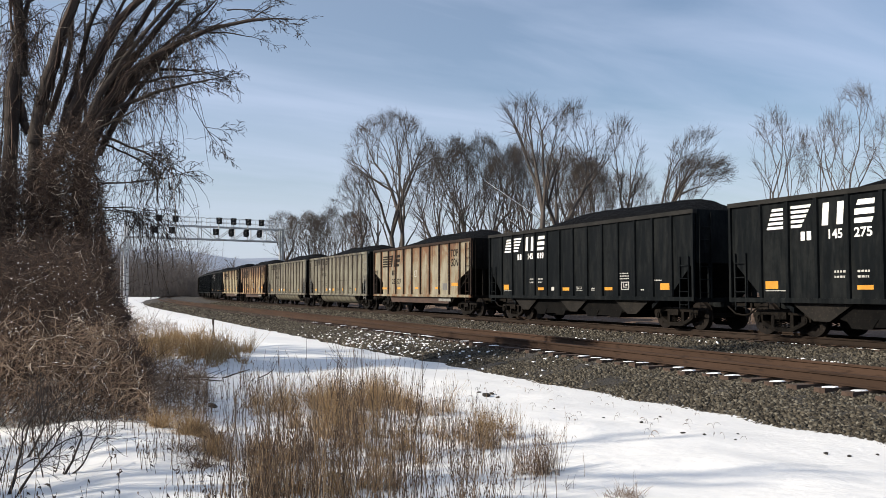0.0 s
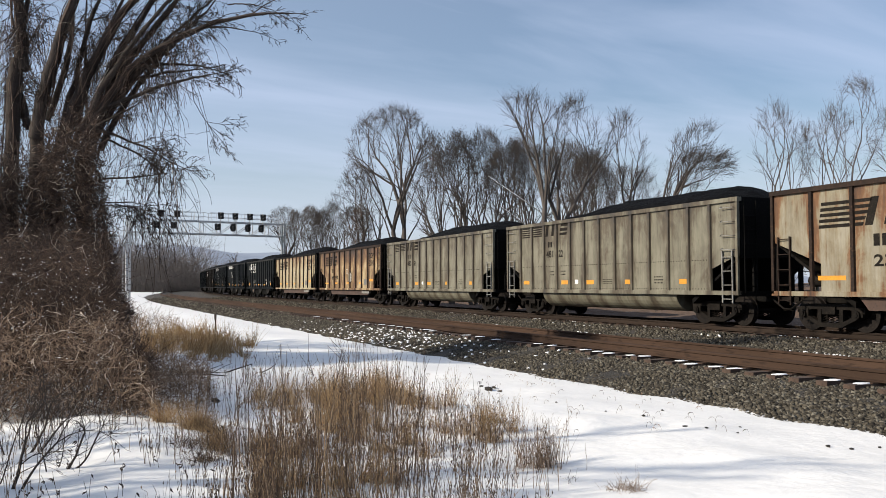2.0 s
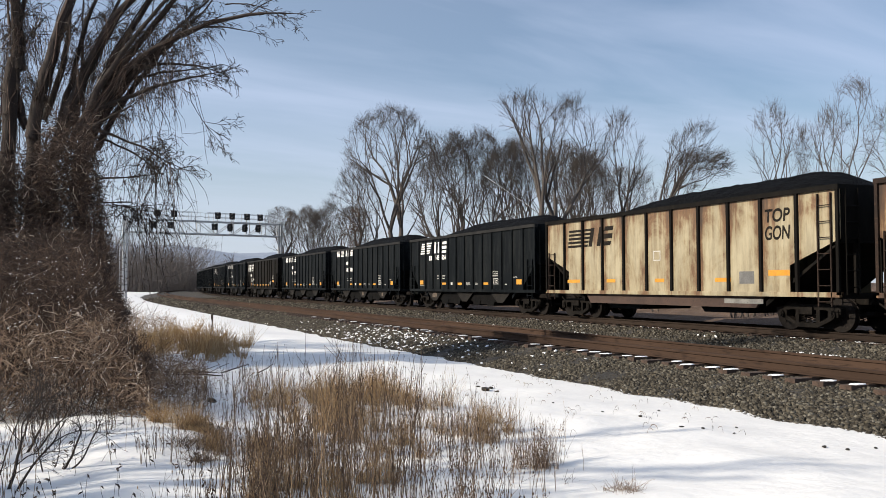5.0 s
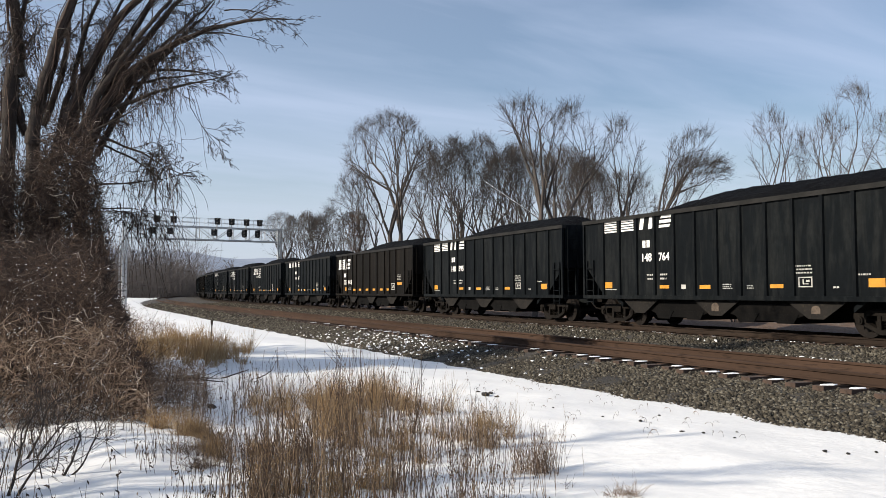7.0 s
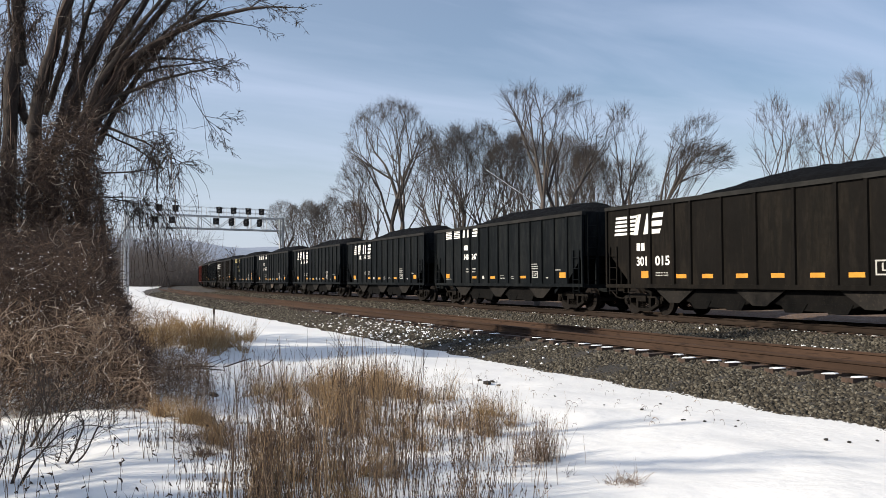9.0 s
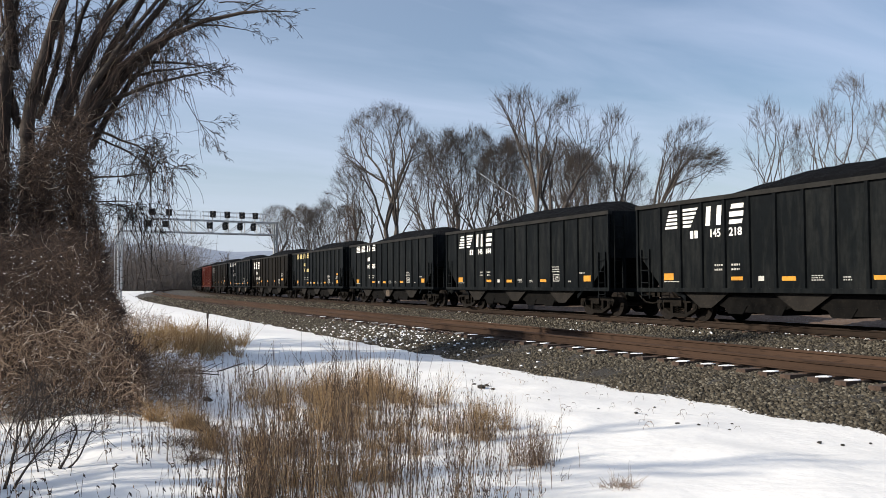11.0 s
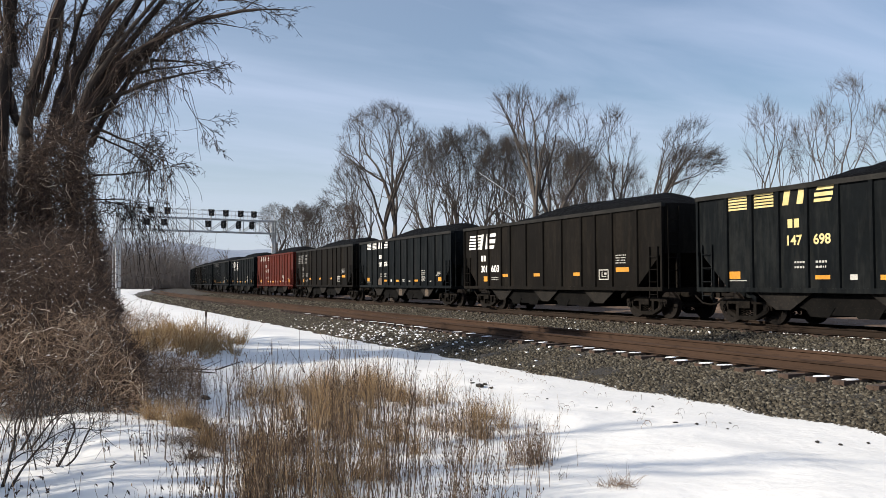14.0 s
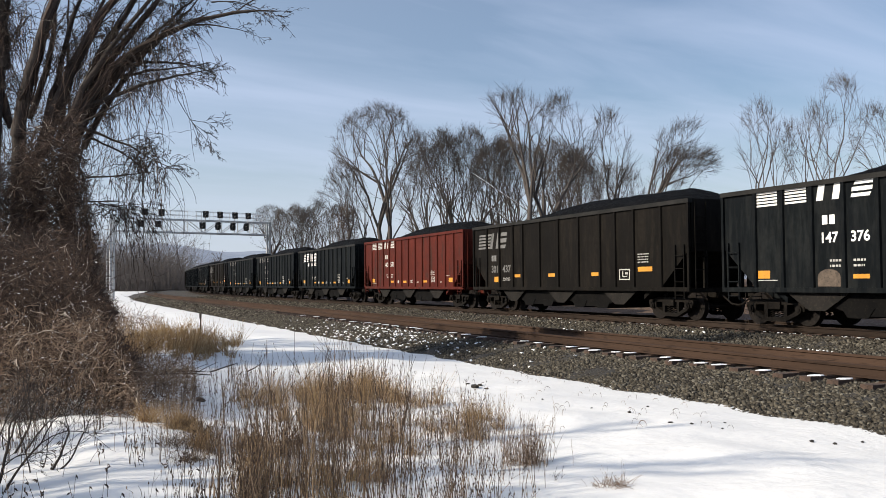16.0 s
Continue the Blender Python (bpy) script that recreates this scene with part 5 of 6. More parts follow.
FAN = dict(share=(0.24, 0.42), stop=1.0, angle=(22, 44), thin=0.0068, wobble=0.045, rise=0.012, shoots=1, chance=0.42)


def fan_tree(seed, stems, lobes, bark, conf=FAN):
    """Meshes of a bare tree. stems: (foot right, foot away, lean right, lean away, clear height, radius);
    lobes: the round lumps of its crown as (right, away, height, half width, half height)."""
    rng = np.random.RandomState(seed)
    out = (Tubes(), Tubes())
    turn = np.array([[RIGHT[0], FORTH[0], 0], [RIGHT[1], FORTH[1], 0], [0, 0, 1.0]])
    lobes = [(*(turn @ np.array(l[:3])), l[3], l[4]) for l in lobes]
    for fr, fa, lr, la, clear, r in stems:
        way = turn @ np.array([lr, la, 1.0])
        pts, end = limb(rng, turn @ np.array([fr - 1.0 * lr, fa - 1.0 * la, -1.0]), way, clear + 0.7, 0.03, 0.006, 8)
        out[0].add(pts, np.linspace(r, r * 0.78, 9), 8)
        for i in range(3):
            w = turned(rng, end, rng.uniform(12, 36))
            fan_branch(out, rng, pts[-1], w, r * (0.7, 0.6, 0.45)[i], lobes, conf)
        for i in (4, 5, 6, 7):             # a few low limbs
            if rng.uniform() < 0.7:
                fan_branch(out, rng, pts[i], turned(rng, end, rng.uniform(30, 50)), r * 0.3, lobes, conf, 2)
    return out[0].mesh("trunk", bark), out[1].mesh("crown", bark)


def background_trees():
    g, pale = M["grey_bark"], M["pale_bark"]
    dense, airy = dict(FAN, chance=0.14, stop=1.05), dict(FAN, chance=0.2, stop=1.1, thin=0.006, rise=0.02)
    tall = fan_tree(11, [(0.35, 0, -0.07, 0.02, 5.8, 0.26), (0.75, 0, 0.03, 0, 6.1, 0.24)], [(-0.4, 0, 11.6, 4.2, 5.2), (-2.4, 0, 10.2, 2.4, 3.2), (1.9, 0, 10.9, 2.4, 3.9)], g, dense)
    clad = fan_tree(12, [(0, 0, -0.08, 0, 4.2, 0.2), (0.5, 0.3, 0.12, 0, 4.0, 0.14)], [(-0.4, 0, 8.9, 2.3, 4.3), (-2.2, 0, 8.0, 1.6, 2.2), (0.9, 0, 8.0, 1.6, 2.8)], g, dense)
    slim = fan_tree(24, [(0, 0, 0.015, 0, 5.9, 0.2)], [(-0.75, 0, 11.6, 1.9, 1.5), (-0.1, 0, 10.0, 1.0, 1.7), (0.7, 0, 9.6, 1.0, 1.0)], g, FAN)
    slim_b = fan_tree(29, [(0, 0, 0.02, 0, 4.5, 0.2)], [(0.5, 0, 10.4, 1.6, 2.5), (1.7, 0, 9.4, 1.5, 2.1), (-0.9, 0, 9.4, 1.1, 2.0)], g, FAN)
    lean_left = fan_tree(37, [(0.8, 0, -0.42, 0, 3.7, 0.17), (1.3, 0.4, -0.25, 0, 3.5, 0.14)], [(-1.6, 0, 8.4, 2.4, 4.3), (0.2, 0, 8.9, 1.9, 3.9)], g, dense)
    spread = fan_tree(38, [(0, 0, 0.02, 0, 3.7, 0.2), (0.4, 0.2, 0.33, 0, 3.4, 0.15), (-0.4, 0.2, -0.3, 0, 3.2, 0.13)], [(0, 0, 8.5, 2.3, 4.4), (2.0, 0, 8.1, 1.8, 3.9), (-1.7, 0, 8.3, 1.8, 3.9)], g, dense)
    spread_b = fan_tree(39, [(0, 0, 0.1, 0, 3.5, 0.17), (-0.3, 0.2, -0.2, 0, 3.2, 0.14)], [(0.4, 0, 8.3, 2.3, 4.2), (-1.5, 0, 7.9, 1.9, 3.8)], g, dense)
    upright = fan_tree(40, [(0, 0, 0.0, 0, 4.5, 0.16)], [(0, 0, 9.0, 1.55, 3.6), (0.6, 0, 8.0, 1.5, 2.6), (-0.7, 0, 7.8, 1.3, 2.4)], g, dense)
    sprawl = fan_tree(41, [(0, 0, 0.36, 0, 4.8, 0.13)], [(3.2, 0, 8.6, 1.5, 1.8), (4.3, 0, 10.0, 1.2, 1.1), (2.4, 0, 6.9, 1.0, 1.4)], g, dict(FAN, chance=0.4))
    young = fan_tree(53, [(0, 0, -0.01, 0, 5.1, 0.085), (0.1, 0, 0.16, 0, 4.8, 0.06)], [(-0.4, 0, 9.2, 1.35, 2.9), (1.1, 0, 8.8, 1.0, 2.0)], pale, airy)
    young_b = fan_tree(54, [(0, 0, 0.02, 0, 5.0, 0.085)], [(0.2, 0, 9.8, 1.6, 3.6), (1.3, 0, 9.0, 1.3, 2.6), (-0.8, 0, 8.6, 1.1, 2.3)], pale, airy)
    bowed = fan_tree(43, [(0, 0, 0.20, 0, 6.0, 0.13), (0.2, 0.1, 0.05, 0, 5.6, 0.07)], [(2.9, 0, 8.1, 2.0, 1.3), (4.3, 0, 7.4, 1.2, 0.7), (1.5, 0, 7.5, 1.2, 1.2)], g, dict(FAN, chance=0.5, wobble=0.08))
    bush = tree_meshes(61, 5.5, (0, 0), 0.08, dict(ROUND, lengths=(0.26, 0.34, 0.24, 0.16, 0.1), shoots=(1, 2, 2, 1), forks=(2, 2, 2, 1), thin=0.013, fork_angle=(12, 34)), g, M["twig"],
                       [((0.3, 0.1, 1), 0.06, (0.2, 0)), ((-0.3, 0.2, 1), 0.06, (-0.2, 0.1)), ((0.1, -0.4, 1), 0.05, (0, -0.3)), ((-0.1, 0.3, 1), 0.05, (0.1, 0.4))])
    light = dict(ROUND, lengths=(0.26, 0.36, 0.26, 0.18, 0.12), shoots=(1, 2, 1, 1), forks=(3, 2, 2, 1), thin=0.05, wobble=(0.03, 0.04, 0.04, 0.04, 0.04, 0.04))
    far_a = tree_meshes(71, 11.0, (0, 0), 0.25, light, M["hazed_wood"], M["hazed_wood"])
    far_b = tree_meshes(72, 8.0, (0.1, 0), 0.2, dict(light, lengths=(0.16, 0.4, 0.28, 0.2, 0.14), fork_angle=(16, 40)), M["hazed_wood"], M["hazed_wood"])
    spots = [  # meshes, offset right, distance, turn, size, kind of words
        (tall, -4.2, 76, 0, 1.0, "tall"), (slim, 5.8, 54, 0, 1.0, "slim"), (slim_b, 7.7, 54.5, 0, 1.0, "slim"),
        (lean_left, 0.9, 66, 0, 1.0, "wide"), (spread, 2.9, 66, 0, 1.0, "wide"), (spread_b, 0.7, 70, 40, 1.0, "wide"), (spread_b, 5.6, 65, 0, 0.97, "wide"), (spread, 6.6, 70, 180, 0.98, "wide"),
        (upright, 11.7, 57, 0, 1.0, "tall"), (spread_b, 9.6, 63, 180, 0.92, "wide"), (spread, 11.2, 66, 60, 0.86, "wide"), (lean_left, 12.8, 62, 180, 0.74, "wide"), (spread_b, 8.3, 59, 90, 0.86, "wide"), (upright, 9.9, 60, 120, 0.82, "tall"), (sprawl, 11.9, 54, 0, 1.0, "bent"), (bowed, 13.3, 54, 0, 1.0, "bent"),
        (young, 20.2, 52, 0, 1.0, "young"), (young, 23.0, 51.5, 180, 0.98, "young"), (young_b, 24.4, 51.5, 0, 1.0, "young"), (young_b, 27.5, 53, 90, 0.9, "young"),
        (tall, -20.5, 112, 60, 0.66, "tall"), (spread, -16.6, 108, 200, 0.84, "wide"), (clad, -17.6, 116, 300, 0.85, "tall"), (clad, -8.2, 86, 0, 1.0, "clad"),
        (spread_b, -12.6, 100, 20, 0.85, "wide"), (lean_left, -9.9, 94, 130, 0.75, "wide"), (spread_b, -14.2, 108, 10, 0.85, "wide")]
    words = dict(tall="tall bare deciduous tree with a rounded crown beyond the tracks", slim="slender bare tree with a high flat crown", clad="bare tree with its trunk wrapped in reddish vines",
                 wide="bare tree with a wide crown of leaning limbs", bent="bare leaning tree with long bowed branches", young="thin young bare tree with pale twigs")
    for me, r, d, turn, size, kind in spots:
        x, y = ahead(r, d)
        t = plant_tree("bare_tree", me, x, y, 0.5, turn, size, words[kind], "trees beyond the tracks")
        if kind == "clad":
            rng = np.random.RandomState(5)
            wrap = Tubes()
            for _ in range(900):
                h = rng.uniform(0, 8.2)
                p = np.array([rng.normal(0, 0.55) - 0.05 * h, rng.normal(0, 0.5), h])
                pts, _e = limb(rng, p, (rng.normal(0, 0.5), rng.normal(0, 0.5), rng.uniform(-1, 1)), rng.uniform(0.4, 1.1), 0.25, -0.05, 4)
                wrap.add(pts, np.linspace(0.018, 0.009, 5), 3)
            part("vine_wrap", wrap.mesh("vine_wrap", M["red_twig"]), None, t, "reddish brown vines round the trunk")
    rng = random.Random(8)
    for i in range(40):
        y = rng.uniform(30, 135)
        x = 27.5 + rng.uniform(0, 8) + float(shift(y))
        plant_tree("bare_shrub", bush, x, y, -0.1 if x - float(shift(y)) < 31.5 else 0.3, rng.uniform(0, 360), rng.uniform(0.5, 1.0), "leafless brown shrub on the scrub bank", "shrubs beyond the tracks")
    # the wood that closes the view along the line
    for i in range(50):
        x = rng.uniform(-70, 75)
        y = 285 + rng.uniform(-25, 60) - max(0, x) * 0.3
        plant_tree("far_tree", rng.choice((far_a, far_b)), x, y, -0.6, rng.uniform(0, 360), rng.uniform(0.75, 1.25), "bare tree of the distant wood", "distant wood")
    for i in range(34):
        y = rng.uniform(125, 260)
        x = -26 - rng.uniform(0, 22) + (y - 120) * 0.26
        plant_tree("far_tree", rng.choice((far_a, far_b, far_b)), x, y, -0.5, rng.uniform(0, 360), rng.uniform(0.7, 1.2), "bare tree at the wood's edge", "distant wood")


background_trees()


def leaning_trunk(r, d, height, slope, length, radius, seed):
    """A dead trunk hung up in the others, with a ridge of snow along its upper side."""
    rng = np.random.RandomState(seed)
    x, y = ahead(r, d)
    a = math.radians(slope)
    way = np.array([RIGHT[0] * math.cos(a), RIGHT[1] * math.cos(a), math.sin(a)])
    pts, _e = limb(rng, (0, 0, 0), way, length, 0.02, 0.0, 8)
    t = empty("leaning_trunk", pose(x, y, height), "dead leaning trunk with snow along its upper side", "tree trunk", "leaning dead trunks")
    wood, white = Tubes(), Tubes()
    wood.add(pts, np.linspace(radius, radius * 0.5, 9), 6)
    for i in (3, 5, 6, 7):
        tw, _e = limb(rng, pts[i], turned(rng, way, rng.uniform(20, 45)), length * 0.25, 0.06, 0.03, 3)
        wood.add(tw, np.linspace(radius * 0.35, 0.01, 4), 4)
    white.add(pts[1:] + np.array([0, 0, radius * 0.8]), np.linspace(radius * 0.42, radius * 0.2, 8), 5)
    part("trunk", wood.mesh("trunk", M["grey_bark"]), None, t)
    part("snow_ridge", white.mesh("snow_ridge", M["snow_fleck"]), None, t, "thin ridge of white snow")


leaning_trunk(14.9, 60, 0.0, 141, 14.8, 0.05, 1)
leaning_trunk(12.9, 60, 0.0, 143, 11.3, 0.05, 2)


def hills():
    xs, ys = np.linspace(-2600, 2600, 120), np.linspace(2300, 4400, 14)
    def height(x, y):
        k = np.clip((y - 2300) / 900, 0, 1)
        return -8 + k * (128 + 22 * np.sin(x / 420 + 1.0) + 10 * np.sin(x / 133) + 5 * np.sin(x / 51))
    tagged(sheet("hills", xs, ys, height, M["hill"]), "long low wooded ridge with blue-grey haze painted into its colour", "hills", kind="structure")


hills()


FAR_OFF = 1.65          # size of the great tree; its plan below is drawn for 12 m off


def big_tree():
    """The many-stemmed tree beside the path: upright stems, arms that arch out, and hanging vines."""
    x, y = ahead(-5.3, 12.0)
    z = float(snow_height(x, y))
    R3 = np.array([RIGHT[0], RIGHT[1], 0])
    def lean(k, f=0.0, up=1.0):
        return tuple(R3 * k + np.array([FORTH[0] * f, FORTH[1] * f, up]))
    def at(r, f=0.0, up=-0.3):
        return (*(RIGHT * r + FORTH * f), up)
    twigs = dict(ROUND, lengths=(0.32, 0.20, 0.13, 0.09), shoots=(3, 3, 2), forks=(1, 1, 1), fork_angle=(8, 30), shoot_angle=(18, 46), clear=0.25,
                 rise=(0.0, -0.02, -0.04, -0.05), wobble=(0.07, 0.11, 0.16, 0.2), thin=0.0027, keep=0.6)
    rng = np.random.RandomState(5)
    out, climbers = (Tubes(), Tubes()), Tubes()
    def arm(r0, z0, first, last, long, r, n_side=5, bare=0.3, f=0.0, ease=1.0, blunt=0.3):
        """A limb that starts r0 right of the foot, z0 over the rails, and bends from one slope to another."""
        n, pts = 14, [np.array(at(r0, f, z0 - z))]
        for i in range(n):
            k = math.radians(first + (last - first) * (i / (n - 1)) ** ease)
            step = R3 * math.cos(k) + np.array([0, 0, math.sin(k)]) + rng.normal(0, 0.07, 3)
            pts.append(pts[-1] + step * long / n)
        pts = np.array(pts)
        r *= 0.8 if r > 0.05 else 1.0
        out[0].add(pts, np.linspace(r, max(0.004, r * blunt), n + 1) * rng.uniform(0.92, 1.1, n + 1), 9 if r > 0.04 else 6)
        for _k in range(9 if r > 0.05 else 0):          # vine strands that climb the stem
            a, b, fade = rng.uniform(0, 6.28), rng.uniform(-0.5, 0.5), np.linspace(1, blunt, n + 1)
            off = np.stack([np.cos(a + b * np.arange(n + 1)), np.sin(a + b * np.arange(n + 1)), np.zeros(n + 1)], axis=1)
            strand = pts + off * (r * fade * rng.uniform(0.95, 1.5))[:, None] + rng.normal(0, 0.012, pts.shape)
            i0 = rng.randint(0, 6)
            climbers.add(strand[i0:i0 + 9], np.linspace(0.009, 0.005, len(strand[i0:i0 + 9])) * rng.uniform(0.6, 1.5), 4)
        for _k in range(n_side):
            i = rng.randint(int(n * bare), n)
            branch(out, rng, pts[i], turned(rng, pts[i + 1] - pts[i], rng.uniform(18, 50)), max(0.005, min(0.012, r * 0.2)), 0, twigs, 1.0, rng.uniform(0.6, 1.25))
        branch(out, rng, pts[-1], pts[-1] - pts[-2], max(0.005, min(0.016, r * 0.3)), 0, twigs, 1.0)
    # the stems on the left: start, height, first and last slope in degrees, length, radius
    arm(-0.62, -0.7, 91, 90, 5.1, 0.150, 3, 0.6, 0.1, 1.0, 0.8)
    arm(-0.62, 4.3, 98, 84, 3.0, 0.105, 9, 0.1, 0.1)
    arm(-0.56, 3.5, 108, 55, 2.6, 0.075, 8, 0.2, 0.2)
    arm(-0.40, -0.7, 89, 88, 4.1, 0.135, 3, 0.6, -0.1, 1.0, 0.85)
    arm(-0.34, 3.3, 84, 56, 3.2, 0.115, 10, 0.2, -0.1)
    arm(-0.30, 3.6, 70, 96, 2.6, 0.060, 8, 0.2, 0.15)
    arm(-1.15, -0.7, 96, 84, 6.4, 0.12, 10, 0.5, 0.3)
    arm(0.22, 2.6, 90, 88, 3.2, 0.030, 8, 0.2, 0.3)
    # the leaning stems that carry the long arms
    arm(0.02, -0.7, 92, 92, 3.9, 0.150, 2, 0.6, 0.0, 1.0, 0.9)
    arm(0.30, -0.7, 91, 90, 3.9, 0.140, 2, 0.6, 0.25, 1.0, 0.9)
    arm(-0.06, 3.05, 76, 36, 3.4, 0.125, 12, 0.25, 0.0)
    arm(0.28, 3.05, 74, 34, 2.35, 0.105, 9, 0.3, 0.1, 1.0, 0.45)
    arm(0.18, 3.10, 72, 40, 3.0, 0.085, 12, 0.3, 0.25)
    arm(0.34, 3.25, 66, 8, 3.2, 0.080, 8, 0.35, -0.1)
    arm(0.10, 3.20, 70, 52, 3.3, 0.070, 10, 0.3, 0.1)
    arm(0.30, 3.40, 62, 46, 2.8, 0.050, 9, 0.3, -0.15)
    arm(0.50, 3.60, 57, 42, 2.4, 0.040, 9, 0.3, 0.2)
    arm(-0.10, 3.50, 80, 62, 3.0, 0.055, 9, 0.3, 0.2)
    arm(0.40, 3.20, 66, 42, 2.5, 0.060, 9, 0.3, 0.3)
    arm(0.05, 3.40, 84, 50, 2.8, 0.055, 10, 0.3, 0.35)
    # limbs that reach out level, and drooping ones
    arm(0.62, 3.72, 27, 12, 1.45, 0.036, 7, 0.3, -0.1)
    arm(0.45, 4.02, 18, 5, 1.5, 0.032, 7, 0.3, 0.1)
    arm(1.00, 4.30, 22, -18, 1.15, 0.026, 7, 0.2, 0.1)
    arm(1.35, 4.62, 30, -8, 1.2, 0.022, 6, 0.2, 0.0)
    arm(0.50, 3.42, 30, 28, 0.66, 0.022, 2, 0.4, -0.2)
    arm(0.36, 3.46, -12, -32, 1.25, 0.028, 6, 0.4, -0.1)
    arm(0.45, 3.36, -16, -38, 0.95, 0.020, 5, 0.3, 0.15)
    arm(0.42, 2.74, 2, 7, 1.15, 0.016, 6, 0.2, -0.1)
    arm(0.40, 2.40, 1, -2, 0.62, 0.017, 4, 0.3, 0.0)
    arm(0.74, 2.40, -16, -6, 0.46, 0.012, 4, 0.3, 0.0)
    arm(1.80, 4.08, -84, -44, 0.85, 0.006, 3, 0.5, -0.1)
    arm(2.30, 5.16, 8, -26, 0.75, 0.010, 5, 0.2, -0.1)
    tree = plant_tree("vine_tree", (out[0].mesh("trunk", M["bark"]), out[1].mesh("crown", M["bark"])), *ahead(-5.3 * FAR_OFF, 12.0 * FAR_OFF), 1.27 + (z - 1.27) * FAR_OFF, 0, FAR_OFF, "large many-stemmed bare tree hung with dead vines", "")
    # dead vines that hang from the arms and wind about the stems
    vines = Tubes()
    knots = np.concatenate(out[0].v + out[1].v[:700])
    for _ in range(1700):
        p = knots[rng.randint(len(knots))] + rng.normal(0, 0.05, 3)
        if p[2] < 1.6 or p[2] > 5.8 or p[:2] @ RIGHT > 1.75:
            continue
        n = 8
        pts, _e = limb(rng, p, (rng.normal(0, 0.4), rng.normal(0, 0.4), rng.uniform(-0.8, 0.3)), rng.uniform(0.3, 1.3), 0.17, -0.3, n)
        vines.add(pts, np.linspace(0.0045, 0.0025, n + 1), 3)
        for _k in range(2):
            i = rng.randint(2, n)
            tw, _e = limb(rng, pts[i], rng.normal(0, 1, 3), rng.uniform(0.06, 0.25), 0.3, -0.05, 2)
            vines.add(tw, np.linspace(0.003, 0.002, 3), 3)
    ob = part("climbing_vines", climbers.mesh("climbing_vines", M["dead_vine"]), None, tree, "rough brown vine strands on the stems")
    ob.scale, ob["kind"] = (FAR_OFF,) * 3, "stuff"
    ob = part("hanging_vines", vines.mesh("hanging_vines", M["dead_vine"]), None, tree, "grey-brown dead vines")
    ob.scale, ob["kind"] = (FAR_OFF,) * 3, "stuff"


big_tree()


def shade_trees():
    """Bare trees that stand left of the thicket; their shadows fall over the bank and the track."""
    conf = dict(ROUND, lengths=(0.2, 0.36, 0.26, 0.18, 0.12), shoots=(2, 3, 3, 2), forks=(3, 2, 2, 2), thin=0.03, clear=0.5)
    me = tree_meshes(91, 11.0, (0.05, 0), 0.24, conf, M["bark"], M["bark"])
    for x, y, turn, size in ((-8.6, 26.0, 40, 1.0), (-9.5, 21.5, 30, 0.8), (-8.4, 17.0, 100, 0.5), (-13.5, 8.4, 75, 1.0)):
        plant_tree("bare_tree", me, x, y, float(snow_height(x, y)), turn, size, "bare tree with a dense twiggy crown behind the thicket", "trees behind the thicket")


shade_trees()


def thicket(name, n, r_range, d_range, height, mat, label, seed, thick=0.006, arch=0.5, twigs=3):
    """A tangle of stems that rise and arch over, with side twigs."""
    rng = np.random.RandomState(seed)
    out = Tubes()
    for _ in range(n):
        d = rng.uniform(*d_range)
        k = rng.uniform(*r_range)
        x, y = ahead(k * d, d)
        h = height(k, d) * rng.uniform(0.3, 1.05)
        if h < 0.08:
            continue
        z = float(snow_height(x, y)) - 0.03
        way = np.array([rng.normal(0, 0.4), rng.normal(0, 0.4), 1.0])
        segs = 7
        pts, _e = limb(rng, (x, y, z), way, h * rng.uniform(1.0, 1.5), 0.30, -arch * rng.uniform(0, 0.35), segs)
        pts[:, 2] = np.maximum(pts[:, 2], z)
        r0 = thick * rng.uniform(0.5, 1.6)
        out.add(pts, np.linspace(r0, r0 * 0.35, segs + 1), 3)
        for _k in range(twigs):
            i = rng.randint(1, segs)
            tw, _e = limb(rng, pts[i], rng.normal(0, 1, 3) + np.array([0, 0, 0.3]), rng.uniform(0.1, 0.45) * min(1.2, h), 0.38, -0.02, 4)
            out.add(tw, np.linspace(r0 * 0.55, r0 * 0.25, 5), 3)
    return tagged(new(name, out.mesh(name, mat)), label, "thicket", kind="stuff")


def brush_height(k, d):
    return float(np.interp(k, [-0.75, -0.44, -0.40, -0.37, -0.34, -0.30], [2.2, 2.1, 1.8, 1.1, 0.6, 0.25]))


def tangle(name, n, k_range, d_range, top, mat, label, seed, thick=0.0035, low=0.0):
    """Fine crooked vine stems that fill a hedge-like mass up to the height top(k)."""
    rng = np.random.RandomState(seed)
    out = Tubes()
    for _ in range(n):
        d, k = rng.uniform(*d_range), rng.uniform(*k_range)
        x, y = ahead(k * d, d)
        z = float(snow_height(x, y))
        h = top(k) * rng.uniform(0.85, 1.1)
        if h < low:
            continue
        p = (x, y, z + low + (h - low) * rng.uniform(0, 1) ** 0.8)
        pts, _e = limb(rng, p, rng.normal(0, 1, 3) + np.array([0, 0, 0.5]), rng.uniform(0.10, 0.42), 0.6, 0.0, 3)
        pts[:, 2] = np.maximum(pts[:, 2], z)
        r0 = thick * rng.uniform(0.6, 1.7)
        out.add(pts, np.linspace(r0, r0 * 0.5, 4), 3)
    return tagged(new(name, out.mesh(name, mat)), label, "thicket", kind="stuff")


def brush_top(k):
    return float(np.interp(k, [-0.75, -0.47, -0.455, -0.402, -0.393, -0.38, -0.36, -0.33, -0.29], [3.3, 3.3, 3.8, 3.75, 2.9, 1.7, 1.05, 0.5, 0.2]))


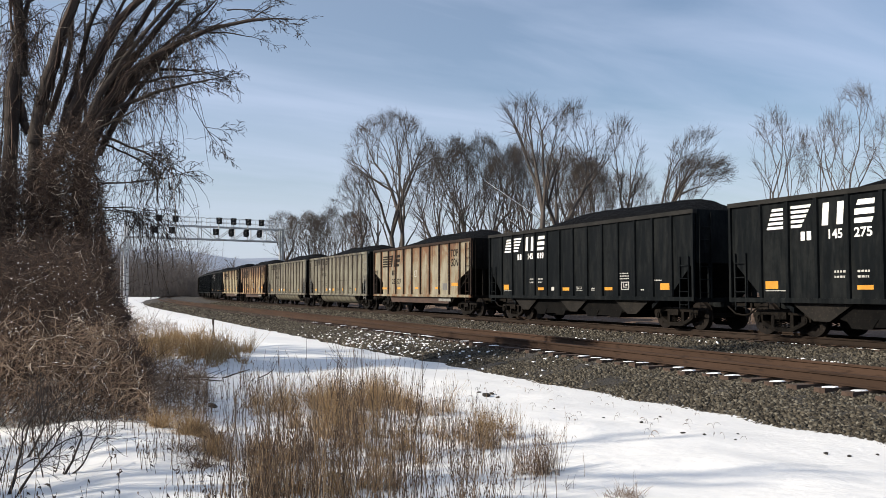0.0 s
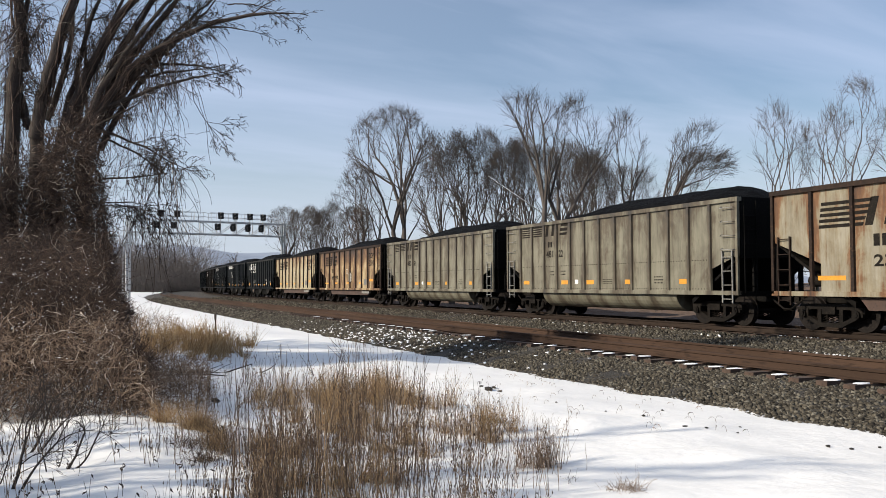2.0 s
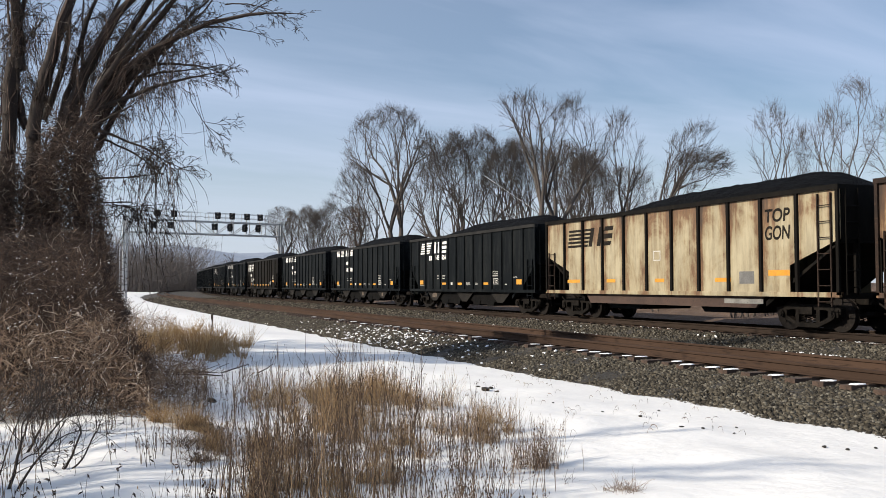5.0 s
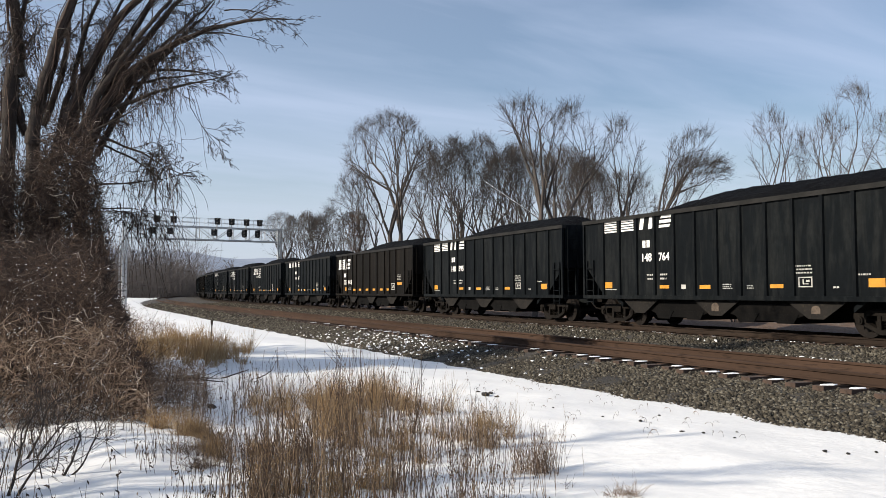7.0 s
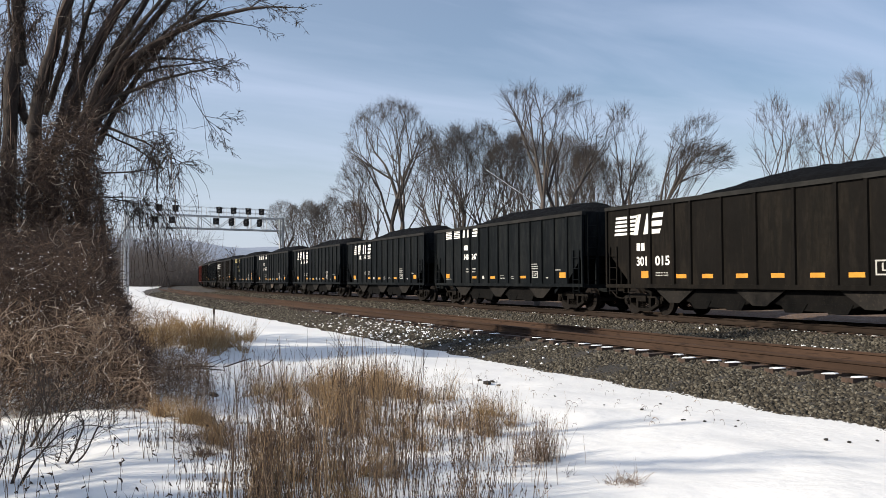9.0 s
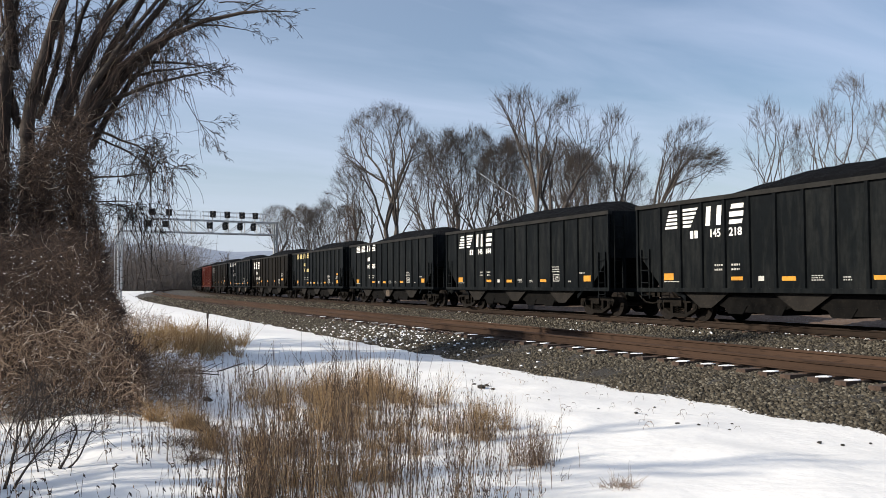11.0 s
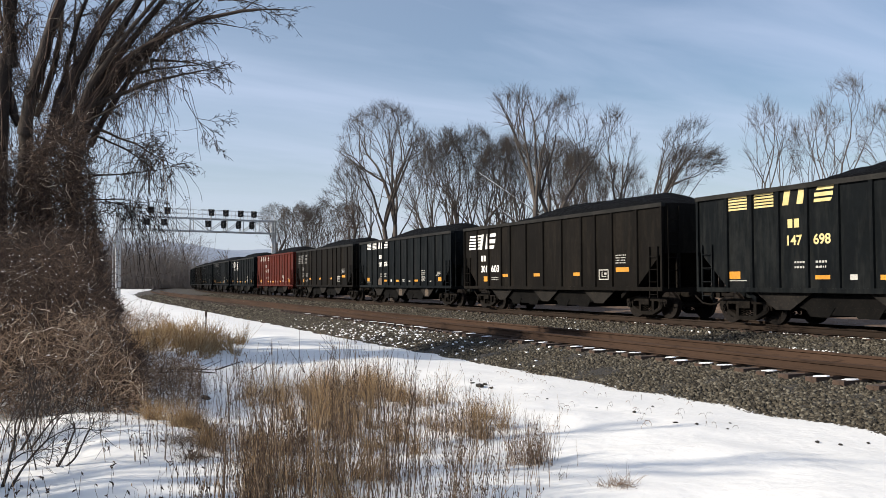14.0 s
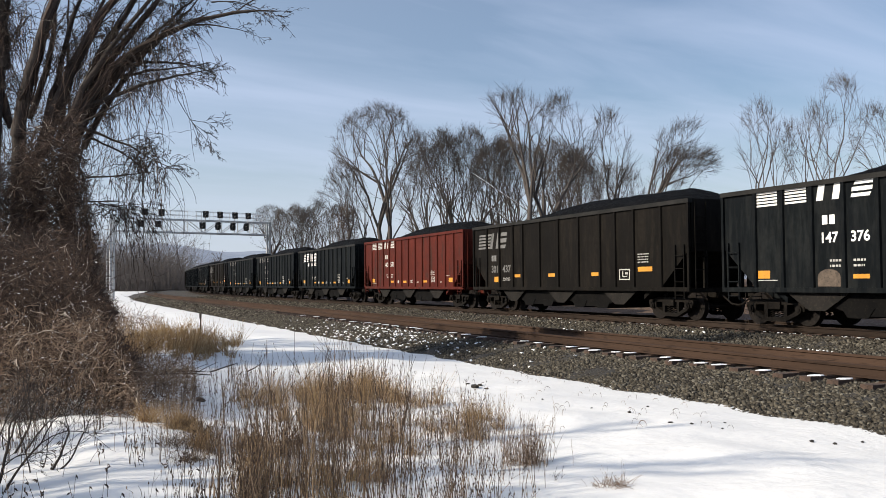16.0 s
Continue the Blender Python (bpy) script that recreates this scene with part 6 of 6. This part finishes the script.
def vine_top(k):
    return 1.71 + (brush_top(k) - 1.71) * FAR_OFF


thicket("bramble_thicket", 380, (-0.70, -0.34), (11.0, 14.5), brush_height, M["red_twig"], "dense tangle of brown brambles and young stems", 21, 0.005, 0.3, 3)
# next mass stands out of view, added to shade the brush and snow
thicket("bramble_thicket", 240, (-1.15, -0.74), (10.0, 16.0), lambda k, d: 2.4, M["dead_vine"], "unseen tall brambles left of view, added to shade the thicket", 28, 0.014, 0.2, 4)
tangle("vine_tangle", 24000, (-0.66, -0.36), (17.4, 19.9), vine_top, M["dead_vine"], "dark mass of dead vines wrapped round the stems", 24, 0.0065, 1.0)
tangle("vine_tangle", 2600, (-0.47, -0.385), (17.4, 19.6), vine_top, M["red_twig"], "rust-brown dead vines high on the stems", 30, 0.0055, 1.2)
tangle("vine_tangle", 9500, (-0.66, -0.335), (10.9, 13.6), lambda k: min(2.3, brush_top(k)), M["red_twig"], "thick mass of reddish brown dead vines", 34)
tangle("vine_tangle", 3600, (-0.64, -0.33), (10.4, 11.8), lambda k: min(1.25, 0.75 * brush_top(k)), M["pale_weed"], "pale dead brambles at the foot of the thicket", 35)
tangle("vine_tangle", 8500, (-0.70, -0.41), (13.6, 17.0), lambda k: 2.5, M["dead_vine"], "brown tangle of vines behind the big tree", 27, 0.005)
tangle("vine_tangle", 4500, (-0.62, -0.405), (17.0, 19.5), lambda k: 2.9, M["dead_vine"], "brown hedge-like tangle behind the thicket", 29, 0.009)
tangle("vine_tangle", 2400, (-0.40, -0.27), (11.5, 17.5), lambda k: float(np.interp(k, [-0.4, -0.365, -0.34, -0.27], [1.2, 0.7, 0.45, 0.2])), M["pale_weed"], "grey-brown tangle of dead weeds beside the thicket", 25)
thicket("bramble_thicket", 300, (-0.46, -0.29), (11, 19), lambda k, d: float(np.interp(k, [-0.4, -0.37, -0.34, -0.29], [1.2, 0.7, 0.5, 0.25])), M["pale_weed"], "grey-brown thicket along the snowy bank", 22, 0.006, 0.4, 3)
thicket("scrub_thicket", 520, (-0.385, -0.305), (23, 46), lambda k, d: float(np.interp(k, [-0.38, -0.34, -0.305], [1.25, 0.8, 0.35])), M["pale_weed"], "low pale brush between the thicket and the snowy bank", 36, 0.008, 0.4, 4)
thicket("scrub_thicket", 420, (-0.46, -0.362), (20, 60), lambda k, d: float(np.interp(k, [-0.4, -0.362], [2.0, 0.7])), M["twig"], "grey-brown bushes along the line", 23, 0.011, 0.3, 4)
thicket("far_thicket", 4200, (-0.395, -0.262), (235, 300), lambda k, d: float(np.interp(k, [-0.39, -0.33, -0.30, -0.285, -0.27, -0.25], [17, 16, 18, 13, 8, 5])), M["hazed_wood"], "dense bare undergrowth of the distant wood", 26, 0.055, 0.05, 3)


def snow_flecks(n, seed):
    """Small lumps of snow caught in the tangle."""
    rng = np.random.RandomState(seed)
    out = Tubes()
    for _ in range(n):
        d, k = rng.uniform(10.8, 12.2), rng.uniform(-0.60, -0.34)
        far = rng.uniform() < 0.45
        d *= FAR_OFF if far else 1
        x, y = ahead(k * d, d)
        p = np.array([x, y, float(snow_height(x, y)) + (vine_top(k) if far else min(2.2, brush_top(k))) * rng.uniform(0, 0.95)])
        q = p + rng.normal(0, 0.016, 3) * (1, 1, 0.5)
        r = rng.uniform(0.003, 0.009)
        out.add([p, (p + q) / 2, q], [0.001, r, 0.001], 4)
    tagged(new("snow_flecks", out.mesh("snow_flecks", M["snow_fleck"])), "small white lumps of snow caught in the brambles", "snow", kind="stuff")


snow_flecks(1500, 81)


def grass(name, n, spots, height, mat, label, seed, width=0.0023, spread=0.25, category="grass", bend=-0.05):
    """Dry blades and stalks in loose tufts; spots give (right, distance, radius)."""
    rng = np.random.RandomState(seed)
    out = Tubes()
    tufts = []
    for r, d, rad in spots:
        for _ in range(max(3, int(17 * rad * rad))):
            a, q = rng.uniform(0, 2 * np.pi), rad * math.sqrt(rng.uniform())
            tufts.append((r + q * math.cos(a), d + q * math.sin(a) * 1.3, rng.uniform(0.3, 1.2), rng.normal(0, 0.2), rng.normal(0, 0.2)))
    for i in range(n):
        r, d, k, lx, ly = tufts[rng.randint(len(tufts))]
        x, y = ahead(r + rng.normal(0, 0.06), d + rng.normal(0, 0.06))
        z = float(snow_height(x, y)) - 0.02
        h = height * k * rng.uniform(0.45, 1.1)
        pts, _e = limb(rng, (x, y, z), (lx + rng.normal(0, spread), ly + rng.normal(0, spread), 1), h, 0.07, bend * rng.uniform(0, 2), 5)
        w = width * rng.uniform(0.6, 1.4)
        out.add(pts, np.linspace(w, w * 0.3, 6), 3)
    return tagged(new(name, out.mesh(name, mat)), label, category, kind="stuff")


grass("dry_grass", 5200, [(-1.6, 11.6, 1.0), (-1.0, 12.3, 1.0), (-0.4, 12.6, 0.8), (-2.0, 13.0, 0.9), (-1.2, 13.4, 0.8), (-1.5, 10.6, 0.6), (-0.9, 10.8, 0.6)], 0.52, M["dry_grass"], "clump of tan dry winter grass in the snow", 31)
grass("dry_grass", 260, [(0.86, 8.55, 0.16), (0.99, 8.65, 0.12), (0.93, 8.4, 0.1)], 0.66, M["pale_weed"], "thin pale tuft of dry grass standing in snow", 32, spread=0.11)
grass("dry_grass", 2600, [(-2.75, 9.4, 0.4), (-2.25, 9.1, 0.4), (-3.1, 9.9, 0.4)], 0.34, M["dry_grass"], "flattened tan grass tuft at the thicket's edge", 33, spread=0.5, bend=-0.12)
grass("dry_grass", 4400, [(-6.6, 24.0, 1.3), (-5.8, 21.0, 1.2), (-6.3, 22, 1.2), (-8.0, 27, 1.2), (-8.3, 24.5, 1.0), (-9.4, 29, 1.2), (-7.2, 23, 1.2)], 0.7, M["dry_grass"], "band of tan dry grass on the bank", 34, width=0.005)
grass("dry_grass", 1500, [(0.2, 10.4, 0.7), (-0.4, 9.6, 0.8)], 0.45, M["dry_grass"], "sparse pale grass among the weeds", 35)


grass("dry_grass", 1300, [(-2.0, 9.0, 0.7), (-1.6, 8.7, 0.6), (-2.3, 9.3, 0.5)], 0.36, M["weed"], "low tangled olive-brown weeds in the snow", 39, spread=0.6, bend=-0.1)
grass("dry_grass", 1300, [(-1.15, 7.0, 0.5), (-1.0, 6.3, 0.4), (-0.7, 7.4, 0.4)], 0.48, M["dry_grass"], "thin dry grass between the tall stalks", 38)
grass("dry_grass", 130, [(1.5, 7.4, 0.07)], 0.2, M["pale_weed"], "small bent tuft of pale grass in open snow", 36, spread=0.4, bend=-0.15)
grass("dry_grass", 20, [(1.1, 7.9, 0.06)], 0.14, M["weed"], "few short blades of grass in open snow", 37, spread=0.4, bend=-0.15)


def weeds(name, n, r_range, d_range, height, label, seed, heads=0.6, thick=0.0028, forks=7, crowd=22, colour="weed"):
    """Dead upright weeds: thin stems that fork, with small seed heads."""
    rng = np.random.RandomState(seed)
    out = Tubes()
    centres = [(rng.uniform(*r_range), rng.uniform(*d_range)) for _ in range(max(4, n // crowd))]
    for _ in range(n):
        cr, cd = centres[rng.randint(len(centres))]
        x, y = ahead(cr + rng.normal(0, 0.13), cd + rng.normal(0, 0.2))
        z = float(snow_height(x, y)) - 0.02
        h = height * rng.uniform(0.4, 1.1)
        pts, way = limb(rng, (x, y, z), (rng.normal(0, 0.09), rng.normal(0, 0.09), 1), h, 0.045, 0.0, 6)
        r0 = thick * rng.uniform(0.6, 1.35)
        out.add(pts, np.linspace(r0, r0 * 0.5, 7), 3)
        for _k in range(rng.randint(1, forks)):
            i = rng.randint(2, 7)
            tw, _e = limb(rng, pts[i], turned(rng, way, rng.uniform(15, 45)), h * rng.uniform(0.06, 0.24), 0.10, 0.05, 3)
            out.add(tw, np.linspace(r0 * 0.55, r0 * 0.35, 4), 3)
            if rng.uniform() < heads:
                tip = tw[-1]
                out.add([tip, tip + (0, 0, 0.008), tip + (0, 0, 0.02)], [0.0015, 0.005, 0.0015], 3)
    return tagged(new(name, out.mesh(name, M[colour])), label, "weeds", kind="stuff")


weeds("dead_weeds", 100, (-1.25, -0.45), (5.2, 7.0), 1.12, "tall straight dead stalks close to the path", 45, 0.2, 0.0038, 4, 12, "tall_stalk")
weeds("dead_weeds", 170, (-1.6, -0.7), (5.2, 7.6), 0.92, "brown dead stalks crowded round dry grass", 50, 0.5, 0.003, 6, 14)
weeds("dead_weeds", 60, (-0.95, -0.35), (6.8, 8.6), 1.15, "tall tan stalks rising through the grass", 46, 0.3, 0.0036, 4, 12, "tall_stalk")
weeds("dead_weeds", 150, (-0.3, 0.45), (5.2, 7.2), 0.72, "forked dark weeds with small seed heads", 47, 0.8, 0.0028, 9, 10)
weeds("dead_weeds", 120, (-1.9, -1.0), (5.2, 7.6), 0.55, "short dead weeds in trodden snow", 48, 0.5, 0.0026, 6, 12)
weeds("dead_weeds", 210, (-2.2, 0.5), (7.4, 9.6), 0.66, "thin brown dead weeds standing in the snow", 41)
weeds("dead_weeds", 260, (-1.4, 0.9), (8.8, 11.5), 0.58, "thin brown dead weeds with seed heads", 42)
weeds("dead_weeds", 90, (-2.4, -0.6), (9.5, 13.5), 1.0, "thin lone stalks standing over the dry grass", 49, 0.6, 0.004, 5, 4)
weeds("dead_weeds", 130, (-4.3, -2.0), (6.6, 10.0), 0.42, "scattered dead weed stems in shaded snow", 43)
weeds("dead_weeds", 150, (-4.0, -2.1), (10.8, 15.5), 0.62, "dark thin weeds standing in shaded snow", 51, 0.4, 0.0032, 7, 9)
weeds("dead_weeds", 70, (0.2, 1.1), (7.4, 9.6), 0.5, "sparse thin weeds at the edge of the grass", 52, 0.5, 0.0026, 6, 6, "pale_weed")
weeds("dead_weeds", 60, (-4.6, -3.2), (6.2, 7.6), 0.9, "taller dead stems at the path's edge", 44, 0.3)


def curled_leaves():
    """Withered leaves that hang on the short weeds by the path."""
    rng = np.random.RandomState(14)
    out = Tubes()
    for _ in range(80):
        r, d = rng.uniform(-3.6, -0.9), rng.uniform(5.4, 8.6)
        x, y = ahead(r, d)
        z = float(snow_height(x, y))
        h = rng.uniform(0.06, 0.34)
        stalk, _e = limb(rng, (x, y, z - 0.02), (rng.normal(0, 0.2), rng.normal(0, 0.2), 1), h + 0.02, 0.08, 0.0, 4)
        out.add(stalk, np.linspace(0.0024, 0.0016, 5), 3)
        for _k in range(rng.randint(1, 4)):
            p = stalk[rng.randint(2, 5)]
            way = np.array([rng.normal(0, 1), rng.normal(0, 1), -0.8])
            pts, _e = limb(rng, p, way, rng.uniform(0.025, 0.06), 0.4, -0.1, 4)
            out.add(pts, [0.0015, 0.005, 0.007, 0.004, 0.001], 4)
    tagged(new("withered_leaves", out.mesh("withered_leaves", M["dark_leaf"])), "withered dark leaves hanging on short dead stalks", "weeds", kind="stuff")


curled_leaves()


def path_shrub():
    """A small dark shrub at the edge of the path, a few crooked stems."""
    conf = dict(ROUND, lengths=(0.55, 0.4, 0.28, 0.18), shoots=(3, 3, 2), forks=(2, 2, 1), clear=0.3, rise=(0, 0, 0, 0), wobble=(0.1, 0.14, 0.18, 0.2), thin=0.0016, keep=0.62)
    for k, (r, d, size) in enumerate(((-3.75, 7.3, 1.0), (-3.5, 7.9, 0.8), (-4.2, 8.6, 0.9))):
        x, y = ahead(r, d)
        me = tree_meshes(101 + k, 1.0, conf=conf, bark=M["bark"], twig=M["bark"], starts=[((0.5, -0.2, 1), 0.018, (0.1, 0)), ((0.9, -0.5, 1), 0.014, (0.15, 0)), ((-0.3, 0.1, 1), 0.009, (-0.1, 0)), ((0.2, 0.5, 1), 0.008, (0, 0.1))])
        plant_tree("bare_shrub", me, x, y, float(snow_height(x, y)) + 0.2, 0, size, "small dark leafless shrub in the snow", "shrubs by the path")


path_shrub()


def curled_stalks():
    """Single bent grass stalks that stick out of the open snow."""
    rng = np.random.RandomState(77)
    out = Tubes()
    for _ in range(110):
        r, d = rng.uniform(-0.5, 3.6), rng.uniform(10.0, 17.0)
        x, y = ahead(r, d)
        if x > 8.4:
            continue
        z = float(snow_height(x, y)) - 0.02
        a = rng.uniform(0, 2 * np.pi)
        pts = [(x, y, z), (x + 0.01 * math.cos(a), y + 0.01 * math.sin(a), z + 0.05), (x + 0.03 * math.cos(a), y + 0.03 * math.sin(a), z + 0.085),
               (x + 0.07 * math.cos(a), y + 0.07 * math.sin(a), z + 0.085), (x + 0.10 * math.cos(a), y + 0.10 * math.sin(a), z + 0.06)]
        out.add(pts, [0.0022, 0.002, 0.0024, 0.0036, 0.0016], 4)
    tagged(new("curled_stalks", out.mesh("curled_stalks", M["weed"])), "single curled grass stalks poking from open snow", "grass", kind="stuff")


curled_stalks()


def clod(r, d, size, seed, name="stone", label="dark stone lying on the snow"):
    rng = random.Random(seed)
    bm = bmesh.new()
    bmesh.ops.create_icosphere(bm, subdivisions=1, radius=1)
    for v in bm.verts:
        v.co *= rng.uniform(0.6, 1.25)
        v.co.z *= 0.6
        v.co.x *= 1.3
    me = bpy.data.meshes.new(name)
    bm.to_mesh(me)
    bm.free()
    me.materials.append(M["ballast_bed"])
    x, y = ahead(r, d)
    ob = new(name, me)
    ob.matrix_basis = pose(x, y, float(snow_height(x, y)) + size * 0.25, 0, 0, rng.uniform(0, 360))
    ob.scale = (size,) * 3
    tagged(ob, label, "stone", "stones on the snow")


rng = random.Random(12)
for i, (r, d, size) in enumerate([(0.72, 14.4, 0.08), (0.82, 14.6, 0.06), (0.62, 14.8, 0.05), (0.9, 14.3, 0.05), (2.6, 11.5, 0.045), (2.9, 10.6, 0.035), (3.1, 10.4, 0.03), (3.4, 10.2, 0.03),
                                  (4.1, 9.4, 0.045), (4.3, 9.3, 0.04), (3.0, 12.1, 0.03), (3.6, 10.7, 0.03), (1.6, 12.6, 0.03), (-3.4, 12.9, 0.09), (4.7, 9.5, 0.03), (2.2, 12.0, 0.025)]):
    clod(r, d, size * (0.7 if size < 0.08 else 1.0), i)


def fallen_branch(r, d, turn, length, radius, seed):
    rng = np.random.RandomState(seed)
    x, y = ahead(r, d)
    z = float(snow_height(x, y)) + radius
    out = Tubes()
    a = math.radians(turn)
    pts, _e = limb(rng, (x, y, z), (math.cos(a), math.sin(a), 0.03), length, 0.05, 0.0, 8)
    out.add(pts, np.linspace(radius, radius * 0.5, 9), 7)
    for i in (3, 5, 6):
        tw, _e = limb(rng, pts[i], (math.cos(a + 0.6), math.sin(a + 0.6), 0.25), length * 0.3, 0.08, 0, 4)
        out.add(tw, np.linspace(radius * 0.45, radius * 0.2, 5), 5)
    tagged(new("fallen_branch", out.mesh("fallen_branch", M["bark"])), "dark fallen branch lying on the snow", "branch")


fallen_branch(-5.2, 17.0, -22, 2.2, 0.04, 1)
fallen_branch(-4.6, 16.2, -12, 1.3, 0.025, 2)
fallen_branch(-5.6, 16.6, -35, 1.6, 0.02, 3)

# ---------------------------------------------------------------- what moves
def motions():
    """The train rolls by at an even speed; every wheelset turns with it."""
    steps = [i * 0.5 for i in range(33)]
    for n, car in enumerate(CARS):
        walk(car, [(t, car_place(n, t)) for t in steps])
    # rolling towards -y turns the wheels about the axle
    frames = [i / 30 for i in range(481)]
    turning = {}
    for car in CARS:
        for ob in car.children_recursive:
            if not ob.name.startswith("wheelset"):
                continue
            at = round(ob.location.y, 3)
            if at not in turning:
                walk(ob, [(t, pose(0, at, WHEEL_R, math.degrees(SPEED * t / WHEEL_R))) for t in frames])
                turning[at] = ob.animation_data
            else:
                keys = ob.animation_data_create()
                ob.rotation_mode = "QUATERNION"
                keys.action = turning[at].action
                keys.action_slot = turning[at].action_slot


motions()
